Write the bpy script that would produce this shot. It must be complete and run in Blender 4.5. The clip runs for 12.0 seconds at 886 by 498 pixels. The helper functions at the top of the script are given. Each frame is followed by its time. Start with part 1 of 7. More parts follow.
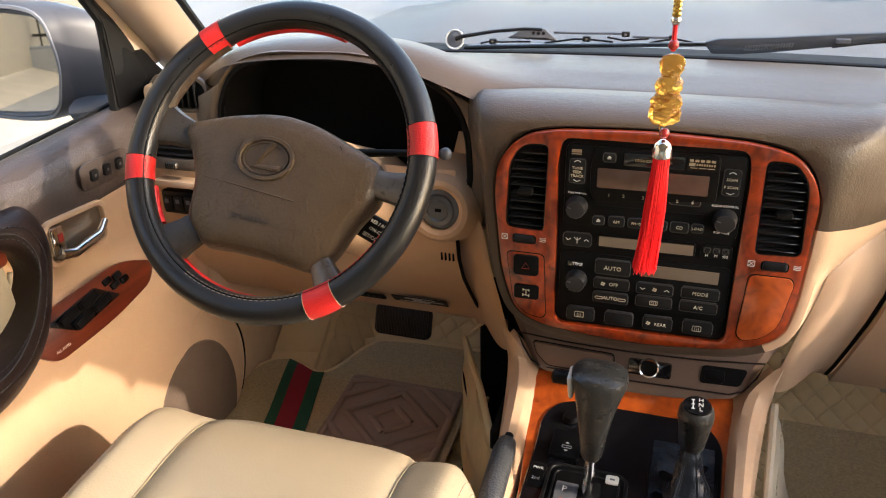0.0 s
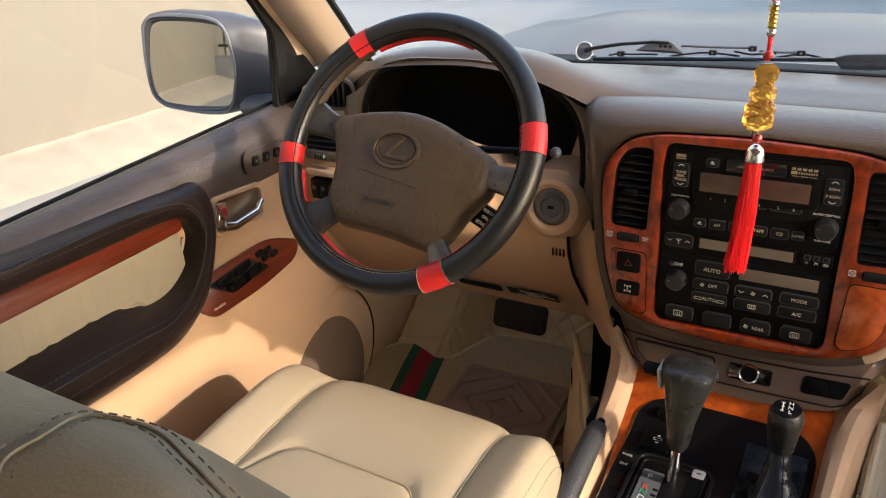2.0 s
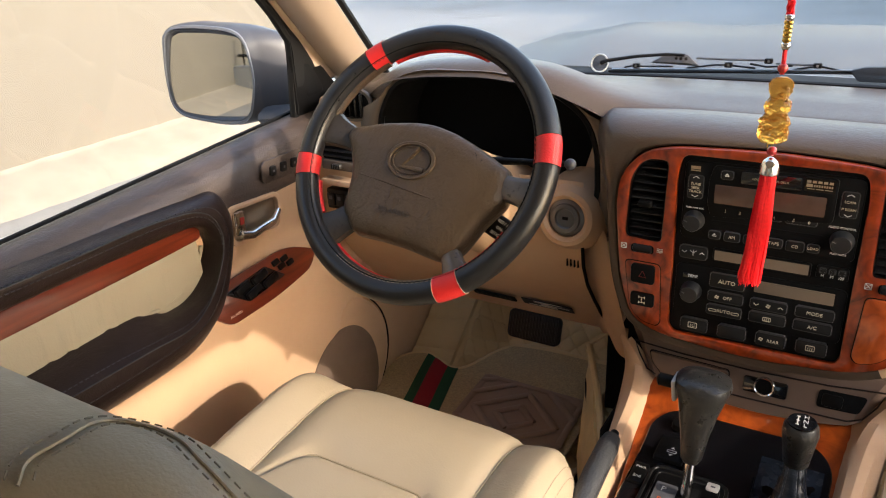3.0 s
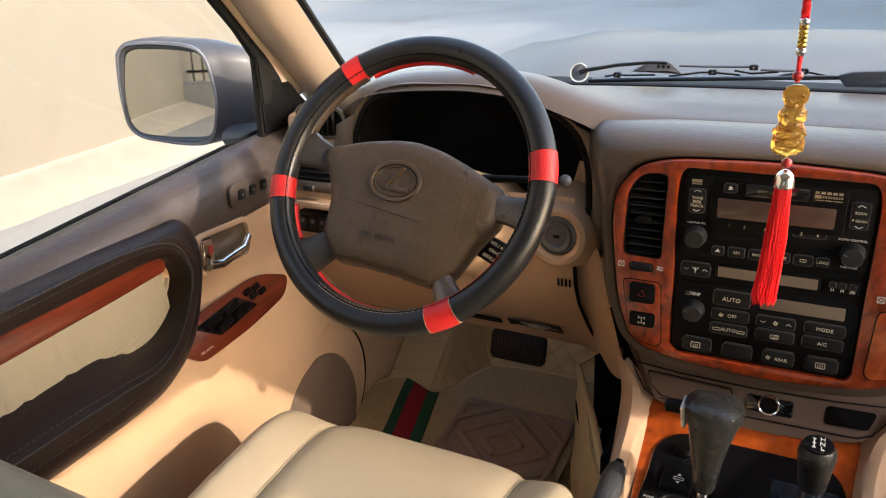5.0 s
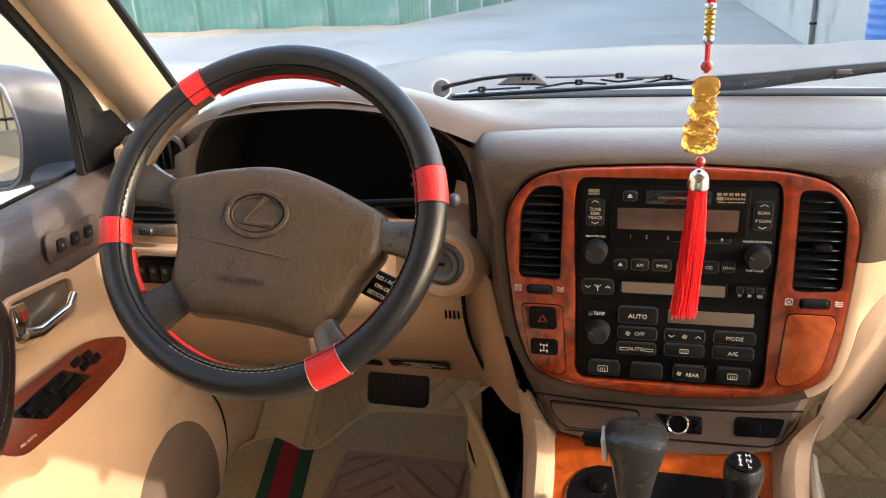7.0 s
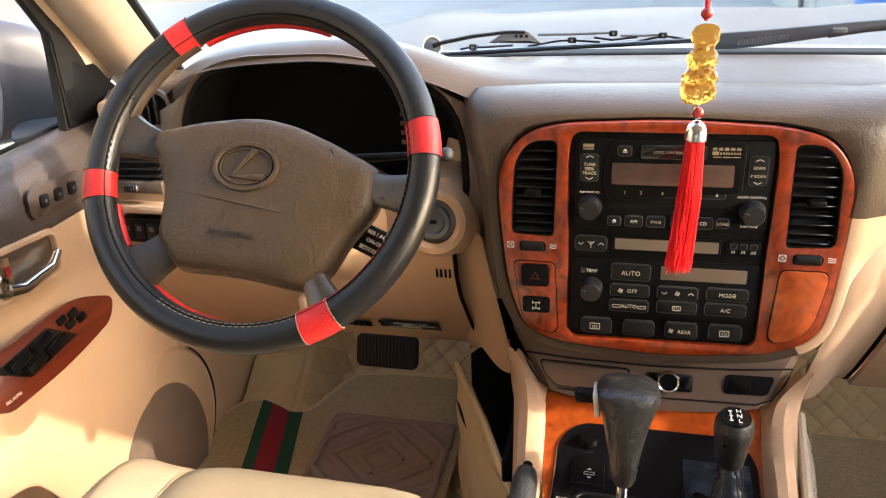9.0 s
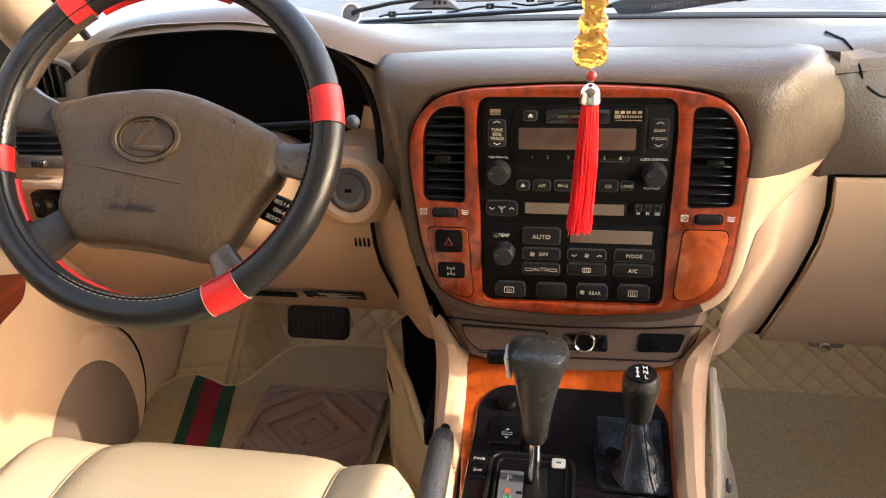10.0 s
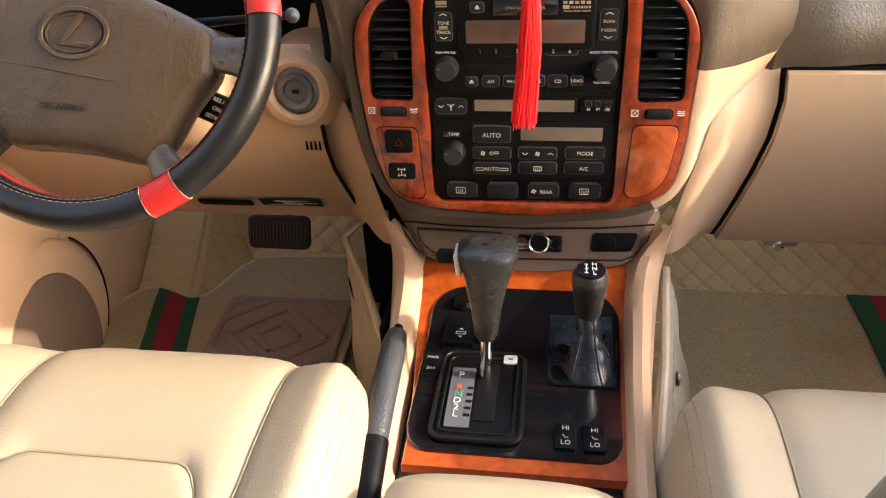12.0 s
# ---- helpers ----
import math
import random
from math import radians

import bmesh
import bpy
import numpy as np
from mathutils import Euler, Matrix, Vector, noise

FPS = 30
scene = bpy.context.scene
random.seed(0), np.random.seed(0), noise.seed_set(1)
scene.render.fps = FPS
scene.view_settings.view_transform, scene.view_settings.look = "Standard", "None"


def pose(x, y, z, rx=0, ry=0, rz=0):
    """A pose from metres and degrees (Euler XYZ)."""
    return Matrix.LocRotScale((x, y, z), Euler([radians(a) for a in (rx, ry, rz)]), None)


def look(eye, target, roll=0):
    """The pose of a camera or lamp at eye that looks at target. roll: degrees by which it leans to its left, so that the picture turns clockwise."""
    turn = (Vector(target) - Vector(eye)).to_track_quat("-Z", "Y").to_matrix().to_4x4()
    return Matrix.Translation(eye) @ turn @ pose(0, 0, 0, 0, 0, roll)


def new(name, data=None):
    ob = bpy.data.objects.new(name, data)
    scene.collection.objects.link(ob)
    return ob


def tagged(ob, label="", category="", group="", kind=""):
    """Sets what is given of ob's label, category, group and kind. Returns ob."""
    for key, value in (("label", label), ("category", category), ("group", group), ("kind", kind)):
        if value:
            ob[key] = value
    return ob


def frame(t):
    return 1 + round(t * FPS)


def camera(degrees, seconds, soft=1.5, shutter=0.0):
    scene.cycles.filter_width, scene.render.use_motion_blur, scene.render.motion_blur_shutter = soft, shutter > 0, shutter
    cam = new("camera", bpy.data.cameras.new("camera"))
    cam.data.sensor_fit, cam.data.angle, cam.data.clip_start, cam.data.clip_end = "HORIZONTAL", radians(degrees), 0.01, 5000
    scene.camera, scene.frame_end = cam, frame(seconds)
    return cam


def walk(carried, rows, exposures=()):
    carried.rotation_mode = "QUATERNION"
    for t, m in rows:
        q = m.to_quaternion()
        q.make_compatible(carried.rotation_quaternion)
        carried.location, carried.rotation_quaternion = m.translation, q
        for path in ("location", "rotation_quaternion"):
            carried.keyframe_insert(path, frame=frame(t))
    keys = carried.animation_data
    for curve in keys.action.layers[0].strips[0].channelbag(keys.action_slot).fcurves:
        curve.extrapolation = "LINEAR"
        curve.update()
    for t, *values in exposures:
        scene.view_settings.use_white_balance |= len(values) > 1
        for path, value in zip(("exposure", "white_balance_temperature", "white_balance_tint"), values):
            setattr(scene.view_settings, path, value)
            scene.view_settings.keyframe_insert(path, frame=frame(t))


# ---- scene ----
cam = camera(60.8, 12.0, soft=1.1)
METRES, EYE, TILT, LEAN, TURN = 0.47, 1.0, -26.0, 1.5, 18.0
X0, Y0 = 0.033, 0.0
ROWS = [
    (0.0, 0.0, 0.0, 0.0, 0.0, 0.0, -0.0),
    (0.5, 0.0373, -0.0466, -0.0276, 2.91, 0.17, -1.03),
    (1.0, 0.0781, -0.1173, -0.0517, 5.98, 0.35, -2.26),
    (1.5, 0.1011, -0.1675, -0.0685, 8.97, 0.42, -3.4),
    (2.0, 0.1165, -0.1888, -0.0734, 10.92, 0.74, -4.07),
    (2.5, 0.1247, -0.2036, -0.0728, 12.13, 1.23, -4.47),
    (4.5, 0.0528, -0.141, -0.0509, 11.27, 1.98, -3.68),
    (5.0, 0.0064, -0.0846, -0.0347, 8.91, 2.4, -2.48),
    (5.5, -0.0358, -0.0162, -0.0169, 5.62, 3.16, -0.72),
    (6.0, -0.0754, 0.0421, -0.0015, 2.33, 4.08, 1.11),
    (6.5, -0.0964, 0.106, 0.0006, -0.6, 4.61, 2.51),
    (7.0, -0.1111, 0.172, -0.0235, -2.58, 4.98, 3.04),
    (9.0, -0.126, 0.1981, -0.0597, -3.63, 2.78, 2.93),
    (9.5, -0.0948, 0.1918, -0.0712, -5.17, 1.34, 3.65),
    (10.0, -0.0218, 0.1784, -0.0772, -6.96, 0.4, 4.48),
    (10.5, 0.0303, 0.1724, -0.0832, -8.1, -0.87, 4.85),
    (11.0, 0.0502, 0.1797, -0.0963, -8.57, -2.45, 5.05),
    (11.5, 0.0509, 0.1823, -0.1151, -8.55, -4.14, 5.22),
    (12.0, 0.0515, 0.1809, -0.1317, -8.45, -5.83, 5.33),
]
walk(cam, [(t, pose(X0, Y0, EYE, TILT, LEAN, TURN) @ pose(METRES * x, METRES * y, METRES * z, 90 + pitch, roll, yaw)) for t, x, y, z, yaw, pitch, roll in ROWS],
     exposures=[(0.0, 3.30, 6950, 12), (0.5, 3.18, 6950, 12), (1.0, 3.00, 7050, 12), (1.5, 2.94, 7050, 12), (2.0, 2.90, 7000, 12), (2.5, 2.98, 6950, 12), (4.5, 3.04, 6900, 12), (5.5, 3.12, 6900, 12), (6.0, 3.40, 6950, 12), (7.0, 3.55, 7050, 12), (9.0, 3.76, 7100, 12), (9.5, 3.80, 7100, 13), (10.5, 3.78, 7050, 13), (12.0, 3.84, 7000, 13)])

# ---- world, sun and exposure ----
world = bpy.data.worlds.new("sky")
scene.world = world
world.use_nodes = True
wn = world.node_tree.nodes
sky = wn.new("ShaderNodeTexSky")
sky.sky_type, sky.sun_disc = "NISHITA", False
sky.sun_elevation, sky.sun_rotation = radians(23), radians(91.7)
sky.dust_density = 1.5
wn["Background"].inputs[1].default_value = 0.15
world.node_tree.links.new(sky.outputs[0], wn["Background"].inputs[0])
sun_data = bpy.data.lights.new("sun", "SUN")
sun_data.energy, sun_data.angle, sun_data.color = 0.52, radians(0.6), (1.0, 0.945, 0.87)
SUN_WAY = Vector((0.92, -0.027, 0.39))
sun = new("sun", sun_data)
sun.matrix_world = look((0, 0, 30), Vector((0, 0, 30)) - SUN_WAY)


# ---- materials ----
def ramp_mix(nt, fac, c1, c2):
    mx = nt.nodes.new("ShaderNodeMix")
    mx.data_type = "RGBA"
    nt.links.new(fac, mx.inputs[0])
    mx.inputs[6].default_value, mx.inputs[7].default_value = (*c1, 1), (*c2, 1)
    return mx.outputs[2]


def surface(name, base, rough=0.5, metal=0.0, spread=0.12, scale=18, grain=0.0, grain_scale=400, grain_kind="noise", spec=0.5, coat=0.0,
            rough_spread=0.1, sheen=0.0, trans=0.0, ior=1.45, stains=None, wrinkle=None):
    """A procedural surface: base colour that varies at two scales, uneven gloss and fine relief."""
    m = bpy.data.materials.new(name)
    m.use_nodes = True
    nt = m.node_tree
    b = nt.nodes["Principled BSDF"]
    co = nt.nodes.new("ShaderNodeTexCoord").outputs["Object"]
    n1 = nt.nodes.new("ShaderNodeTexNoise")
    n1.inputs["Scale"].default_value, n1.inputs["Detail"].default_value = scale, 6
    nt.links.new(co, n1.inputs["Vector"])
    lo, hi = [max(0, c * (1 - spread)) for c in base], [min(1, c * (1 + spread)) for c in base]
    col = ramp_mix(nt, n1.outputs["Fac"], lo, hi)
    if stains:
        n3 = nt.nodes.new("ShaderNodeTexNoise")
        n3.inputs["Scale"].default_value, n3.inputs["Detail"].default_value, n3.inputs["Roughness"].default_value = stains[1], 8, 0.7
        nt.links.new(co, n3.inputs["Vector"])
        r = nt.nodes.new("ShaderNodeValToRGB")
        r.color_ramp.elements[0].position, r.color_ramp.elements[1].position = stains[2], min(1, stains[2] + 0.12)
        nt.links.new(n3.outputs["Fac"], r.inputs[0])
        mx = nt.nodes.new("ShaderNodeMix")
        mx.data_type = "RGBA"
        nt.links.new(r.outputs[0], mx.inputs[0])
        nt.links.new(col, mx.inputs[6])
        mx.inputs[7].default_value = (*stains[0], 1)
        col = mx.outputs[2]
    nt.links.new(col, b.inputs["Base Color"])
    mr = nt.nodes.new("ShaderNodeMapRange")
    mr.inputs["To Min"].default_value, mr.inputs["To Max"].default_value = max(0.02, rough - rough_spread), min(1, rough + rough_spread)
    n2 = nt.nodes.new("ShaderNodeTexNoise")
    n2.inputs["Scale"].default_value, n2.inputs["Detail"].default_value = scale * 2.7, 5
    nt.links.new(co, n2.inputs["Vector"])
    nt.links.new(n2.outputs["Fac"], mr.inputs["Value"])
    nt.links.new(mr.outputs[0], b.inputs["Roughness"])
    b.inputs["Metallic"].default_value = metal
    b.inputs["Specular IOR Level"].default_value = spec
    b.inputs["Coat Weight"].default_value = coat
    b.inputs["Coat Roughness"].default_value = 0.06
    b.inputs["Sheen Weight"].default_value = sheen
    b.inputs["Transmission Weight"].default_value = trans
    b.inputs["IOR"].default_value = ior
    if grain:
        if grain_kind == "noise":
            g = nt.nodes.new("ShaderNodeTexNoise")
            g.inputs["Detail"].default_value = 3
            out = g.outputs["Fac"]
        else:
            g = nt.nodes.new("ShaderNodeTexVoronoi")
            out = g.outputs["Distance"]
        g.inputs["Scale"].default_value = grain_scale
        nt.links.new(co, g.inputs["Vector"])
        bp = nt.nodes.new("ShaderNodeBump")
        bp.inputs["Strength"].default_value, bp.inputs["Distance"].default_value = grain, 0.0006
        nt.links.new(out, bp.inputs["Height"])
        last = bp
        if wrinkle:
            mp = nt.nodes.new("ShaderNodeMapping")
            mp.inputs["Scale"].default_value = wrinkle[1]
            nt.links.new(co, mp.inputs["Vector"])
            wz = nt.nodes.new("ShaderNodeTexNoise")
            wz.inputs["Scale"].default_value, wz.inputs["Detail"].default_value, wz.inputs["Distortion"].default_value = 1.0, 5, 0.6
            nt.links.new(mp.outputs[0], wz.inputs["Vector"])
            last = nt.nodes.new("ShaderNodeBump")
            last.inputs["Strength"].default_value, last.inputs["Distance"].default_value = wrinkle[0], 0.0025
            nt.links.new(wz.outputs["Fac"], last.inputs["Height"])
            nt.links.new(bp.outputs[0], last.inputs["Normal"])
        nt.links.new(last.outputs[0], b.inputs["Normal"])
    return m


def burl(name, dark, light, scale=9.0, stretch=(1, 1, 1)):
    """Lacquered burl wood: swirled grain with dark streaks under a clear coat."""
    m = bpy.data.materials.new(name)
    m.use_nodes = True
    nt = m.node_tree
    b = nt.nodes["Principled BSDF"]
    co = nt.nodes.new("ShaderNodeTexCoord").outputs["Object"]
    n1 = nt.nodes.new("ShaderNodeTexNoise")
    mp = nt.nodes.new("ShaderNodeMapping")
    mp.inputs["Scale"].default_value = stretch
    nt.links.new(co, mp.inputs["Vector"])
    co = mp.outputs[0]
    n1.inputs["Scale"].default_value, n1.inputs["Detail"].default_value, n1.inputs["Distortion"].default_value = scale, 7, 2.6
    nt.links.new(co, n1.inputs["Vector"])
    w = nt.nodes.new("ShaderNodeTexWave")
    w.inputs["Scale"].default_value, w.inputs["Distortion"].default_value, w.inputs["Detail"].default_value = scale * 0.9, 14, 4
    nt.links.new(co, w.inputs["Vector"])
    mt = nt.nodes.new("ShaderNodeMath")
    mt.operation = "MULTIPLY_ADD"
    mt.inputs[1].default_value, mt.inputs[2].default_value = 0.10, 0.05
    nt.links.new(w.outputs["Fac"], mt.inputs[0])
    ad = nt.nodes.new("ShaderNodeMath")
    nt.links.new(mt.outputs[0], ad.inputs[0])
    nt.links.new(n1.outputs["Fac"], ad.inputs[1])
    r = nt.nodes.new("ShaderNodeValToRGB")
    e = r.color_ramp.elements
    e[0].position, e[0].color = 0.30, (*dark, 1)
    e[1].position, e[1].color = 0.80, (*light, 1)
    k = e.new(0.52)
    k.color = (*[(a * 0.45 + c * 0.55) for a, c in zip(dark, light)], 1)
    nt.links.new(ad.outputs[0], r.inputs[0])
    nt.links.new(r.outputs[0], b.inputs["Base Color"])
    b.inputs["Roughness"].default_value = 0.28
    b.inputs["Coat Weight"].default_value, b.inputs["Coat Roughness"].default_value = 1.0, 0.03
    return m


BROWN = surface("brown_vinyl", (0.105, 0.076, 0.053), 0.42, grain=0.8, grain_scale=420, spread=0.08, spec=0.6, rough_spread=0.05, wrinkle=(0.45, (90, 90, 30)))
STRIP_BROWN = surface("strip_brown_plastic", (0.135, 0.088, 0.062), 0.45, grain=0.6, grain_scale=500, spread=0.08)
BRAKE_GRIP = surface("dimpled_grip", (0.045, 0.045, 0.045), 0.42, grain=1.0, grain_scale=330, grain_kind="voronoi", spread=0.15)
# Brown vinyl darkened to stand in for shade over the dashboard top.
BROWN_TOP = surface("shade_toned_brown_vinyl", (0.074, 0.051, 0.034), 0.36, grain=0.8, grain_scale=420, spread=0.12, spec=0.45, rough_spread=0.03, wrinkle=(0.2, (70, 30, 70)))
DOOR_BROWN = surface("dark_brown_sill_vinyl", (0.066, 0.048, 0.039), 0.36, grain=1.0, grain_scale=420, spread=0.14, spec=0.6, rough_spread=0.04, wrinkle=(0.7, (70, 30, 70)))
SLAT = surface("slat_plastic", (0.014, 0.014, 0.0145), 0.20, spread=0.1)
KNOB = surface("soft_black_knob", (0.015, 0.015, 0.0155), 0.38, grain=0.2, grain_scale=600)
BUTTON = surface("satin_black_key", (0.0105, 0.0102, 0.0102), 0.32, grain=0.1, grain_scale=900, spec=0.24)
GAITER = surface("creased_black_leather", (0.010, 0.013, 0.018), 0.26, grain=0.5, grain_scale=420, spec=0.42, wrinkle=(0.5, (120, 120, 60)))
SEAL_GREY = surface("pale_rim_plastic", (0.25, 0.25, 0.26), 0.45, spread=0.05)
SPOKE = surface("worn_spoke", (0.032, 0.026, 0.021), 0.38, spec=0.35, grain=0.8, grain_scale=400, spread=0.3, scale=60, stains=((0.014, 0.011, 0.010), 75, 0.56))
SPOKE_BARE = surface("bare_spoke_metal", (0.13, 0.105, 0.085), 0.32, metal=0.5, grain=0.5, grain_scale=400, spread=0.25, scale=60, stains=((0.018, 0.014, 0.012), 75, 0.57))
BARE_RIM = surface("worn_rim_leather", (0.038, 0.023, 0.013), 0.5, grain=1.0, grain_scale=380, spread=0.5, scale=80, stains=((0.018, 0.013, 0.010), 90, 0.52))
SPEAKER = surface("speaker_mesh", (0.145, 0.097, 0.066), 0.75, grain=1.0, grain_scale=700, grain_kind="voronoi", spread=0.12)
WORN_BLACK = surface("worn_black_leather", (0.018, 0.0175, 0.016), 0.30, grain=0.9, grain_scale=380, spread=0.45, scale=30, spec=0.55, stains=((0.060, 0.054, 0.044), 55, 0.55), wrinkle=(0.5, (60, 60, 30)))
BEIGE = surface("beige_plastic", (0.555, 0.362, 0.22), 0.48, grain=0.6, grain_scale=520, spread=0.06, wrinkle=(0.3, (45, 45, 22)))
PILLAR_BEIGE = surface("pale_pillar_plastic", (0.50, 0.39, 0.30), 0.55, grain=0.4, grain_scale=520, spread=0.05)
# Seat leather in a darker tone that stands in for shade.
SHADED_LEATHER = surface("seat_leather_shade_tone", (0.155, 0.133, 0.094), 0.5, grain=0.9, grain_scale=380, spread=0.08, wrinkle=(0.35, (14, 20, 14)))
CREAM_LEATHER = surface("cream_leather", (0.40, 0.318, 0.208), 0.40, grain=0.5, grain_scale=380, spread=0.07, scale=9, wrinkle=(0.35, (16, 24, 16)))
SEAM_CREAM = surface("seam_cream", (0.31, 0.25, 0.155), 0.7)
# Pale leather darkened here: the door insert's shade is in its colour.
INSERT_LEATHER = surface("shade_toned_insert_leather", (0.27, 0.228, 0.158), 0.5, grain=0.6, grain_scale=420, spread=0.06, wrinkle=(0.5, (30, 60, 12)))
PALE_LEATHER = surface("pale_leather", (0.55, 0.465, 0.325), 0.5, grain=0.6, grain_scale=420, spread=0.06, wrinkle=(0.5, (30, 60, 12)))
DARK_LEATHER = surface("dark_brown_leather", (0.0165, 0.0102, 0.0092), 0.38, grain=0.9, grain_scale=480, spec=0.22, wrinkle=(0.5, (40, 16, 40)))
BLACK_LEATHER = surface("black_leather", (0.0105, 0.0105, 0.011), 0.32, grain=0.5, grain_scale=600, spec=0.5, spread=0.25, wrinkle=(0.12, (40, 40, 40)))
RED_LEATHER = surface("red_leather", (0.55, 0.018, 0.018), 0.42, grain=0.6, grain_scale=520, grain_kind="voronoi")
HUB = surface("hub_vinyl", (0.076, 0.051, 0.031), 0.33, grain=0.9, grain_scale=300, spread=0.25, spec=0.28, wrinkle=(1.0, (75, 32, 75)))
BLACK = surface("black_plastic", (0.0045, 0.0044, 0.0045), 0.42, grain=0.2, grain_scale=600, spec=0.13)
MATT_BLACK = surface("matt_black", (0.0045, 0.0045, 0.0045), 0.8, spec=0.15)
GLOSS_BLACK = surface("gloss_black", (0.006, 0.006, 0.007), 0.10, coat=0.8, rough_spread=0.04)
WOOD = burl("burl_wood", (0.040, 0.0035, 0.001), (0.30, 0.036, 0.004), 26)
WOOD_STRIP = burl("straight_grained_wood", (0.045, 0.007, 0.0035), (0.15, 0.024, 0.008), 26, (0.10, 1, 1))
WOOD_LIGHT = burl("light_burl_wood", (0.19, 0.022, 0.004), (0.50, 0.095, 0.015), 20)
CHROME = surface("chrome", (0.75, 0.74, 0.72), 0.14, metal=1.0, spread=0.03, rough_spread=0.06)
CUP = surface("handle_cup_metal", (0.26, 0.21, 0.15), 0.32, metal=0.7, spread=0.08)
SATIN = surface("satin_metal", (0.42, 0.40, 0.37), 0.32, metal=1.0, spread=0.05)
LOCK_METAL = surface("dull_lock_metal", (0.16, 0.165, 0.17), 0.35, metal=0.8, spread=0.1)
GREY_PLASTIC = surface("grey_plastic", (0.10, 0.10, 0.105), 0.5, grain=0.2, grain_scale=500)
MIRROR_SHELL = surface("mirror_shell_paint", (0.085, 0.085, 0.094), 0.42, coat=0.1, spread=0.04)
CARPET = surface("beige_carpet", (0.45, 0.335, 0.175), 0.95, grain=2.0, grain_scale=330, spread=0.45, scale=240, sheen=0.05, wrinkle=(0.8, (420, 260, 420)), stains=((0.21, 0.145, 0.075), 210, 0.60))
QUILT = surface("quilted_mat", (0.64, 0.46, 0.225), 0.6, grain=0.4, grain_scale=300, spread=0.1)
PAD_VINYL = surface("brown_heel_pad", (0.31, 0.205, 0.135), 0.55, grain=0.4, grain_scale=400)
GREEN_BAND = surface("green_webbing", (0.012, 0.075, 0.035), 0.9, grain=0.8, grain_scale=900, scale=200)
RED_BAND = surface("red_webbing", (0.26, 0.012, 0.022), 0.9, grain=0.8, grain_scale=900, scale=200)
SILVER_PAINT = surface("silver_paint", (0.125, 0.118, 0.112), 0.55, metal=0.0, coat=0.06, spread=0.04, spec=0.35, stains=((0.145, 0.135, 0.123), 3, 0.5))
ASPHALT = surface("pale_concrete", (0.33, 0.31, 0.275), 0.9, grain=0.6, grain_scale=60, spread=0.2, scale=0.6, stains=((0.27, 0.245, 0.21), 0.25, 0.52))
PLASTER = surface("cream_plaster", (0.182, 0.166, 0.138), 0.85, grain=0.4, grain_scale=80, spread=0.05, scale=0.8, stains=((0.167, 0.151, 0.121), 0.7, 0.56))
CONCRETE = surface("grey_concrete", (0.36, 0.34, 0.31), 0.9, grain=0.5, grain_scale=50, spread=0.15, scale=2, stains=((0.25, 0.23, 0.2), 1.2, 0.55))
CURB = surface("kerb_stone", (0.34, 0.295, 0.23), 0.9, grain=0.6, grain_scale=60, spread=0.25, scale=5)
SAND = surface("sand", (0.36, 0.28, 0.19), 0.95, grain=0.8, grain_scale=40, spread=0.25, scale=3)
# The green is paled to include haze seen through the windscreen.
GREEN_SHEET = surface("green_painted_sheet", (0.115, 0.235, 0.185), 0.6, spread=0.2, scale=1.2, stains=((0.23, 0.30, 0.26), 0.9, 0.54))
BLUE_DRUM = surface("blue_plastic", (0.03, 0.12, 0.35), 0.45, spread=0.1, scale=5)
ARM_GREY = surface("blue_grey_arm_paint", (0.035, 0.040, 0.048), 0.45, spread=0.1)
RUBBER = surface("black_rubber", (0.006, 0.006, 0.006), 0.6, spread=0.2, spec=0.25)
HEADLINER = surface("headliner_cloth", (0.72, 0.65, 0.55), 0.9, spread=0.04)
WHITE_INK = surface("white_print", (0.62, 0.60, 0.55), 0.6, spread=0.02)
DIM_INK = surface("dim_print", (0.26, 0.20, 0.125), 0.5, spread=0.1)
AMBER_INK = surface("pale_print", (0.55, 0.48, 0.34), 0.5, spread=0.02)
RED_INK = surface("red_print", (0.36, 0.03, 0.02), 0.5, spread=0.02)
ORANGE_INK = surface("orange_print", (0.62, 0.10, 0.025), 0.5, spread=0.02)
GREEN_INK = surface("green_print", (0.03, 0.38, 0.16), 0.5, spread=0.02)
LCD = surface("unlit_display", (0.16, 0.12, 0.085), 0.22, spread=0.06)
LCD_DARK = surface("dark_display", (0.070, 0.040, 0.030), 0.16, spread=0.35, scale=40, coat=0.5, grain=0.3, grain_scale=120, wrinkle=(0.5, (14, 14, 40)))
SILK_RED = surface("red_silk", (0.85, 0.008, 0.016), 0.5, spread=0.2, scale=300)
RED_BEAD = surface("red_bead", (0.42, 0.03, 0.03), 0.25, coat=0.5)
GOLD = surface("gold_metal", (0.65, 0.42, 0.10), 0.28, metal=1.0)
AMBER = surface("amber_resin", (1.0, 0.46, 0.085), 0.05, spread=0.2, scale=160, trans=0.88, ior=1.34, grain=1.0, grain_scale=260, rough_spread=0.03)
TAN_VINYL = surface("tan_mat_flap", (0.55, 0.385, 0.175), 0.6, grain=0.3, grain_scale=300, spread=0.2, scale=30, wrinkle=(0.8, (70, 18, 18)))
SCUFF = surface("scuffed_leather", (0.30, 0.21, 0.11), 0.6, spread=0.3, scale=200)
THREAD = surface("thread", (0.30, 0.24, 0.17), 0.8)
DARK_THREAD = surface("dark_thread", (0.034, 0.029, 0.026), 0.9, spec=0.1)
BACK_THREAD = surface("brown_thread", (0.105, 0.090, 0.065), 0.8)
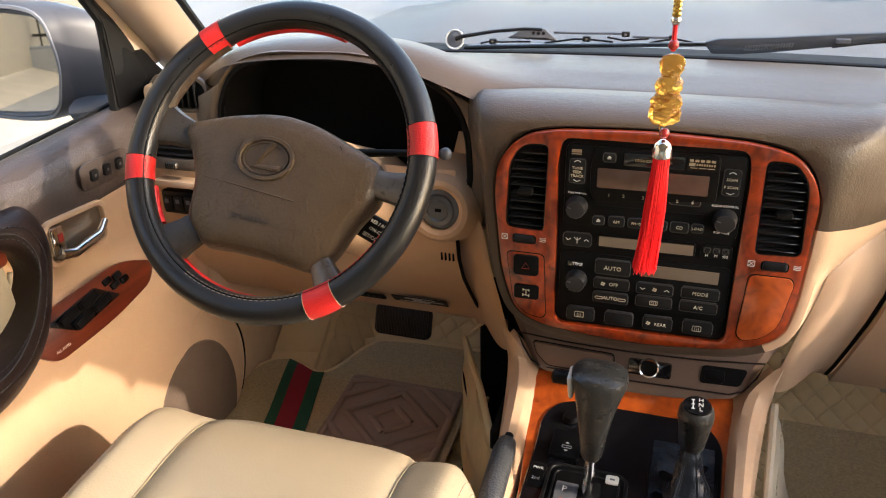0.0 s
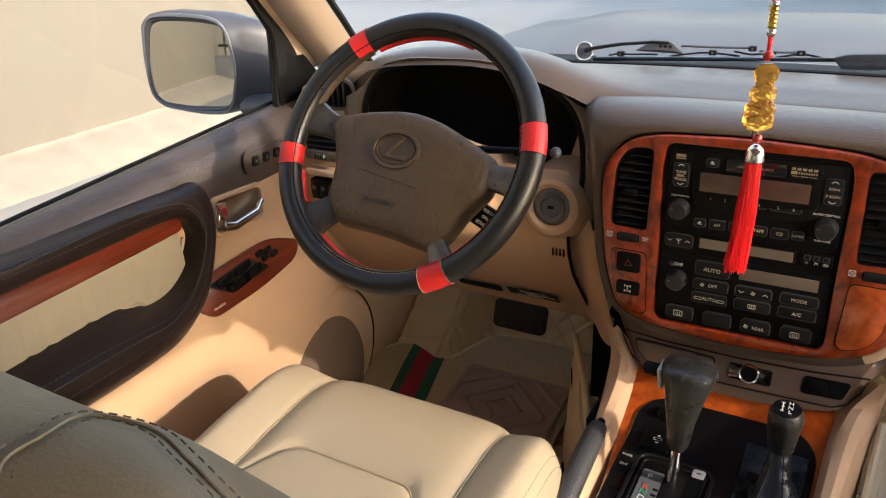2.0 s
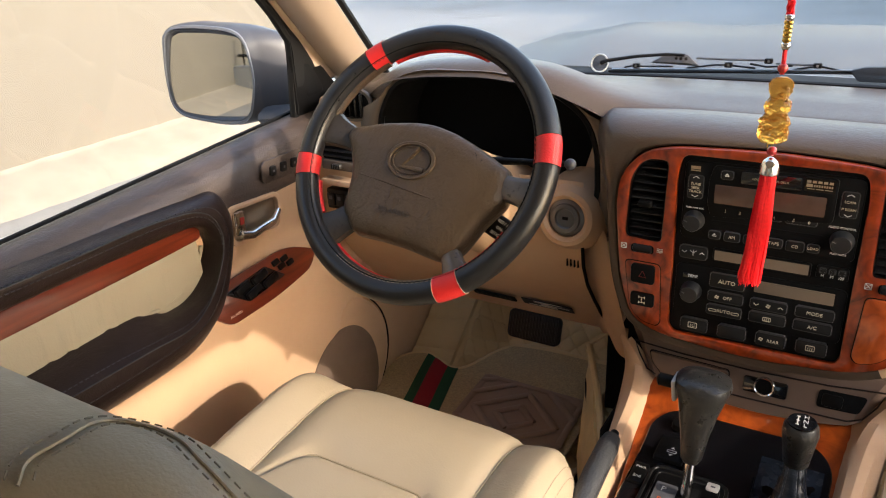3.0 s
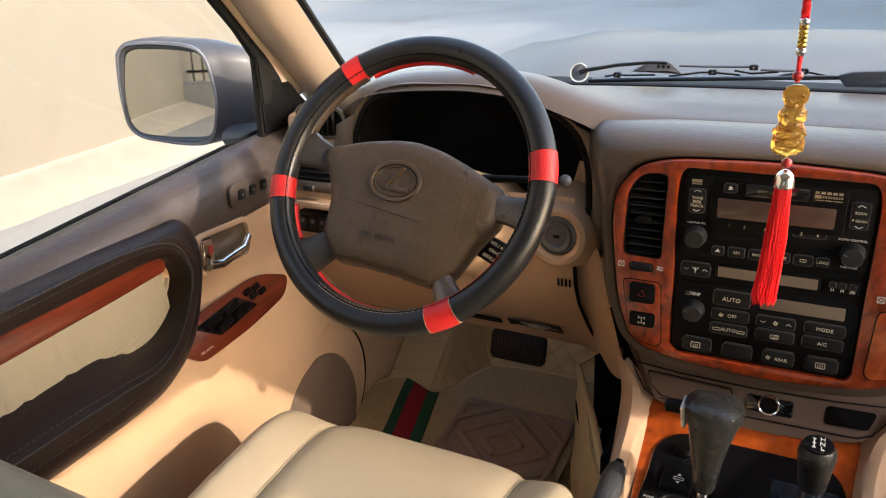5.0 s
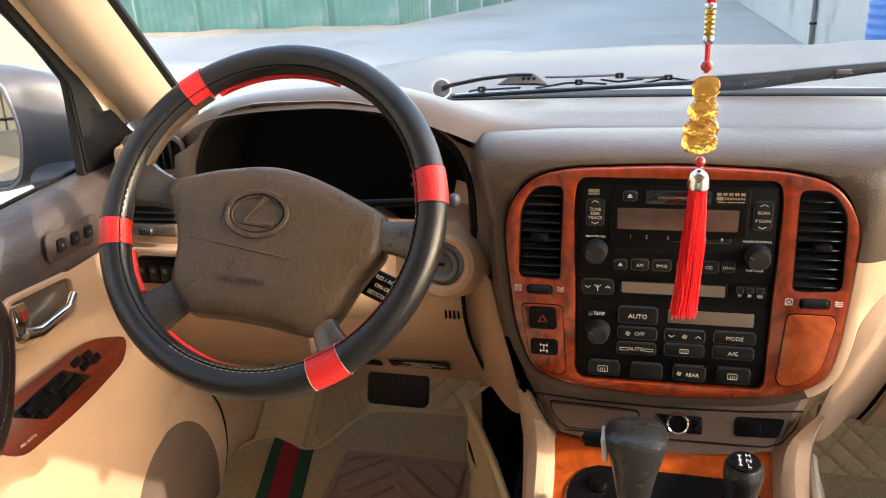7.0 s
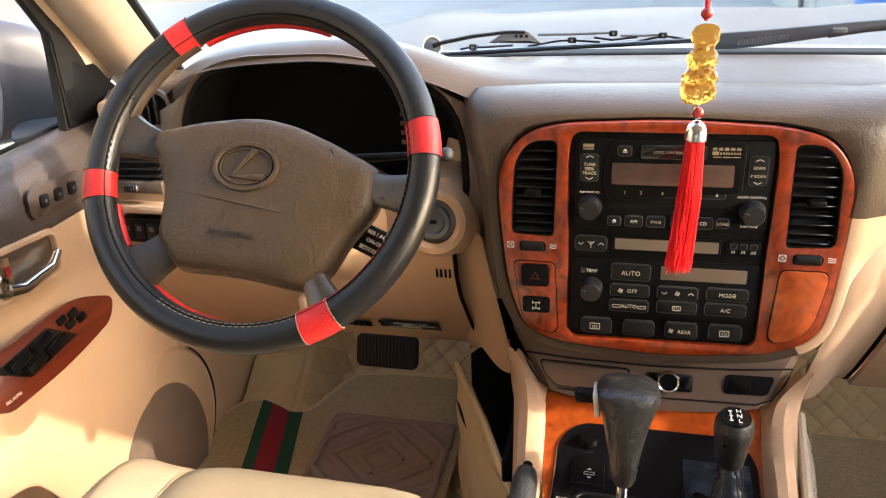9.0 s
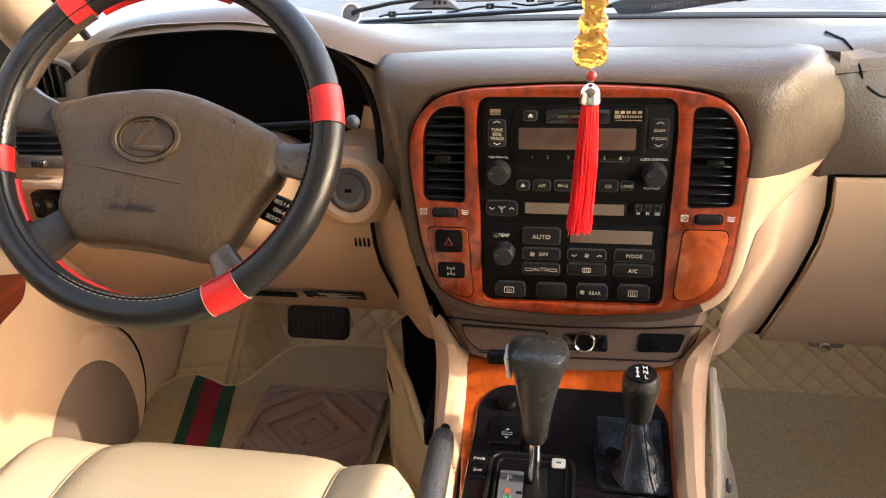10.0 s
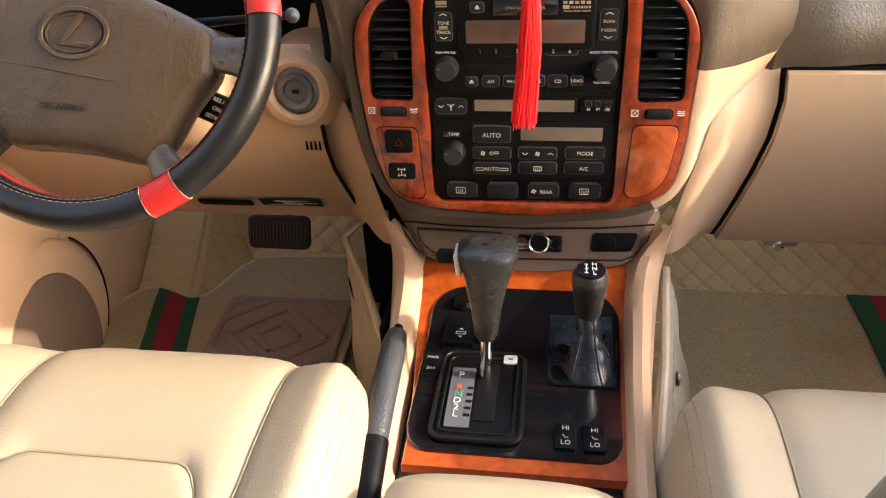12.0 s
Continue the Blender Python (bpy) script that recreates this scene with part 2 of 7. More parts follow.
GREY_THREAD = surface("grey_thread", (0.045, 0.040, 0.036), 0.9, spec=0.1)
BLACK_THREAD = surface("black_thread", (0.022, 0.024, 0.028), 0.7)
# Paler rings in this material imitate the highlights on key bevels.
KEY_RIM = surface("key_edge_highlight", (0.045, 0.044, 0.044), 0.22, spec=0.7, spread=0.1)


def glass_material(name, tint, alpha_like=0.0):
    m = bpy.data.materials.new(name)
    m.use_nodes = True
    nt = m.node_tree
    out = nt.nodes["Material Output"]
    tr = nt.nodes.new("ShaderNodeBsdfTransparent")
    tr.inputs[0].default_value = (*tint, 1)
    gl = nt.nodes.new("ShaderNodeBsdfGlossy")
    gl.inputs["Roughness"].default_value = 0.02
    lw = nt.nodes.new("ShaderNodeLayerWeight")
    lw.inputs[0].default_value = 0.5
    pw = nt.nodes.new("ShaderNodeMath")
    pw.operation = "POWER"
    pw.inputs[1].default_value = 4.0
    nt.links.new(lw.outputs["Facing"], pw.inputs[0])
    fr = nt.nodes.new("ShaderNodeMath")
    fr.operation = "MULTIPLY_ADD"
    fr.inputs[1].default_value, fr.inputs[2].default_value = 0.45, 0.03
    nt.links.new(pw.outputs[0], fr.inputs[0])
    mx = nt.nodes.new("ShaderNodeMixShader")
    nt.links.new(fr.outputs[0], mx.inputs[0])
    nt.links.new(tr.outputs[0], mx.inputs[1])
    nt.links.new(gl.outputs[0], mx.inputs[2])
    nt.links.new(mx.outputs[0], out.inputs[0])
    return m


GLASS = glass_material("clear_glass", (0.86, 0.86, 0.85))
SIDE_GLASS = glass_material("side_glass", (0.68, 0.68, 0.665))
DARK_GLASS = glass_material("tinted_glass", (0.38, 0.385, 0.38))
MIRROR = surface("mirror_glass", (0.42, 0.425, 0.405), 0.02, metal=1.0, spread=0.0, rough_spread=0.0)


# ---- building helpers ----
def thing(name, label, category, at=(0, 0, 0), group="", kind=""):
    e = new(name)
    e.location = at
    e.empty_display_size = 0.05
    return tagged(e, label, category, group, kind)


def mesh_of(name, bm, material, smooth=True):
    me = bpy.data.meshes.new(name)
    bmesh.ops.recalc_face_normals(bm, faces=bm.faces)
    bm.to_mesh(me)
    bm.free()
    for mt in material if isinstance(material, (list, tuple)) else [material]:
        me.materials.append(mt)
    if smooth:
        me.polygons.foreach_set("use_smooth", [True] * len(me.polygons))
        me.set_sharp_from_angle(angle=radians(38))
    return me


def part(name, bm, material, parent=None, label="", m=None, smooth=True):
    """Link a bmesh as one mesh object under its thing or part. m: where it stands, in the world."""
    ob = new(name, mesh_of(name, bm, material, smooth))
    w = m or Matrix()
    if parent is not None:
        ob.parent = parent
        pw = Matrix()
        chain = []
        p = parent
        while p is not None:
            chain.append(p.matrix_basis.copy())
            p = p.parent
        for c in reversed(chain):
            pw = pw @ c
        ob.matrix_basis = pw.inverted() @ w
    else:
        ob.matrix_basis = w
    if label:
        tagged(ob, label)
    return ob


def smoothstep(a, b, x):
    t = min(1, max(0, (x - a) / (b - a)))
    return t * t * (3 - 2 * t)


def spline(keys, x):
    """A smooth curve through (x, values...) keys."""
    if x <= keys[0][0]:
        return keys[0][1:]
    for i in range(len(keys) - 1):
        a, b = keys[i], keys[i + 1]
        if x <= b[0]:
            p, q = keys[max(0, i - 1)], keys[min(len(keys) - 1, i + 2)]
            h = b[0] - a[0]
            t = (x - a[0]) / h
            out = []
            for c in range(1, len(a)):
                m0 = (b[c] - p[c]) / max(1e-9, b[0] - p[0]) * h
                m1 = (q[c] - a[c]) / max(1e-9, q[0] - a[0]) * h
                out.append((2 * t ** 3 - 3 * t * t + 1) * a[c] + (t ** 3 - 2 * t * t + t) * m0 + (3 * t * t - 2 * t ** 3) * b[c] + (t ** 3 - t * t) * m1)
            return tuple(out)
    return keys[-1][1:]


def loft(sections, closed=False, caps=False, bm=None):
    bm = bm or bmesh.new()
    rows = [[bm.verts.new(p) for p in s] for s in sections]
    for a, b in zip(rows, rows[1:]):
        n = len(a)
        for i in range(n if closed else n - 1):
            j = (i + 1) % n
            bm.faces.new((a[i], a[j], b[j], b[i]))
    if caps:
        bm.faces.new(rows[0][::-1])
        bm.faces.new(rows[-1])
    return bm


def thick(bm, depth):
    """Give an open sheet a thickness."""
    bmesh.ops.recalc_face_normals(bm, faces=bm.faces)
    bmesh.ops.solidify(bm, geom=bm.faces[:], thickness=depth)
    return bm


def rrect(w, h, r, n=5, x=0, y=0):
    out = []
    for cx, cy, a0 in ((w / 2 - r, h / 2 - r, 0), (-w / 2 + r, h / 2 - r, 90), (-w / 2 + r, -h / 2 + r, 180), (w / 2 - r, -h / 2 + r, 270)):
        for i in range(n + 1):
            a = radians(a0 + 90 * i / n)
            out.append((x + cx + r * math.cos(a), y + cy + r * math.sin(a)))
    return out


def rounded(points, r, n=4):
    """Round the corners of a polygon."""
    out = []
    k = len(points)
    for i in range(k):
        p, c, q = (Vector(points[j % k]) for j in (i - 1, i, i + 1))
        rr = r[i] if isinstance(r, (list, tuple)) else r
        a, b = (p - c), (q - c)
        d = min(rr, a.length * 0.48, b.length * 0.48)
        a, b = c + a.normalized() * d, c + b.normalized() * d
        for s in range(n + 1):
            t = s / n
            out.append(tuple((1 - t) ** 2 * a + 2 * t * (1 - t) * c + t * t * b))
    return out


def slab(outline, depth, bevel=0.0, seg=2, bm=None, z=0.0):
    """A plate: outline in x, y, from z to z + depth, its upper rim bevelled."""
    bm = bm or bmesh.new()
    n = len(outline)
    cx, cy = sum(p[0] for p in outline) / n, sum(p[1] for p in outline) / n
    area = sum(outline[i][0] * outline[(i + 1) % n][1] - outline[(i + 1) % n][0] * outline[i][1] for i in range(n))
    s = 1 if area > 0 else -1

    def inset(d):
        pts = []
        for i in range(n):
            p, c, q = (Vector(outline[j % n]) for j in (i - 1, i, i + 1))
            u, v = (c - p), (q - c)
            u = u.normalized() if u.length > 1e-9 else v.normalized()
            v = v.normalized() if v.length > 1e-9 else u
            t = (u + v)
            t = t.normalized() if t.length > 1e-6 else u
            pts.append((c.x - s * t.y * d, c.y + s * t.x * d))
        return pts

    rows = [[(x, y, z) for x, y in outline], [(x, y, z + depth - bevel) for x, y in outline]]
    if bevel:
        for i in range(1, seg + 1):
            a = math.pi / 2 * i / seg
            rows.append([(x, y, z + depth - bevel + bevel * math.sin(a)) for x, y in inset(bevel * (1 - math.cos(a)))])
    rows = [[bm.verts.new(p) for p in r] for r in rows]
    for a, b in zip(rows, rows[1:]):
        for i in range(n):
            j = (i + 1) % n
            bm.faces.new((a[i], a[j], b[j], b[i]))
    bm.faces.new(rows[0][::-1])
    bm.faces.new(rows[-1])
    return bm


def ring_slab(outer, inner, depth, bevel=0.0, bm=None, z=0.0):
    """A flat frame between two outlines of equal count."""
    bm = bm or bmesh.new()
    n = len(outer)

    def mid(k):
        return [(o[0] + (i[0] - o[0]) * k, o[1] + (i[1] - o[1]) * k) for o, i in zip(outer, inner)]
    rows = [[(x, y, z) for x, y in outer], [(x, y, z + depth - bevel) for x, y in outer]]
    for k, h in ((0.06, 0.7), (0.18, 1.0), (0.82, 1.0), (0.94, 0.7)):
        rows.append([(x, y, z + depth - bevel + bevel * h) for x, y in mid(k)])
    rows += [[(x, y, z + depth - bevel) for x, y in inner], [(x, y, z) for x, y in inner]]
    rows.append(rows[0])
    vs = [[bm.verts.new(p) for p in r] for r in rows[:-1]]
    vs.append(vs[0])
    for a, b in zip(vs, vs[1:]):
        for i in range(n):
            j = (i + 1) % n
            bm.faces.new((a[i], a[j], b[j], b[i]))
    return bm


def tube(path, r, n=10, closed=False, bm=None, squash=1.0, caps=True):
    bm = bm or bmesh.new()
    pts = [Vector(p) for p in path]
    k = len(pts)
    tang = []
    for i in range(k):
        a = pts[(i - 1) % k] if (closed or i) else pts[0]
        b = pts[(i + 1) % k] if (closed or i < k - 1) else pts[-1]
        tang.append((b - a).normalized())
    up = Vector((0, 0, 1)) if abs(tang[0].z) < 0.9 else Vector((1, 0, 0))
    nrm = (up - tang[0] * up.dot(tang[0])).normalized()
    rows = []
    for i in range(k):
        nrm = (nrm - tang[i] * nrm.dot(tang[i])).normalized()
        bi = tang[i].cross(nrm)
        rad = r[i] if isinstance(r, (list, tuple)) else r
        rows.append([bm.verts.new(pts[i] + nrm * (rad * squash * math.cos(2 * math.pi * j / n)) + bi * (rad * math.sin(2 * math.pi * j / n))) for j in range(n)])
    if closed:
        rows.append(rows[0])
    for a, b in zip(rows, rows[1:]):
        for j in range(n):
            q = (j + 1) % n
            bm.faces.new((a[j], a[q], b[q], b[j]))
    if caps and not closed:
        bm.faces.new(rows[0][::-1])
        bm.faces.new(rows[-1])
    return bm


def rbox(w, d, h, bevel=0.004, seg=2, bm=None, at=(0, 0, 0)):
    one = bmesh.new()
    bmesh.ops.create_cube(one, size=1, matrix=Matrix.Translation(at) @ Matrix.Diagonal((w, d, h, 1)))
    if bevel:
        bmesh.ops.bevel(one, geom=one.edges[:], offset=bevel, segments=seg, affect="EDGES", profile=0.5)
    if bm is None:
        return one
    me = bpy.data.meshes.new("joined")
    one.to_mesh(me)
    one.free()
    bm.from_mesh(me)
    bpy.data.meshes.remove(me)
    return bm


def revolve(profile, n=24, bm=None, axis="z"):
    """Turn (radius, height) pairs round the z axis."""
    bm = bm or bmesh.new()
    rows = []
    for r, h in profile:
        rows.append([bm.verts.new((r * math.cos(2 * math.pi * i / n), r * math.sin(2 * math.pi * i / n), h)) for i in range(n)])
    for a, b in zip(rows, rows[1:]):
        for i in range(n):
            j = (i + 1) % n
            bm.faces.new((a[i], a[j], b[j], b[i]))
    bm.faces.new(rows[0][::-1])
    bm.faces.new(rows[-1])
    return bm


def axes(origin, x, y):
    """A frame from an origin and two directions."""
    x = Vector(x).normalized()
    z = x.cross(Vector(y)).normalized()
    y = z.cross(x)
    m = Matrix((x, y, z)).transposed().to_4x4()
    return Matrix.Translation(origin) @ m


def lettering(text, size, material, m, parent, name="lettering", depth=0.0003, align="CENTER", label=""):
    """Raised lettering in the built-in font, as a mesh; m: the frame of its centre."""
    cu = bpy.data.curves.new("letters", "FONT")
    cu.body, cu.size, cu.extrude, cu.align_x, cu.align_y, cu.resolution_u = text, size, depth, align, "CENTER", 2
    tmp = bpy.data.objects.new("letters", cu)
    scene.collection.objects.link(tmp)
    me = bpy.data.meshes.new_from_object(tmp.evaluated_get(bpy.context.evaluated_depsgraph_get()))
    bpy.data.objects.remove(tmp)
    bm = bmesh.new()
    bm.from_mesh(me)
    bpy.data.meshes.remove(me)
    return part(name, bm, material, parent, label, m, smooth=False)


def bisect(values, s):
    """How many of the rising values lie at or below s."""
    lo, hi = 0, len(values)
    while lo < hi:
        mid = (lo + hi) // 2
        lo, hi = (mid + 1, hi) if values[mid] <= s else (lo, mid)
    return lo


def stitches(path, parent, material, length=0.004, gap=0.0025, r=0.0006, name="stitching"):
    """A row of short raised stitches along a polyline."""
    bm = bmesh.new()
    pts = [Vector(p) for p in path]
    run = [0.0]
    for a, b in zip(pts, pts[1:]):
        run.append(run[-1] + (b - a).length)

    def at(s):
        k = min(len(pts) - 2, max(0, bisect(run, s) - 1))
        f = (s - run[k]) / max(1e-9, run[k + 1] - run[k])
        return pts[k].lerp(pts[k + 1], f)

    s = 0.0
    while s + length < run[-1]:
        p, q = at(s), at(s + length)
        if (q - p).length > 1e-5:
            tube([p, at(s + length * 0.5), q], r, 4, bm=bm)
        s += length + gap
    return part(name, bm, material, parent)

# ---- outside: ground, walls, fence ----
GROUND_Z = -0.62
WALL_END = 5.7
bm = bmesh.new()
bmesh.ops.create_grid(bm, x_segments=60, y_segments=60, size=300, matrix=Matrix.Translation((0, 0, GROUND_Z)))
tagged(part("ground", bm, ASPHALT, None, "pale dusty concrete yard around the parked car"), category="ground", kind="structure")


def outside_wall(name, x, y0, y1, height, material, label, thickness=0.25):
    b = rbox(thickness, y1 - y0, height, 0.02, 1)
    return tagged(part(name, b, material, None, label, Matrix.Translation((x, (y0 + y1) / 2, GROUND_Z + height / 2))), category="wall", kind="structure")


outside_wall("wall_left", -5.25, -30, WALL_END, 5.0, PLASTER, "tall cream plastered boundary wall in full sun")
secs = []
for i in range(420):
    y = WALL_END - (i / 419) ** 1.8 * (WALL_END + 30)
    row = []
    for dx, z in ((0.10, 0.20), (0.13, 0.17), (0.20, 0.15), (0.30, 0.125), (0.42, 0.09), (0.52, 0.06), (0.60, 0.025), (0.70, -0.02)):
        q = Vector((dx * 3, y * 1.1, 0))
        row.append((-5.25 + dx + 0.012 * noise.noise(q), y, GROUND_Z + z + 0.006 * noise.noise(q * 2.3) + 0.007 * noise.noise(q * 7) + 0.004 * noise.noise(q * 19)))
    secs.append(row)
bm = loft(secs)
tagged(part("kerb", bm, CURB, None, "rough sloping sand-coloured kerb along the wall"), category="kerb", kind="structure")
outside_wall("wall_right", 2.45, 12.6, 34, 5.6, CONCRETE, "tall grey concrete building wall that shades the yard")
outside_wall("wall_near_right", 2.45, 9.65, 12.6, 2.9, CONCRETE, "grey concrete wall beside the yard")
pipe = thing("drain_pipe", "thin grey pipe running up the concrete wall", "pipe", (2.28, 12.4, GROUND_Z))
part("tube", tube([(2.28, 12.4, GROUND_Z), (2.28, 12.4, GROUND_Z + 2.85)], 0.035, 10), GREY_PLASTIC, pipe)
for z in (0.4, 1.3, 2.2):
    part("clamp", rbox(0.11, 0.09, 0.03, 0.004, 1), MATT_BLACK, pipe, "", Matrix.Translation((2.29, 12.4, GROUND_Z + z)))
tagged(part("plinth", rbox(5.8, 0.3, 0.45, 0.02, 1), CONCRETE, None, "low concrete plinth under the railing", Matrix.Translation((-2.3, -9.4, GROUND_Z + 0.22))), category="wall", kind="structure")


def corrugated(length, height, pitch, depth):
    n = int(length / pitch * 4)
    prof = []
    for i in range(n + 1):
        k = i % 4
        prof.append((i * pitch / 4, depth if k in (1, 2) else 0.0))
    return thick(loft([[(x, y, z) for x, y in prof] for z in (0, height)]), 0.004)


fence = thing("sheet_fence", "green painted corrugated metal fence with worn patches", "fence", (-24, 19.6, GROUND_Z), kind="structure")
for i in range(9):
    p = part("panel", corrugated(1.94, 2.4 + 0.03 * (i % 3), 0.22, 0.035), GREEN_SHEET, fence, "", Matrix.Translation((-24 + i * 1.97, 19.6 + 0.02 * (i % 2), GROUND_Z)))
    b = rbox(0.06, 0.06, 2.45, 0.004, 1)
    part("post", b, GREEN_SHEET, fence, "", Matrix.Translation((-24 + i * 1.97, 19.53, GROUND_Z + 1.22)))
fence2 = thing("sheet_fence", "green corrugated metal fence at the far end of the road", "fence", (-6, 19.6, GROUND_Z), kind="structure")
for i in range(6):
    m = Matrix.Translation((-6.3 + i * 0.35, 19.6 + i * 1.9, GROUND_Z)) @ pose(0, 0, 0, 0, 0, 79.5)
    part("panel", corrugated(1.9, 2.4, 0.22, 0.035), GREEN_SHEET, fence2, "", m)
rng = random.Random(3)
bm = bmesh.new()
for i in range(16):
    bmesh.ops.create_icosphere(bm, subdivisions=3, radius=1.0, matrix=Matrix.Translation((-23 + i * 1.15 + rng.uniform(-.4, .4), 19.1 + rng.uniform(-.3, .2), GROUND_Z - 0.05))
                               @ Matrix.Diagonal((rng.uniform(.9, 1.6), rng.uniform(.5, .9), rng.uniform(.05, .13), 1)))
for v in bm.verts:
    v.co.z += 0.06 * noise.noise(v.co * 1.3)
tagged(part("sand_heap", bm, SAND, None, "low heap of brown sand along the fence"), category="sand", kind="stuff")
railing = thing("railing", "dark metal bar railing on a low concrete plinth", "railing", (-5, -9.4, GROUND_Z + 0.45), kind="structure")
for i in range(34):
    part("bar", tube([(-5.0 + i * 0.16, -9.4, GROUND_Z + 0.45), (-5.0 + i * 0.16, -9.4, GROUND_Z + 1.9)], 0.014, 6), MATT_BLACK, railing)
for z in (0.6, 1.8):
    part("rail", rbox(5.6, 0.04, 0.04, 0.004, 1), MATT_BLACK, railing, "", Matrix.Translation((-2.3, -9.4, GROUND_Z + z)))

drum = thing("plastic_drum", "tall blue ribbed plastic tank standing in the yard", "tank", (2.5, 9.2, GROUND_Z))
prof = [(0.25, 0.0), (0.285, 0.03)]
for i in range(14):
    prof += [(0.285, 0.05 + i * 0.1), (0.295, 0.07 + i * 0.1), (0.295, 0.10 + i * 0.1), (0.285, 0.12 + i * 0.1)]
part("drum_body", revolve(prof + [(0.27, 1.49), (0.25, 1.50), (0.01, 1.49)], 36), BLUE_DRUM, drum, "", Matrix.Translation((2.5, 9.2, GROUND_Z)))
part("drum_ring", tube([(2.5 + 0.287 * math.cos(q), 9.2 + 0.287 * math.sin(q), GROUND_Z + 1.48) for q in [2 * math.pi * k / 36 for k in range(36)]], 0.012, 6, closed=True), BLUE_DRUM, drum)

# ---- the car's shell ----
car = thing("car", "silver off-road car, seen from inside", "car", (0, 0, GROUND_Z))

# bonnet
secs = []
for y, w, h in ((1.34, 0.74, 0.725), (1.6, 0.80, 0.745), (1.9, 0.81, 0.735), (2.2, 0.80, 0.70), (2.45, 0.77, 0.64), (2.56, 0.74, 0.54), (2.6, 0.73, 0.30)):
    secs.append([(w * u, y - 0.06 * (1 - abs(u)) * (-1 if y < 1.4 else -1), h - 0.035 * u ** 2 - 0.12 * max(0, abs(u) - 0.86) / 0.14 + 0.018 * math.exp(-((abs(u) - 0.62) / 0.1) ** 2))
                 for u in [i / 14 for i in range(-14, 15)]])
part("bonnet", thick(loft(secs), 0.01), SILVER_PAINT, car, "silver painted bonnet with a dull shine")
# cowl below the windscreen
part("cowl", thick(loft([[(x, 1.20 + 0.10 * (1 - (x / 0.76) ** 2) + dy, z) for x in [i / 10 * 0.76 for i in range(-10, 11)]] for dy, z in ((-0.02, 0.735), (0.05, 0.735), (0.10, 0.715))]), 0.006),
     MATT_BLACK, car, "black plastic cowl")


def ws_point(u, v):
    """The windscreen: u across, v from its base to the roof."""
    x = u * (0.742 - 0.125 * v)
    y = 1.105 + 0.135 * (1 - u * u) * (1 - 0.6 * v) - v * 0.56
    z = 0.750 + v * 0.50 + 0.012 * (1 - u * u)
    return (x, y, z)


ws = part("windscreen", thick(loft([[ws_point(u / 12, v / 10) for u in range(-12, 13)] for v in range(11)]), 0.005), GLASS, car, "clear laminated windscreen")
ws.visible_shadow = False


def pillar(side):
    prof = [(0.0, 0.0), (0.02, -0.03), (0.05, -0.042), (0.086, -0.024), (0.09, 0.03), (0.03, 0.03)]
    secs = []
    for k in range(9):
        v = k / 8 * 1.13 - 0.13
        x, y, z = ws_point(1, v)
        secs.append([(side * (x - 0.01 + a * 1.0), y + b + a * -0.25, z - 0.01) for a, b in prof])
    return loft(secs, closed=True, caps=True)


for s, lab in ((-1, "beige moulded windscreen pillar trim"), (1, "beige moulded windscreen pillar trim")):
    part("pillar_trim", pillar(s), PILLAR_BEIGE, car, lab)
    a, b = Vector(ws_point(s, -0.02)), Vector(ws_point(s, 1))
    part("pillar_seal", tube([a + (b - a) * k / 6 + Vector((s * 0.088, -0.045, 0.0)) for k in range(7)], 0.006, 8), RUBBER, car, "black rubber door seal")
    part("glass_seal", tube([a + (b - a) * k / 6 + Vector((-s * 0.012, 0.004, -0.004)) for k in range(7)], 0.006, 6), RUBBER, car, "black rubber glass seal")
# grab handle on the driver's pillar
a, b = Vector(ws_point(-1, 0.42)), Vector(ws_point(-1, 0.95))
q = Vector((0.01, -0.075, 0.0))
part("grab_handle", tube([a, a + q * 0.8 + (b - a) * 0.06, a + q + (b - a) * 0.2, a + q + (b - a) * 0.8, b + q * 0.8 - (b - a) * 0.06, b], 0.016, 10), BEIGE, car, "beige moulded grab handle")
# roof, rear and far side close the cabin
# The headliner is unseen; its cloth is lightened to bounce light inside.
part("roof", rbox(1.62, 3.2, 0.05, 0.02, 2), HEADLINER, car, "pale cloth headliner", Matrix.Translation((0, -0.98, 1.285)))
for s in (-1, 1):
    part("roof_rail", rbox(0.10, 3.0, 0.05, 0.02, 2), BEIGE, car, "beige roof rail trim", Matrix.Translation((s * 0.775, -1.08, 1.262)))
part("rear_wall", rbox(1.6, 0.05, 0.75, 0.01, 1), BEIGE, car, "", Matrix.Translation((0, -2.5, 0.35)))
part("cabin_floor", rbox(1.6, 3.95, 0.04, 0.01, 1), CARPET, car, "beige floor carpet", Matrix.Translation((0, -0.55, -0.03)))
fw = loft([[(x, y, z) for x in (-0.80, -0.4, 0.0, 0.4, 0.80)] for y, z in ((1.22, -0.01), (1.36, 0.03), (1.50, 0.22), (1.52, 0.50), (1.35, 0.70))])
part("firewall", thick(fw, 0.02), CARPET, car, "carpeted bulkhead below the dashboard")
# passenger side: front door, pillars and rear door below the glass line
part("side_panel", rbox(0.06, 1.30, 0.65, 0.02, 2), BEIGE, car, "beige door trim below the window", Matrix.Translation((0.80, 0.45, 0.325)))
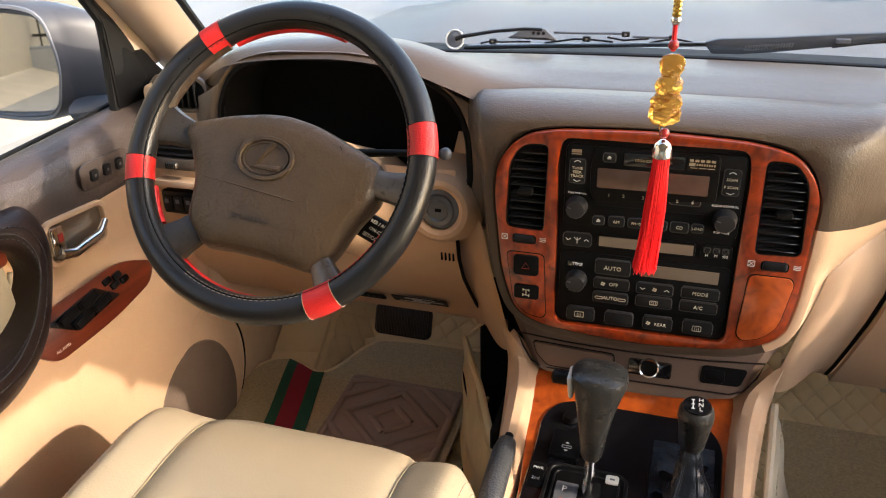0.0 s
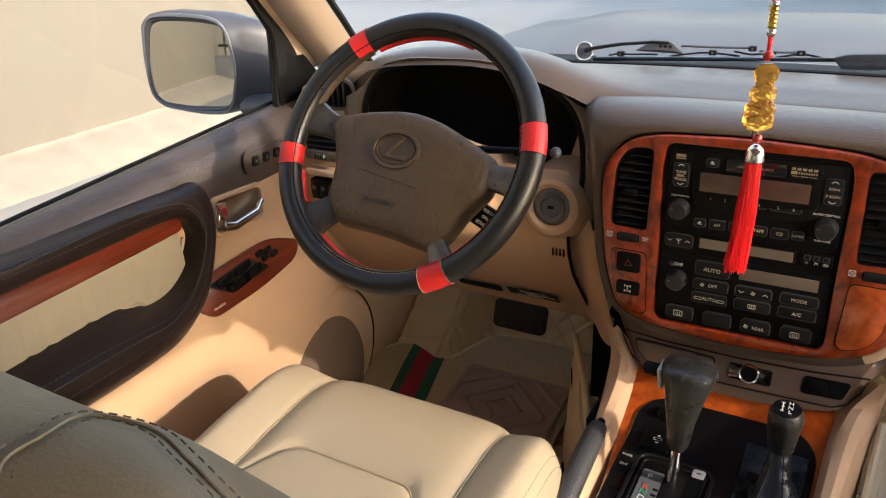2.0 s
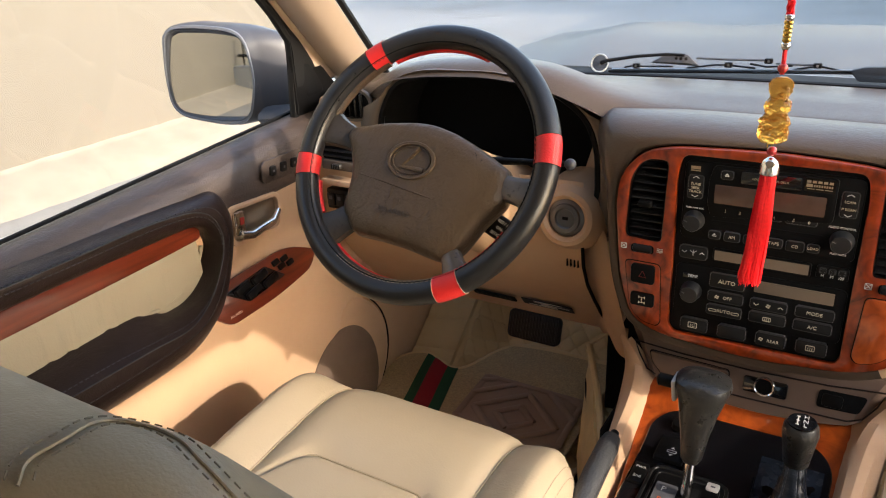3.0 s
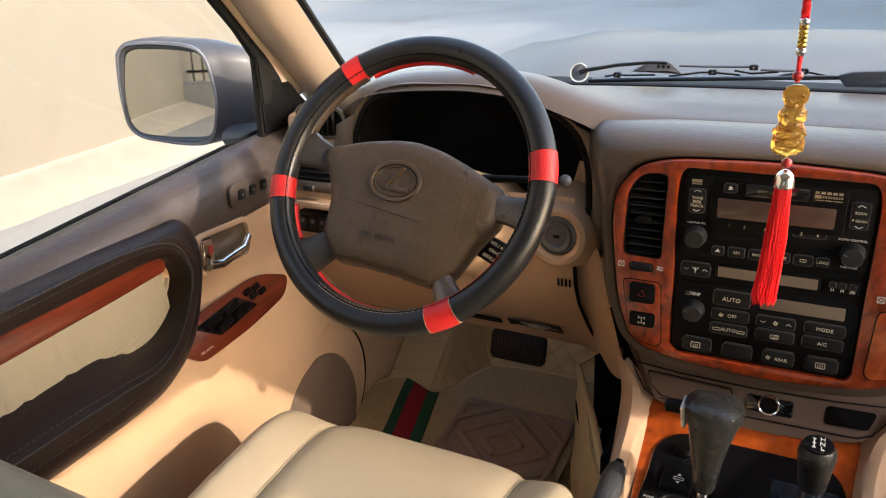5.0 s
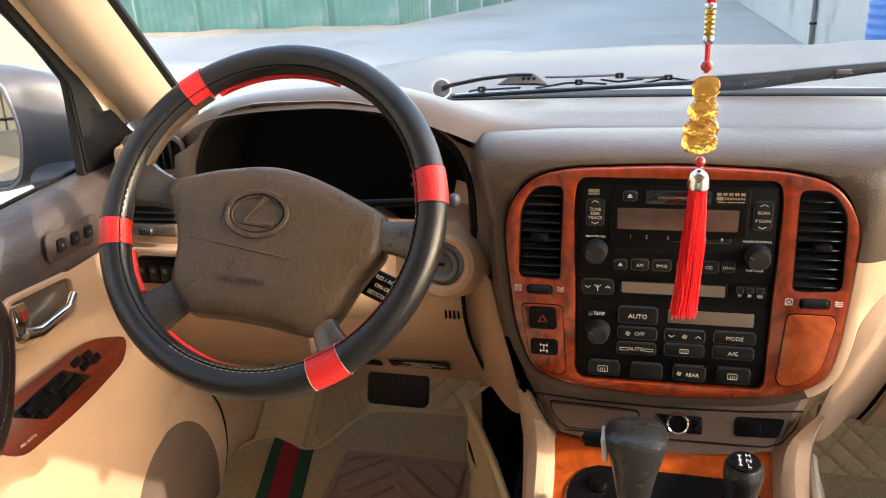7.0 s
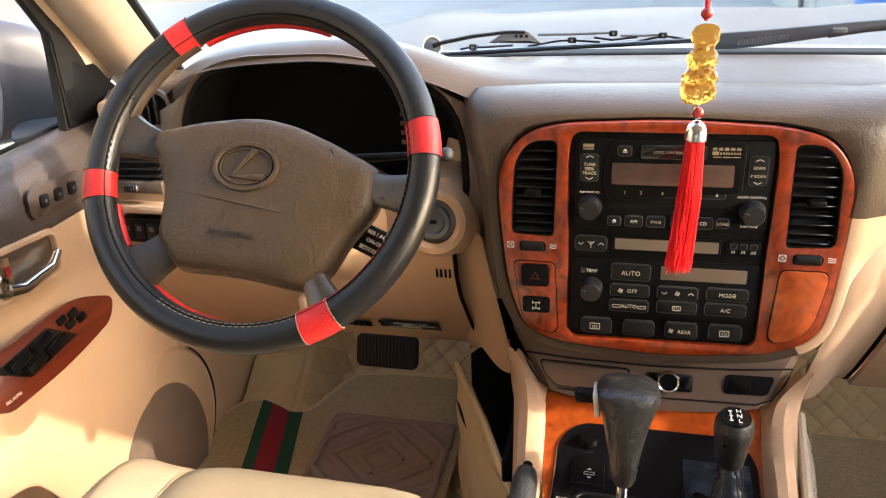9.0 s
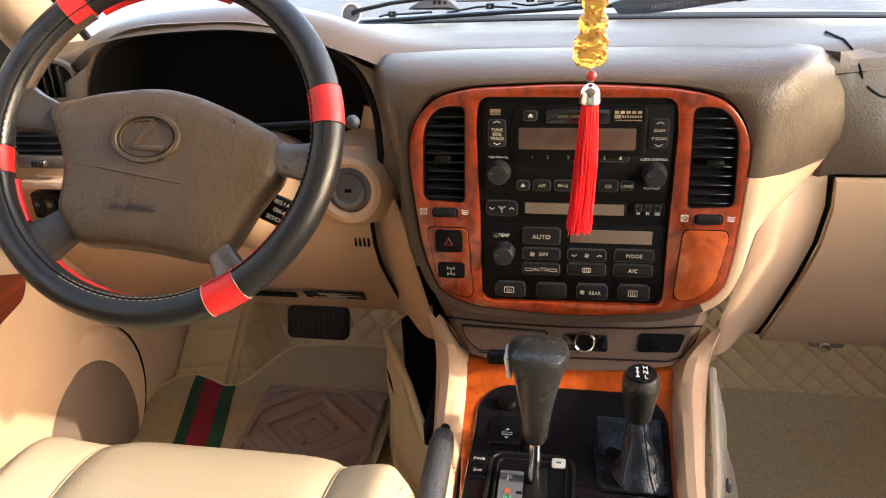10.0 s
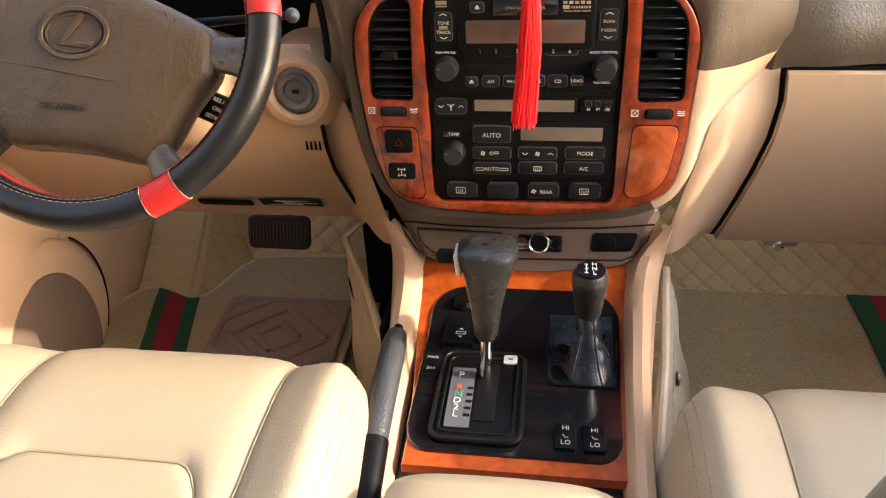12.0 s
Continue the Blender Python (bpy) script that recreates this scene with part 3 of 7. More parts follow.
# Frame and header are unseen, placed for the shadows they cast inside.
part("window_frame", tube([(0.815, 0.905, 0.66), (0.808, 0.905, 0.80), (0.802, 0.900, 0.83), (0.79, 0.855, 0.881), (0.775, 0.802, 0.925), (0.735, 0.63, 1.08)], [0.020, 0.024, 0.026, 0.028, 0.028, 0.028], 10), RUBBER, car, "unseen black passenger window frame, shading the dashboard")
part("window_header", rbox(0.07, 1.40, 0.23, 0.02, 2), BEIGE, car, "unseen beige trim above the passenger window, shading the door", Matrix.Translation((0.735, 0.13, 1.15)))
part("side_panel", rbox(0.06, 2.4, 0.69, 0.02, 2), BEIGE, car, "beige rear side trim", Matrix.Translation((0.80, -1.40, 0.345)))
part("centre_pillar", rbox(0.07, 0.20, 0.60, 0.02, 2), BEIGE, car, "beige centre pillar trim", Matrix.Translation((0.785, -0.22, 0.95)))
part("side_panel", rbox(0.06, 2.4, 0.69, 0.02, 2), BEIGE, car, "beige rear side trim", Matrix.Translation((-0.80, -1.40, 0.345)))
part("centre_pillar", rbox(0.07, 0.20, 0.60, 0.02, 2), BEIGE, car, "beige centre pillar trim", Matrix.Translation((-0.785, -0.22, 0.95)))
part("rear_pillar", rbox(0.07, 0.3, 0.62, 0.02, 2), BEIGE, car, "beige rear pillar trim", Matrix.Translation((0.775, -2.35, 0.97)))
part("rear_pillar", rbox(0.07, 0.3, 0.62, 0.02, 2), BEIGE, car, "beige rear pillar trim", Matrix.Translation((-0.775, -2.35, 0.97)))

# Unseen rear panes, added and tinted to cut light from behind.
for s in (-1, 1):
    part("rear_glass", rbox(0.005, 1.9, 0.56, 0.001, 1), DARK_GLASS, car, "unseen rear side pane, tinted to cut light", Matrix.Translation((s * 0.80, -1.26, 0.965)))
part("rear_glass", rbox(1.5, 0.005, 0.56, 0.001, 1), DARK_GLASS, car, "unseen rear pane, tinted to cut light", Matrix.Translation((0, -2.5, 0.99)))

# Tinted pane added to darken the bright wall outside; it casts no shadow.
pane = part("door_glass", loft([[(-0.842, y, 0.66), (-0.842, y, 0.80), (-0.81, y, 1.02), (-0.77, y, 1.24)] for y in (-0.12, 0.30, 0.62, 1.0)]), SIDE_GLASS, car, "added side pane that dims the view outside")
pane.visible_shadow = False
# Solid blocks added to keep a sun streak off the driver's footwell.
part("tunnel", rbox(0.26, 0.95, 0.27, 0.02, 2), GREY_PLASTIC, car, "solid tunnel block that stops sun crossing the cabin", Matrix.Translation((0, 1.04, 0.135)))
part("tunnel", rbox(0.34, 0.50, 0.50, 0.02, 2), GREY_PLASTIC, car, "solid block that stops sun behind the centre stack", Matrix.Translation((0, 1.25, 0.33)))

part("glass_base_seal", tube([(x, 1.250 - 0.10 * (x / 0.76) ** 2, 0.741) for x in [i / 14 * 0.72 for i in range(-14, 15)]], 0.004, 6), RUBBER, car, "black strip along the base of the windscreen")
for side in (-1, 1):
    secs, inner = [], []
    for i in range(25):
        z = 0.748 + i * 0.021
        v = (z - 0.75) / 0.5
        x, y, _ = ws_point(1, v)
        fy, fx = spline([(0.80, 0.932, 0.805), (0.83, 0.925, 0.80), (0.881, 0.878, 0.79), (0.925, 0.825, 0.775), (1.18, 0.545, 0.71), (1.26, 0.46, 0.69)], z)
        a, b = Vector((side * fx, fy, z)), Vector((side * (x + 0.072), y - 0.022, z - 0.005))
        f = 0.24 + 0.22 * smoothstep(0.86, 0.78, z)
        secs.append([a, a.lerp(b, f * 0.5), a.lerp(b, f)])
        if z > 0.70:
            inner.append([a.lerp(b, f), a.lerp(b, (1 + f) / 2) + Vector((0, 0, 0.002)), b])
    part("pillar_frame", thick(loft(secs), 0.006), RUBBER, car, "black frame beside the windscreen pillar")
    part("pillar_edge", thick(loft(inner), 0.006), PILLAR_BEIGE, car, "beige outer edge of the pillar trim")

# wipers
wiper = thing("windscreen_wipers", "black windscreen wipers resting at the base of the glass", "wiper", (0, 1.27, 0.74))
WP = axes((0, 1.285, 0), (1, 0, 0), (0, 0, 1))


def flat(name, outline, depth, material, parent, label="", y=0.0):
    return part(name, slab(outline, depth, min(0.0015, depth / 2)), material, parent, label, WP @ Matrix.Translation((0, 0, y)))


def bar(points, r, y=0.0):
    return tube([(x, 1.285 - y, z) for x, z in points], r, 8, squash=0.8)


part("arm", bar(((-0.366, 0.752), (-0.353, 0.757), (-0.299, 0.7668), (-0.244, 0.7725), (-0.215, 0.772)), [0.006, 0.0045, 0.0040, 0.0036, 0.0036], 0.004), BLACK, wiper, "black wiper arm")
plate = flat("arm_plate", rounded([(-0.275, 0.7565), (-0.246, 0.7735), (-0.211, 0.774), (-0.188, 0.7540), (-0.211, 0.7580)], 0.004), 0.006, GREY_PLASTIC, wiper, "dark grey joint plate")
for x in (-0.229, -0.221, -0.212):
    part("plate_hole", revolve([(0.0028, 0), (0.0028, 0.0008), (0.001, 0.0010)], 14), MATT_BLACK, plate, "", WP @ Matrix.Translation((x, 0.7665, 0.006)))
part("bridge", bar(((-0.195, 0.768), (-0.143, 0.7680), (-0.098, 0.769), (-0.073, 0.7695)), 0.0026, 0.002), GREY_PLASTIC, wiper, "dark grey blade bridge")
part("bridge", bar(((-0.067, 0.7650), (-0.028, 0.7645), (-0.001, 0.766)), 0.0024, 0.002), GREY_PLASTIC, wiper, "dark grey blade bridge")
for pts in (((-0.322, 0.746), (-0.302, 0.750), (-0.288, 0.749), (-0.235, 0.7515)), ((-0.211, 0.750), (-0.161, 0.758), (-0.141, 0.7585), (-0.098, 0.7555)),
            ((-0.107, 0.7625), (-0.080, 0.7585), (-0.041, 0.7625)), ((-0.049, 0.7537), (-0.015, 0.7613), (0.002, 0.7630), (0.040, 0.7565))):
    part("claw", bar(pts, 0.0021, 0.002), BLACK, wiper, "black blade claw")
for x, z in ((-0.300, 0.7500), (-0.141, 0.7590), (-0.078, 0.7685), (-0.004, 0.7645)):
    jb = flat("joint", rrect(0.013, 0.0085, 0.002, 3, x, z), 0.007, BLACK, wiper)
    part("rivet", revolve([(0.0022, 0), (0.0022, 0.0008), (0.001, 0.0012)], 12), SATIN, jb, "small bright rivet", WP @ Matrix.Translation((x, z, 0.007)))
part("blade", bar(((-0.352, 0.7367), (-0.197, 0.7445), (-0.062, 0.7505), (0.057, 0.7560)), 0.0036), RUBBER, wiper, "black rubber blade")
part("blade_spine", bar(((-0.345, 0.7415), (-0.197, 0.7490), (-0.062, 0.7545), (0.056, 0.7600)), 0.0018, 0.003), SATIN, wiper, "metal blade spine")
ra = flat("arm", rounded([(0.0435, 0.760), (0.064, 0.7664), (0.1435, 0.7712), (0.253, 0.7801), (0.40, 0.790), (0.40, 0.776), (0.259, 0.7644), (0.1456, 0.749), (0.102, 0.7443), (0.057, 0.7435)], 0.004), 0.010, ARM_GREY, wiper, "dark blue-grey wiper arm")
for i in range(18):
    part("arm_rib", rbox(0.0018, 0.008, 0.002, 0.0004, 1), GREY_PLASTIC, ra, "", WP @ Matrix.Translation((0.1057 + i * 0.0039, 0.7535 + i * 0.00046, 0.0105)) @ pose(0, 0, 0, 0, 0, -12))
part("blade", bar(((0.226, 0.7620), (0.271, 0.7690), (0.34, 0.779), (0.50, 0.795)), 0.0036, 0.014), RUBBER, wiper, "black rubber blade")
flat("blade_clip", rrect(0.020, 0.007, 0.001, 2, 0.240, 0.7700), 0.006, GREY_PLASTIC, wiper, "", 0.012)
RING = axes((-0.3683, 1.280, 0.7513), (1, 0, 0), (0, 0.25, 1))
part("spindle_ring", tube([(0.0158 * math.cos(2 * math.pi * k / 32), 0.0158 * math.sin(2 * math.pi * k / 32), 0) for k in range(32)], 0.0017, 8, closed=True), WHITE_INK, wiper, "white ring on the spindle", RING)
part("spindle_cap", revolve([(0.0148, -0.006), (0.0148, -0.001), (0.012, 0.001), (0.002, 0.001)], 28), GREY_PLASTIC, wiper, "dark grey spindle cap", RING)

# ---- dashboard ----
dash = thing("dashboard", "two-tone dashboard, brown padded top over beige lower panels", "dashboard", (0, 1.1, 0.5))
TOP = [(-0.78, 0.965, 0.735), (-0.68, 0.955, 0.752), (-0.60, 0.935, 0.790), (-0.45, 0.93, 0.806), (-0.36, 0.93, 0.801), (-0.31, 0.928, 0.790), (-0.27, 0.926, 0.777), (-0.23, 0.930, 0.764), (-0.19, 0.940, 0.756), (-0.15, 0.95, 0.7525), (-0.10, 0.95, 0.7515),
       (0.15, 0.95, 0.7515), (0.20, 0.945, 0.7515), (0.24, 0.943, 0.752), (0.28, 0.950, 0.753), (0.32, 0.961, 0.754), (0.36, 0.971, 0.755), (0.42, 0.981, 0.755), (0.78, 0.985, 0.755)]
secs = []
for i in range(157):
    x = -0.78 + i * 0.01
    yr, zt = spline(TOP, x)
    mid = smoothstep(0.215, 0.185, abs(x))
    hood = smoothstep(-0.19, -0.27, x) * smoothstep(-0.70, -0.62, x)
    secs.append([(x, 1.245 - 0.10 * (x / 0.76) ** 2, 0.733), (x, 1.235 - 0.10 * (x / 0.76) ** 2, 0.743), (x, 1.16 - 0.08 * (x / 0.76) ** 2, 0.748 + 0.008 * hood), (x, (yr + 0.09) * 0.5 + 0.55, 0.5 * zt + 0.378),
                 (x, yr + 0.09, zt - 0.002), (x, yr + 0.045, zt), (x, yr + 0.02, zt - 0.006), (x, yr + 0.005, zt - 0.016), (x, yr, zt - 0.027 + 0.008 * hood), (x, yr + 0.012 - 0.010 * mid, zt - 0.036 + 0.018 * hood),
                 (x, yr + 0.05, zt - 0.040 + 0.024 * hood), (x, yr + 0.14, zt - 0.045 + 0.022 * hood)])
part("top_pad", loft(secs), BROWN_TOP, dash, "brown grained soft dashboard top")

# passenger face with the airbag lid
FACE = [(0.748, 0.030), (0.740, 0.000), (0.70, -0.012), (0.66, -0.022), (0.625, -0.028), (0.608, -0.020), (0.602, 0.02), (0.60, 0.08)]
secs = []
for i in range(49):
    x = 0.252 + i * 0.011
    yr, zt = spline(TOP, x)
    f = smoothstep(0.265, 0.36, x)
    back = 0.035 * smoothstep(0.288, 0.256, x)
    secs.append([(x, yr + 0.004 + dy * f + back, z) for z, dy in FACE])
part("airbag_panel", loft(secs), BROWN_TOP, dash, "brown upper panel over the glovebox")
seam = []
for x, dy, dz in ((0.293, 0.10, 0.001), (0.296, 0.06, 0.0015), (0.298, 0.045, 0.0015), (0.301, 0.02, -0.0045), (0.304, 0.006, -0.0145), (0.309, -0.001, -0.026), (0.315, 0.002, -0.040)):
    yr, zt = spline(TOP, x)
    seam.append((x, yr + dy + 0.0006, zt + dz - 0.0010))
for x, z in ((0.322, 0.707), (0.334, 0.699), (0.346, 0.696), (0.36, 0.695), (0.45, 0.694), (0.60, 0.694), (0.74, 0.694)):
    yr, zt = spline(TOP, x)
    seam.append((x, yr + 0.0053 - 0.0135 * smoothstep(0.265, 0.36, x), z))
part("airbag_seam", tube(seam, 0.0015, 6), MATT_BLACK, dash, "dark seam round the airbag lid")
lettering("SRS AIRBAG", 0.011, STRIP_BROWN, axes((0.366, 0.9745, 0.711), (1, 0, 0), (0, 0.22, 1)), dash)

# beige cheeks either side of the centre stack, glovebox and knee panel
LOWER_R = [(0.602, 0.0), (0.56, 0.012), (0.50, 0.035), (0.44, 0.062), (0.38, 0.09), (0.33, 0.115), (0.30, 0.135), (0.285, 0.165), (0.29, 0.24)]


GAP = [(0.27, 0.279), (0.30, 0.281), (0.37, 0.291), (0.43, 0.300), (0.50, 0.307), (0.55, 0.307), (0.602, 0.299), (0.67, 0.292)]
CHEEK_IN = [(0.28, 0.196), (0.41, 0.197), (0.46, 0.206), (0.54, 0.220), (0.575, 0.233), (0.602, 0.262)]


def cheek(side):
    secs = []
    for i in range(19):
        t = i / 18
        k = smoothstep(0.0, 1.0, t)
        row = []
        for z, dy in [(0.665, 0.080), (0.625, 0.050)] + LOWER_R:
            x0 = spline(CHEEK_IN, z)[0]
            x = x0 + t * (spline(GAP, z)[0] - 0.004 - x0)
            far = 0.958 + dy
            near = 0.934 + 0.046 * smoothstep(0.50, 0.33, z) + 0.034 * smoothstep(0.55, 0.602, z) + 0.05 * smoothstep(0.60, 0.64, z)
            zz = z + (1 - k) * 0.10 * smoothstep(0.33, 0.285, z)
            row.append((side * x, near + (far - near) * k, zz))
        secs.append(row)
    return loft(secs)


part("cheek", cheek(1), BEIGE, dash, "beige moulded side of the centre stack")
part("cheek", cheek(-1), BEIGE, dash, "beige moulded side of the centre stack")


part("cheek_gap", tube([(spline(GAP, z)[0], 0.962 + dy, z) for z, dy in LOWER_R[:-1]], 0.0042, 6), MATT_BLACK, dash, "dark gap beside the glovebox")


def lower_sheet(x0, x1, lift=0.0, z0=0.0, n=24, dz=0.0):
    secs = []
    for i in range(n + 1):
        secs.append([(x0 + spline(GAP, z)[0] + (x1 - x0 - spline(GAP, z)[0]) * i / n, 0.958 + dy - lift, z + dz) for z, dy in LOWER_R if z > z0])
    return loft(secs)


glove = part("glovebox", thick(lower_sheet(0.004, 0.775, 0.001, 0.286), 0.008), BEIGE, dash, "beige glovebox lid")
part("latch", rbox(0.05, 0.02, 0.02, 0.004, 2), SATIN, glove, "small metal latch", Matrix.Translation((0.39, 1.125, 0.276)))
part("latch_screw", revolve([(0.009, 0), (0.009, 0.004), (0.006, 0.006)], 16), CHROME, glove, "", axes((0.385, 1.112, 0.272), (1, 0, 0), (0, 0, 1)))
part("glove_gap", rbox(0.50, 0.03, 0.006, 0.001, 1), MATT_BLACK, dash, "dark gap above the glovebox", Matrix.Translation((0.54, 0.985, 0.601)))

KNEE = [(0.640, 0.0), (0.60, -0.010), (0.55, -0.004), (0.50, 0.006), (0.46, 0.026), (0.42, 0.058), (0.38, 0.092), (0.345, 0.125), (0.315, 0.146), (0.305, 0.165), (0.31, 0.24)]
secs = []
for i in range(34):
    x = -0.775 + i * 0.0155
    secs.append([(x, 0.938 + dy, z) for z, dy in KNEE])
knee = part("knee_panel", loft(secs), BEIGE, dash, "beige lower panel below the steering column")
part("panel_gap", tube([(-0.262, 0.938 + dy - 0.001, z) for z, dy in KNEE[1:9]], 0.003, 6), MATT_BLACK, dash, "dark gap beside the knee panel")

# instrument cluster: a dark recess with a hooded rim
cl = [(-0.622, 0.60), (-0.635, 0.70), (-0.60, 0.765), (-0.54, 0.785), (-0.40, 0.788), (-0.31, 0.770), (-0.262, 0.735), (-0.245, 0.69), (-0.242, 0.60)]
cl = rounded(cl, 0.03, 3)
cluster = thing("instrument_cluster", "unlit black instrument cluster behind a dark lens", "instrument cluster", (-0.44, 1.05, 0.62))
rim = loft([[(x, 0.945, z) for x, z in cl], [(x * 0.985 - 0.0065, 1.00, z * 0.98 + 0.012) for x, z in cl], [(x * 0.97 - 0.013, 1.07, z * 0.97 + 0.016) for x, z in cl]], closed=True)
part("recess", rim, MATT_BLACK, cluster, "matt black hooded recess")
bm = bmesh.new()
bm.faces.new([bm.verts.new((x * 0.975 - 0.011, 1.05, z * 0.975 + 0.014)) for x, z in cl])
part("lens", bm, MATT_BLACK, cluster, "dark lens")
part("rim_trim", tube([(x, 0.944, z) for x, z in cl], 0.006, 6, closed=True), BLACK, cluster, "black rim")
for i in range(5):
    part("warning_lamp", rbox(0.007, 0.002, 0.007, 0.001, 1), LCD, cluster, "", Matrix.Translation((-0.355, 1.046, 0.655 + i * 0.0135)))
# dashboard face around the cluster and the driver's outer vents
bm = rbox(0.145, 0.03, 0.22, 0.012, 2)
part("vent_surround", bm, BEIGE, dash, "beige surround of the outer vents", Matrix.Translation((-0.705, 0.968, 0.62)))

# ---- centre stack ----
STACK = axes((0, 0.876, 0.0), (1, 0, 0), (0, 0, 1))
BEZ = rounded([(-0.118, 0.7290), (0.0, 0.7345), (0.112, 0.7285), (0.160, 0.716), (0.1855, 0.675), (0.1835, 0.60), (0.1805, 0.53), (0.172, 0.482), (0.125, 0.459), (0.0, 0.4465), (-0.120, 0.4555), (-0.160, 0.472), (-0.180, 0.53), (-0.1905, 0.64), (-0.187, 0.685), (-0.158, 0.719)],
              [0.05, 0.05, 0.05, 0.03, 0.03, 0.03, 0.03, 0.03, 0.04, 0.05, 0.04, 0.03, 0.03, 0.03, 0.03, 0.03], 5)


def grow(pts, d, cz=0.59):
    out = []
    n = len(pts)
    for i in range(n):
        p, q = Vector(pts[i - 1]), Vector(pts[(i + 1) % n])
        t = (q - p).normalized()
        out.append((pts[i][0] - t.y * -d * -1, pts[i][1] + t.x * d))
    return out


# the padded surround: it rolls back at the sides and over into the dashboard's top above
SIDE = ((0.0, -0.008), (0.001, -0.001), (0.004, 0.002), (0.010, 0.0025), (0.018, 0.0005), (0.028, -0.006), (0.040, -0.018), (0.056, -0.042), (0.074, -0.074), (0.098, -0.115), (0.104, -0.175))
OVER = ((0.0, 0.886), (0.03, 0.880), (0.13, 0.8765), (0.30, 0.8775), (0.48, 0.8820), (0.65, 0.8895), (0.80, 0.901), (0.92, 0.918), (1.0, 0.945), (0.86, 0.985), (0.40, 1.02))
BEZ_OUT = grow(BEZ, 0.01)
lip = []
for (d, h), (rise, back) in zip(SIDE, OVER):
    ring = []
    for (x, y), (x9, y9) in zip(BEZ, BEZ_OUT):
        nx, ny = (x9 - x) * 100, (y9 - y) * 100
        up = smoothstep(0.10, 0.85, ny)
        k = 0.55 + 0.45 * (smoothstep(0.535, 0.60, y) if x > 0 else smoothstep(0.64, 0.70, y))
        k = k + (1 - k) * smoothstep(0.03, 0.010, d)
        wide = smoothstep(0.57, 0.66, y) if x > 0 else 0.0
        d2, h2 = d + 0.42 * max(0, d - 0.028) * wide, h + 0.25 * wide * max(0, -h - 0.006)
        side = Vector((x + nx * d2 * k, y + ny * d2 * k, h2))
        over = Vector((x + nx * (0.075 + 0.03 * wide) * rise, y + (0.7540 - y) * rise, 0.876 - back))
        p = side.lerp(over, up)
        p.y = min(p.y, 0.7540)
        ring.append(tuple(p))
    lip.append(ring)
surround = part("stack_surround", loft(lip, closed=True), BROWN_TOP, dash, "brown padded surround of the centre stack, beige beside the glovebox", STACK)
surround.data.materials.append(BEIGE)
for f in surround.data.polygons:
    if all(BEZ[v % len(BEZ)][0] > 0.148 and BEZ[v % len(BEZ)][1] < 0.632 for v in f.vertices):
        f.material_index = 1

# face round the instrument cluster
face = []
for d, y in ((0.0, 0.950), (0.003, 0.941), (0.010, 0.937), (0.022, 0.938), (0.040, 0.944), (0.060, 0.962)):
    ring = []
    for (x, z), (x9, z9) in zip(cl, grow(cl, 0.01)):
        k = 100 * min(d, 0.008 + 0.055 * smoothstep(0.745, 0.68, z))
        ring.append((x + (x9 - x) * k, y, z + (z9 - z) * k))
    face.append(ring)
part("cluster_surround", loft(face, closed=True), BROWN, dash, "brown padded surround of the instrument cluster")
part("cluster_sill", rbox(0.30, 0.02, 0.030, 0.006, 2), BLACK, cluster, "black trim below the cluster", Matrix.Translation((-0.40, 0.950, 0.598)))
bezel = thing("wood_fascia", "glossy reddish burl wood bezel framing vents and radio", "dashboard trim", (0, 0.88, 0.59))
part("backing", slab(BEZ, 0.004), MATT_BLACK, bezel, "", STACK @ Matrix.Translation((0, 0, -0.012)))
WELL = rounded([(-0.106, 0.7205), (0.104, 0.7195), (0.1085, 0.69), (0.1075, 0.58), (0.108, 0.476), (0.102, 0.467), (-0.100, 0.464), (-0.108, 0.474), (-0.108, 0.58), (-0.111, 0.69)], [0.012, 0.012, 0.02, 0.05, 0.01, 0.01, 0.01, 0.01, 0.05, 0.02], 5)


def vent_outline(s):
    pts = [(0.123, 0.710), (0.154, 0.710), (0.171, 0.685), (0.175, 0.603), (0.171, 0.597), (0.126, 0.595)]
    pts = rounded(pts, [0.008, 0.03, 0.03, 0.008, 0.008, 0.006], 4)
    return [(s * x, z) for x, z in pts][::s]


def tess_plate(outer, holes, depth, bevel, material, name, parent, label):
    """A plate with holes: the outer outline and the holes filled between, then given depth."""
    b = bmesh.new()
    loops = []
    for o in (outer, *holes):
        vs = [b.verts.new((x, y, 0)) for x, y in o]
        loops.append([b.edges.new((vs[i], vs[(i + 1) % len(vs)])) for i in range(len(vs))])
    bmesh.ops.triangle_fill(b, use_beauty=True, use_dissolve=False, edges=[e for l in loops for e in l])
    bmesh.ops.recalc_face_normals(b, faces=b.faces)
    if sum(f.normal.z for f in b.faces) < 0:
        bmesh.ops.reverse_faces(b, faces=b.faces)
    up = bmesh.ops.extrude_face_region(b, geom=b.faces[:])
    top = [g for g in up["geom"] if isinstance(g, bmesh.types.BMVert)]
    bmesh.ops.translate(b, vec=(0, 0, depth), verts=top)
    if bevel:
        tops = set(top)
        es = [e for e in b.edges if e.verts[0] in tops and e.verts[1] in tops and len(e.link_faces) == 2 and abs(e.link_faces[0].normal.dot(e.link_faces[1].normal)) < 0.5]
        bmesh.ops.recalc_face_normals(b, faces=b.faces)
        es = [e for e in b.edges if e.verts[0] in tops and e.verts[1] in tops and len(e.link_faces) == 2 and e.link_faces[0].normal.angle(e.link_faces[1].normal, 0) > 0.7]
        bmesh.ops.bevel(b, geom=es, offset=bevel, segments=2, affect="EDGES", profile=0.5, clamp_overlap=True)
    return part(name, b, material, parent, label, STACK)


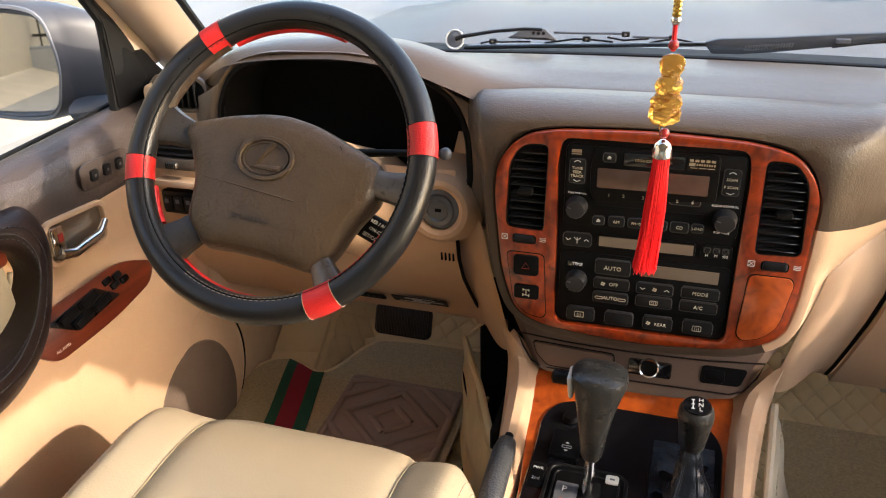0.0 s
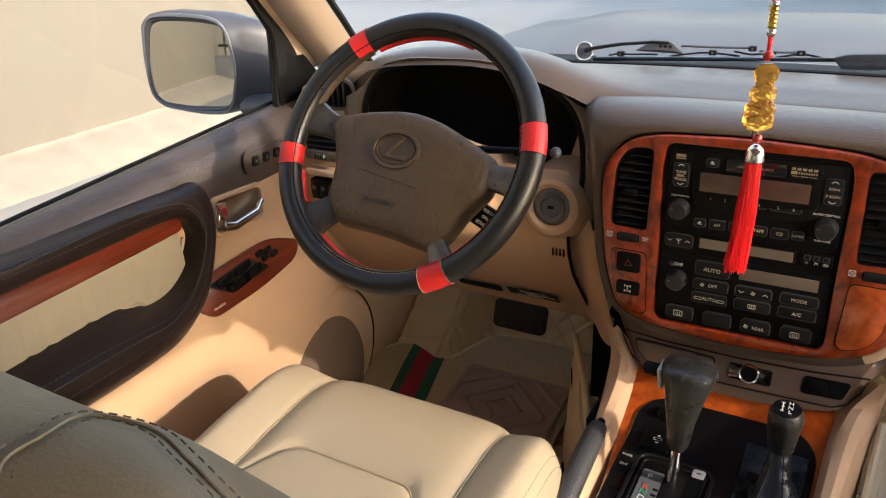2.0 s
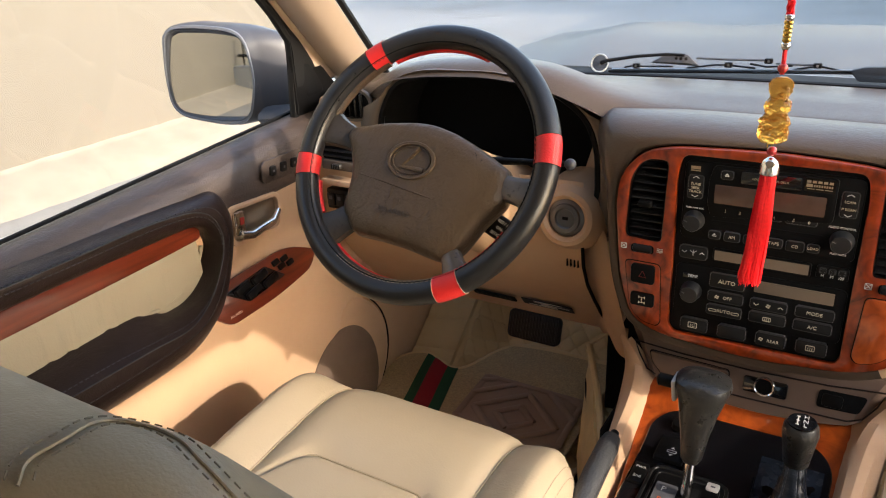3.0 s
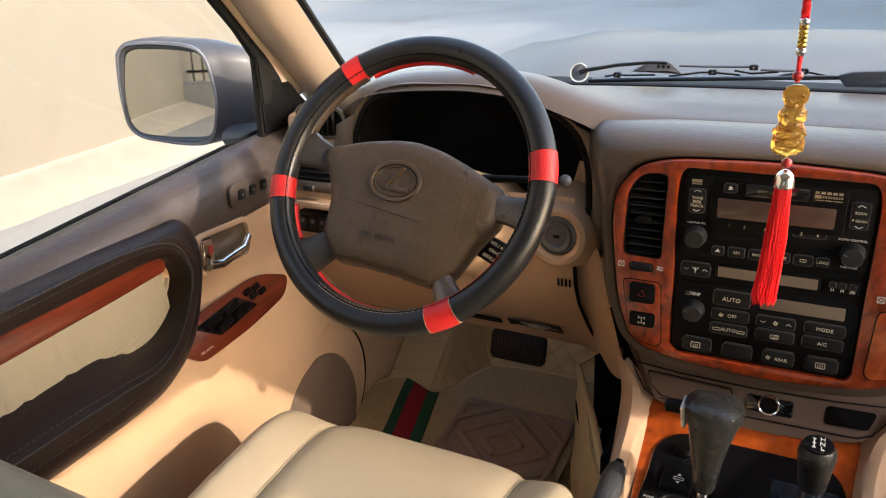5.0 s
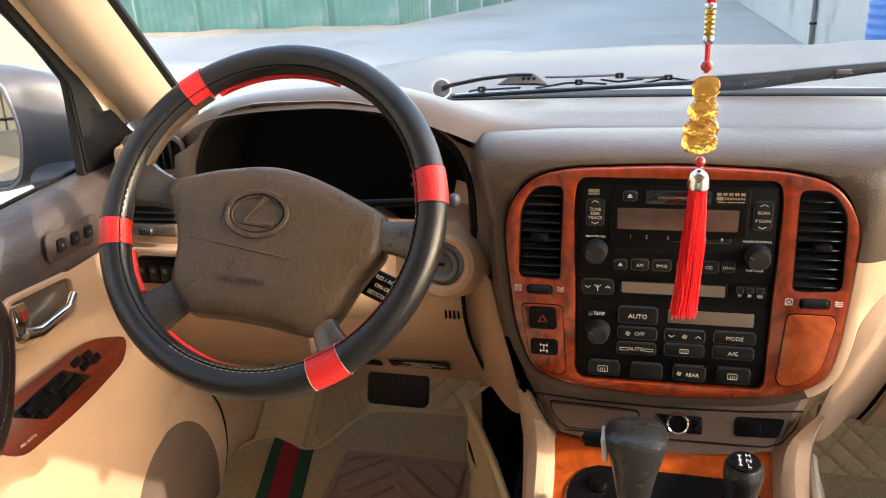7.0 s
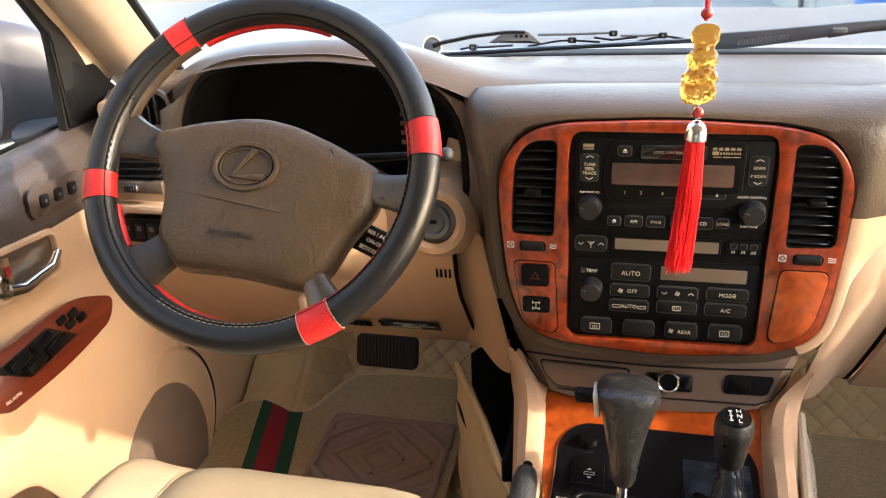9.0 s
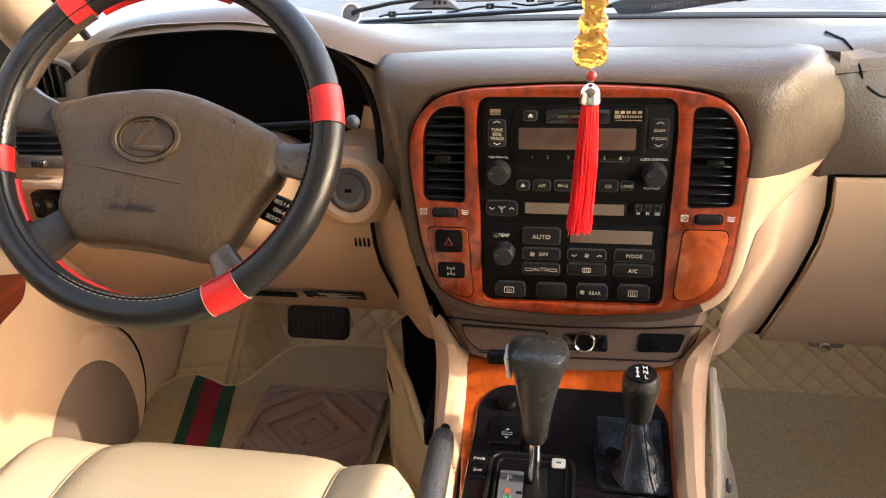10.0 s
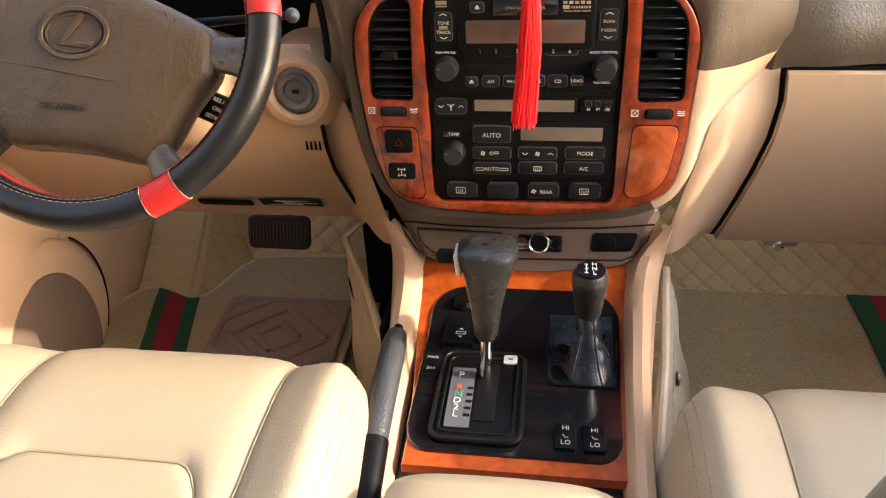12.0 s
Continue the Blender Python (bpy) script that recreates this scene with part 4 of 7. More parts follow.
tess_plate(BEZ, [WELL, vent_outline(1), vent_outline(-1)], 0.008, 0.002, WOOD, "frame", bezel, "lacquered burl wood frame")


def vent(side):
    v = part("air_vent", ring_slab(vent_outline(side), [(x * 0.97 + side * 0.0045, (z - 0.65) * 0.975 + 0.65) for x, z in vent_outline(side)], 0.006, 0.001), BLACK, bezel,
             "black louvred air vent", STACK @ Matrix.Translation((0, 0, 0.0015)))
    for i in range(10):
        z = 0.602 + i * 0.0108
        x0, x1 = 0.126, 0.1735 - 0.0004 * i - (0.003 if i > 7 else 0) - (0.009 if i > 8 else 0)
        b = rbox(x1 - x0, 0.014, 0.0015, 0.0006, 1)
        part("slat", b, SLAT, v, "", Matrix.Translation((side * (x0 + x1) / 2, 0.878, z)) @ pose(0, 0, 0, 20))
    part("slider", rbox(0.018, 0.012, 0.008, 0.002, 2), BLACK, v, "", Matrix.Translation((side * 0.150, 0.868, 0.648)))
    part("duct", rbox(0.056, 0.004, 0.115, 0.001, 1), MATT_BLACK, v, "", Matrix.Translation((side * 0.150, 0.898, 0.65)))
    w = part("vent_wheel", revolve([(0.004, -0.0135)] + [(0.0062 + 0.0008 * (q % 2), -0.0125 + q * 0.0025) for q in range(11)] + [(0.004, 0.0135)], 24), BUTTON, bezel, "black ribbed vent thumbwheel",
             axes((side * 0.150, 0.870, 0.582), (0, 0, 1), (0, 1, 0)))
    part("wheel_slot", slab(rrect(0.031, 0.012, 0.004), 0.001), MATT_BLACK, bezel, "", STACK @ Matrix.Translation((side * 0.150, 0.582, 0.0083)))
    for k, dx in ((0, -0.026), (1, 0.024)):
        b = bmesh.new()
        if k == 0:
            ring_slab(rrect(0.008, 0.008, 0.0005, 1), rrect(0.0066, 0.0066, 0.0004, 1), 0.0004, bm=b)
            rbox(0.009, 0.0006, 0.0003, 0, 1, b, (0, 0, 0.0002))
            bmesh.ops.rotate(b, verts=b.verts[-8:], cent=(0, 0, 0), matrix=Matrix.Rotation(radians(45), 3, "Z"))
            rbox(0.0006, 0.009, 0.0003, 0, 1, b, (0, 0, 0.0002))
            bmesh.ops.rotate(b, verts=b.verts[-8:], cent=(0, 0, 0), matrix=Matrix.Rotation(radians(45), 3, "Z"))
        else:
            for j in (-1, 0, 1):
                tube([(-0.004 + 0.002 * q, j * 0.0022 + 0.0006 * math.sin(q * 2), 0.0003) for q in range(5)], 0.0005, 4, bm=b)
        part("vent_symbol", b, WHITE_INK, bezel, "", STACK @ Matrix.Translation((side * 0.150 + dx, 0.583, 0.0085)))


vent(-1)
vent(1)


def key(parent, cx, cz, w, h, text="", size=0.006, depth=0.004, r=0.003, material=None, ink=None, lift=0.0, name="button"):
    b = part(name, slab(rrect(w, h, min(r, h * 0.45)), depth, min(0.0012, depth * 0.5)), material or BUTTON, parent, "", STACK @ Matrix.Translation((cx, cz, lift)))
    part("key_edge", ring_slab(rrect(w + 0.0022, h + 0.0022, min(r + 0.001, h * 0.48)), rrect(w + 0.0002, h + 0.0002, min(r, h * 0.45)), depth * 0.75, 0.0006), KEY_RIM, b, "", STACK @ Matrix.Translation((cx, cz, lift)))
    if text:
        lettering(text, size, ink or AMBER_INK, STACK @ Matrix.Translation((cx, cz - (0.001 if h > 0.015 else 0), lift + depth + 0.0002)), b)
    return b


def knob(parent, cx, cz, r, label):
    b = part("knob", revolve([(r, 0), (r, 0.003), (r * 0.92, 0.006), (r * 0.86, 0.016), (r * 0.78, 0.018), (0.001, 0.0185)], 36), KNOB, parent, label, STACK @ Matrix.Translation((cx, cz, 0.002)))
    part("pointer", rbox(0.0009, 0.005, 0.0006, 0, 1), GREY_PLASTIC, b, "", STACK @ Matrix.Translation((cx - r * 0.55, cz + r * 0.2, 0.0207)) @ pose(0, 0, 0, 0, 0, 70))
    return b


# radio with cassette and disc slots
radio = thing("car_radio", "black car radio with amber key lettering and blank display", "radio", (0, 0.88, 0.66))
part("backplate", slab(WELL, 0.008, 0.001), BLACK, radio, "matt black plate", STACK @ Matrix.Translation((0, 0, -0.006)))
part("faceplate", slab(rrect(0.206, 0.106, 0.008, 5, 0.001, 0.6605), 0.004, 0.0015), BLACK, radio, "", STACK @ Matrix.Translation((0, 0, 0.001)))
part("display_surround", slab(rounded([(-0.071, 0.690), (-0.066, 0.711), (0.075, 0.711), (0.075, 0.655), (-0.066, 0.642), (-0.071, 0.66)], 0.006), 0.003, 0.001), BLACK, radio, "", STACK @ Matrix.Translation((0, 0, 0.0045)))
part("display", slab(rrect(0.128, 0.025, 0.002, 3, 0.001, 0.674), 0.0012, 0.0004), LCD_DARK, radio, "unlit brownish display", STACK @ Matrix.Translation((0, 0, 0.0072)))
part("cassette_flap", slab(rrect(0.069, 0.016, 0.002, 3, 0.0013, 0.6997), 0.002, 0.0006), GLOSS_BLACK, radio, "", STACK @ Matrix.Translation((0, 0, 0.0072)))
lettering("LOGIC CONTROL DECK", 0.0038, DIM_INK, STACK @ Matrix.Translation((0.001, 0.6995, 0.0095)), radio)
for x0, z_, count, step, w_, h_ in ((0.0430, 0.7043, 5, 0.0060, 0.0044, 0.0030), (0.0495, 0.6995, 8, 0.0027, 0.0017, 0.0026), (0.0420, 0.6955, 3, 0.0096, 0.0082, 0.0009)):
    for k in range(count):
        part("brand_bar", rbox(w_, h_, 0.0006, 0, 1), DIM_INK, radio, "", STACK @ Matrix.Translation((x0 + step * k + (0.004 if h_ < 0.001 else 0), z_, 0.0078)))
part("brand_bar", rbox(0.0068, 0.0040, 0.0006, 0, 1), DIM_INK, radio, "", STACK @ Matrix.Translation((0.0440, 0.6996, 0.0078)))
part("brand_plate", slab(rrect(0.034, 0.0165, 0.001, 2, 0.0555, 0.7003), 0.0006), GLOSS_BLACK, radio, "", STACK @ Matrix.Translation((0, 0, 0.0071)))
key(radio, -0.0496, 0.7001, 0.0145, 0.0105, "", lift=0.0072, depth=0.002)
for cx in (-0.0496, -0.0576):
    b = bmesh.new()
    z0 = 0.7008 if cx > -0.05 else 0.6188
    b.faces.new([b.verts.new(p) for p in ((-0.0025, -0.0005, 0), (0.0025, -0.0005, 0), (0, 0.0022, 0))])
    rbox(0.005, 0.0008, 0.0002, 0, 1, b, (0, -0.0016, 0))
    part("eject_symbol", b, WHITE_INK, radio, "", STACK @ Matrix.Translation((cx, z0, 0.0095 if cx > -0.05 else 0.0093)))
part("disc_mark", rbox(0.012, 0.0014, 0.0006, 0, 1), DIM_INK, radio, "", STACK @ Matrix.Translation((-0.089, 0.7008, 0.0052)))
part("disc_mark", rbox(0.012, 0.0040, 0.0006, 0, 1), DIM_INK, radio, "", STACK @ Matrix.Translation((-0.089, 0.7046, 0.0052)))
t = key(radio, -0.0871, 0.6794, 0.0187, 0.0306, "TUNE\nSEEK\nTRACK", 0.0050, lift=0.0045, depth=0.0025)
t = key(radio, 0.0892, 0.6805, 0.0182, 0.0314, "SCAN\n\nP SCAN", 0.0046, lift=0.0045, depth=0.0025)
for cx in (-0.0871, 0.0892):
    for dz, s in ((0.0125, 1), (-0.0125, -1)):
        part("arrow", tube([(-0.004, -0.001 * s, 0), (0, 0.0012 * s, 0), (0.004, -0.001 * s, 0)], 0.0004, 4), WHITE_INK, radio, "", STACK @ Matrix.Translation((cx, 0.680 + dz, 0.0073)))
for cx, tx in ((-0.0388, "1         2"), (0.0014, "3         4"), (0.0410, "5         6")):
    key(radio, cx, 0.6523, 0.0352, 0.0088, tx, 0.0058, 0.0022, lift=0.0048)
part("disc_slot", slab(rrect(0.1306, 0.0048, 0.0015, 3, 0.0015, 0.635), 0.001), MATT_BLACK, radio, "", STACK @ Matrix.Translation((0, 0, 0.0045)))
for cx, cz, w_, h_, tx in ((-0.0576, 0.6181, 0.0144, 0.0107, ""), (-0.0361, 0.6185, 0.0193, 0.0122, "AM"), (-0.0122, 0.6188, 0.0199, 0.0121, "FM1/2"), (0.0138, 0.6193, 0.020, 0.0121, "TAPE"),
                           (0.0381, 0.6193, 0.0209, 0.0128, "CD"), (0.0587, 0.620, 0.0135, 0.0105, "LOAD")):
    key(radio, cx, cz, w_, h_, tx, 0.0056 if tx not in ("LOAD", "FM1/2") else 0.0046, lift=0.0045, depth=0.0045)
knob(radio, -0.0855, 0.6336, 0.0138, "black round volume knob")
knob(radio, 0.0880, 0.6341, 0.0138, "black round audio knob")
lettering("PUSH PWR VOL", 0.0032, WHITE_INK, STACK @ Matrix.Translation((-0.086, 0.6505, 0.0053)), radio)
lettering("AUDIO CONTROL", 0.0036, WHITE_INK, STACK @ Matrix.Translation((0.086, 0.6505, 0.0053)), radio)
lettering("PUSH MODE", 0.0032, WHITE_INK, STACK @ Matrix.Translation((0.086, 0.6165, 0.0053)), radio)

# clock strip
clock = thing("clock_strip", "black strip with blank clock display and small keys", "car clock", (0, 0.88, 0.589))
key(clock, -0.0826, 0.5877, 0.0359, 0.0180, "", r=0.005, depth=0.004, lift=0.002)
part("clock_frame", slab(rrect(0.118, 0.0185, 0.003, 4, 0.001, 0.5893), 0.003, 0.001), BLACK, clock, "", STACK @ Matrix.Translation((0, 0, 0.002)))
part("clock_display", slab(rrect(0.1129, 0.0135, 0.001, 3, 0.001, 0.5893), 0.001), LCD, clock, "unlit khaki display", STACK @ Matrix.Translation((0, 0, 0.0048)))
part("key_tray", slab(rrect(0.0362, 0.0177, 0.004, 4, 0.0837, 0.5898), 0.003, 0.001), BLACK, clock, "", STACK @ Matrix.Translation((0, 0, 0.002)))
for dx, tx in ((-0.0105, "H"), (0, "M"), (0.0105, ":00")):
    key(clock, 0.0837 + dx, 0.5925, 0.007, 0.006, "", depth=0.003, r=0.001, lift=0.004)
    lettering(tx, 0.0052, WHITE_INK, STACK @ Matrix.Translation((0.0837 + dx, 0.5855, 0.0052)), clock)
b = tube([(-0.004, 0.003, 0), (0, -0.001, 0), (0.004, 0.003, 0)], 0.0004, 4)
tube([(0, 0.003, 0), (0, -0.005, 0)], 0.0004, 4, bm=b)
part("aerial_symbol", b, WHITE_INK, clock, "", STACK @ Matrix.Translation((-0.0826, 0.588, 0.0062)))
for dx, s in ((-0.0115, -1), (0.0115, 1)):
    part("arrow", tube([(-0.003, -0.001 * s, 0), (0, 0.0014 * s, 0), (0.003, -0.001 * s, 0)], 0.0004, 4), WHITE_INK, clock, "", STACK @ Matrix.Translation((-0.0826 + dx, 0.588, 0.0062)))

# climate control
clim = thing("climate_control", "black climate control unit with amber key lettering", "climate control", (0, 0.88, 0.53))
part("faceplate", slab(rrect(0.208, 0.0765, 0.009, 5, 0.0007, 0.532), 0.003, 0.0012), BLACK, clim, "", STACK @ Matrix.Translation((0, 0, 0.001)))
knob(clim, -0.0808, 0.5311, 0.0140, "black round temperature knob")
part("temp_plate", slab(rrect(0.0196, 0.0074, 0.001, 2, -0.0836, 0.553), 0.0012, 0.0004), GLOSS_BLACK, clim, "", STACK @ Matrix.Translation((0, 0, 0.0038)))
lettering("TEMP", 0.0055, WHITE_INK, STACK @ Matrix.Translation((-0.0805, 0.553, 0.0053)), clim)
key(clim, -0.0359, 0.5543, 0.0436, 0.0200, "AUTO", 0.0078, lift=0.0036)
part("display", slab(rrect(0.0934, 0.0165, 0.001, 3, 0.0443, 0.5548), 0.0014, 0.0004), LCD, clim, "unlit khaki display", STACK @ Matrix.Translation((0, 0, 0.0038)))
for cx, cz, tx in ((-0.036, 0.5305, "   OFF"), (0.0176, 0.5310, ""), (0.0721, 0.5322, "MODE"), (-0.0361, 0.5103, "AUTO"), (0.0180, 0.5121, ""), (0.0718, 0.5128, "A/C")):
    key(clim, cx, cz, 0.0446, 0.0142, tx, 0.0066, lift=0.0036)
for cx, cz, tx in ((-0.0730, 0.4804, ""), (-0.0233, 0.4804, ""), (0.0255, 0.4814, "    REAR"), (0.0745, 0.4826, "")):
    key(clim, cx, cz, 0.0362, 0.0185, tx, 0.0062, lift=0.002, depth=0.005, r=0.004)


def fan_symbol(cx, cz, lift):
    b = bmesh.new()
    for k in range(4):
        a = math.pi / 2 * k + 0.4
        bmesh.ops.create_circle(b, cap_ends=True, radius=0.0013, segments=8, matrix=Matrix.Translation((0.0018 * math.cos(a), 0.0018 * math.sin(a), 0)))
    part("fan_symbol", b, AMBER_INK, clim, "", STACK @ Matrix.Translation((cx, cz, lift)))


fan_symbol(-0.0465, 0.5305, 0.0079)
fan_symbol(0.0176, 0.5310, 0.0079)
fan_symbol(0.0140, 0.4814, 0.0074)


def outline_symbol(cx, cz, w_, h_, lift, waves):
    b = ring_slab(rrect(w_, h_, 0.0012, 2), rrect(w_ - 0.0014, h_ - 0.0014, 0.0008, 2), 0.0003)
    for k in range(waves):
        x = (k - (waves - 1) / 2) * 0.0024
        tube([(x + 0.0004 * math.sin(q * 2), -0.003 + q * 0.0009, 0.0003) for q in range(6)], 0.0003, 4, bm=b)
    part("heater_symbol", b, AMBER_INK, clim, "", STACK @ Matrix.Translation((cx, cz, lift)))


outline_symbol(-0.0745, 0.4804, 0.012, 0.0085, 0.0072, 3)
outline_symbol(0.0735, 0.4826, 0.011, 0.008, 0.0072, 3)
outline_symbol(0.0180, 0.5118, 0.010, 0.006, 0.0078, 3)
for cx in (-0.0505, -0.0215):
    outline_symbol(cx, 0.5100, 0.010, 0.004, 0.0078, 0)
for s, cx in ((-1, 0.0030), (1, 0.0325)):
    part("arrow", tube([(-0.003, -0.001 * s, 0), (0, 0.0014 * s, 0), (0.003, -0.001 * s, 0)], 0.0005, 4), AMBER_INK, clim, "", STACK @ Matrix.Translation((cx, 0.531, 0.0078)))

# left switch plate and right blank door in the bezel
plate_l = rounded([(-0.173, 0.562), (-0.124, 0.562), (-0.119, 0.475), (-0.124, 0.468), (-0.148, 0.472), (-0.163, 0.49)], [0.008, 0.008, 0.008, 0.006, 0.02, 0.02], 4)
part("plate_gap", slab([((x + 0.146) * 1.035 - 0.146, (z - 0.515) * 1.03 + 0.515) for x, z in plate_l], 0.0002), MATT_BLACK, bezel, "", STACK @ Matrix.Translation((0, 0, 0.0081)))
part("switch_plate", slab(plate_l, 0.0012, 0.0008), WOOD, bezel, "burl wood switch plate", STACK @ Matrix.Translation((0, 0, 0.0083)))
hz = part("hazard_switch", slab(rrect(0.0335, 0.029, 0.005, 4, -0.1464, 0.5457), 0.004, 0.0015), BLACK, bezel, "black hazard switch with a red triangle", STACK @ Matrix.Translation((0, 0, 0.0093)))
b = tube([(-0.005, -0.004, 0), (0.005, -0.004, 0), (0, 0.005, 0)], 0.0004, 4, closed=True)
part("triangle", b, RED_INK, hz, "", STACK @ Matrix.Translation((-0.1464, 0.5457, 0.0135)))
df = part("lock_switch", slab(rrect(0.0335, 0.0205, 0.004, 4, -0.1451, 0.5063), 0.004, 0.0015), BLACK, bezel, "black differential lock switch", STACK @ Matrix.Translation((0, 0, 0.0093)))
b = tube([(0, -0.004, 0), (0, 0.004, 0)], 0.0005, 4)
for z in (-0.004, 0.004):
    tube([(-0.004, z, 0), (0.004, z, 0)], 0.0005, 4, bm=b)
    for x in (-0.004, 0.004):
        tube([(x, z - 0.0018, 0), (x, z + 0.0018, 0)], 0.0006, 4, bm=b)
part("axle_symbol", b, AMBER_INK, df, "", STACK @ Matrix.Translation((-0.1451, 0.5063, 0.0136)))
plate_r = rounded([(0.124, 0.568), (0.170, 0.568), (0.1745, 0.560), (0.166, 0.502), (0.150, 0.482), (0.127, 0.476), (0.120, 0.484)], [0.008, 0.008, 0.008, 0.02, 0.015, 0.008, 0.006], 4)
part("plate_gap", slab([((x - 0.149) * 1.035 + 0.149, (z - 0.522) * 1.03 + 0.522) for x, z in plate_r], 0.0002), MATT_BLACK, bezel, "", STACK @ Matrix.Translation((0, 0, 0.0081)))
# The lighter wood stands in for sun on this side of the bezel.
part("blank_door", slab(plate_r, 0.0016, 0.001), WOOD_LIGHT, bezel, "burl wood cover, coloured brighter for sun", STACK @ Matrix.Translation((0, 0, 0.0083)))

# pocket strip below the stack
STRIP = axes((0, 0.935, 0.372), (1, 0, 0), (0, 0.27, 0.963))
strip = thing("accessory_strip", "brown strip below the radio with lidded pocket and power socket", "dashboard trim", (0, 0.94, 0.37))
secs = []
for i in range(41):
    u = -1 + i / 20
    w_ = 0.168
    row = []
    for v, d in ((0.046, -0.012), (0.036, -0.001), (0.028, 0.0), (0.0, 0.0), (-0.028, 0.0), (-0.036, 0.004), (-0.042, -0.01)):
        row.append((u * (w_ + v * 0.55), v - 0.006 * (1 - u * u) + 0.012 * u * u, d - 0.03 * max(0, abs(u) - 0.9) * 6))
    secs.append(row)
part("panel", loft(secs), STRIP_BROWN, strip, "", STRIP)
LID = rounded([(-0.147, 0.012), (-0.030, 0.009), (-0.029, -0.005), (-0.040, -0.021), (-0.123, -0.021), (-0.140, -0.006)], 0.006)
part("groove", tube([(-0.1726, 0.022, 0.0), (-0.10, 0.0175, 0.001), (0.0, 0.0165, 0.001), (0.10, 0.0205, 0.001), (0.171, 0.0273, 0.0), (0.163, 0.006, 0.001), (0.148, -0.016, 0.001), (0.13, -0.0235, 0.001), (0.0, -0.026, 0.001), (-0.13, -0.026, 0.001), (-0.148, -0.018, 0.001), (-0.162, 0.002, 0.001)], 0.0013, 6, closed=True), DARK_LEATHER, strip, "", STRIP)
part("lid_gap", slab([(x * 1.03 + 0.0025, y * 1.10 + 0.0003) for x, y in LID], 0.0012), MATT_BLACK, strip, "", STRIP @ Matrix.Translation((0, 0, 0.0003)))
part("pocket_lid", slab(LID, 0.005, 0.0025, 3), STRIP_BROWN, strip, "brown pocket lid", STRIP @ Matrix.Translation((0, 0, 0.0005)))
part("socket_plate", slab(rrect(0.060, 0.0235, 0.004, 4, 0.0217, -0.0034), 0.002, 0.001), GLOSS_BLACK, strip, "", STRIP @ Matrix.Translation((0, 0, 0.0005)))
part("socket_ring", revolve([(0.0146, 0), (0.0146, 0.004), (0.0135, 0.006), (0.0115, 0.005), (0.0110, 0.0)], 32), CHROME, strip, "chromed power socket ring", STRIP @ Matrix.Translation((0.0207, -0.002, 0.002)))
part("socket_cap", revolve([(0.0112, 0.0), (0.0112, 0.002), (0.002, 0.0025)], 28), BLACK, strip, "", STRIP @ Matrix.Translation((0.0207, -0.002, 0.002)))
part("pocket_inside", slab(rounded([(0.0895, -0.0125), (0.091, 0.0135), (0.151, 0.0155), (0.143, -0.0105)], 0.006), 0.0008), MATT_BLACK, strip, "", STRIP @ Matrix.Translation((0, 0, 0.0008)))
part("pocket_button", slab(rrect(0.026, 0.018, 0.004, 4, 0.109, 0.000), 0.002, 0.001), BLACK, strip, "", STRIP @ Matrix.Translation((0, 0, 0.0012)))

# ---- centre console ----
console = thing("centre_console", "beige centre console with burl wood and gloss black top", "console", (0, 0.75, 0))


def cz(y):
    """Height of the console's top along the car."""
    return 0.294 + 0.006 * smoothstep(0.6, 0.75, y) + 0.038 * smoothstep(0.78, 0.97, y)


def strips(outline_fn, y0, y1, n, lift, depth):
    """A sheet that follows the console's top, made of rows along its length."""
    secs = []
    for i in range(n + 1):
        y = y0 + (y1 - y0) * i / n
        a, b = outline_fn(y)
        z = cz(y) + lift
        secs.append([(a, y, z - depth), (a, y, z - 0.0015), (a + 0.0015, y, z), (b - 0.0015, y, z), (b, y, z - 0.0015), (b, y, z - depth)])
    return loft(secs, caps=True)


part("wood_panel", strips(lambda y: (-0.112 - 0.034 * smoothstep(0.6, 1.0, y), 0.134 + 0.008 * smoothstep(0.6, 1.0, y)), 0.598, 0.972, 30, 0.0, 0.012), WOOD_LIGHT, console, "glossy orange burl wood console top")


def black_edge(y):
    """The panel's two edges, with round corners."""
    if y > 0.838:
        k = math.sqrt(max(0.0, 1 - ((y - 0.838) / 0.0485) ** 2))
        return (-0.072 - 0.044 * k, 0.085 + 0.042 * k)
    if y < 0.650:
        k = math.sqrt(max(0.0, 1 - ((0.650 - y) / 0.0335) ** 2))
        return (-0.083 - 0.031 * k, 0.092 + 0.029 * k)
    return (-0.1155, 0.121 + 0.006 * smoothstep(0.65, 0.838, y))


part("black_panel", strips(black_edge, 0.617, 0.886, 110, 0.003, 0.008), GLOSS_BLACK, console, "scratched gloss black panel")


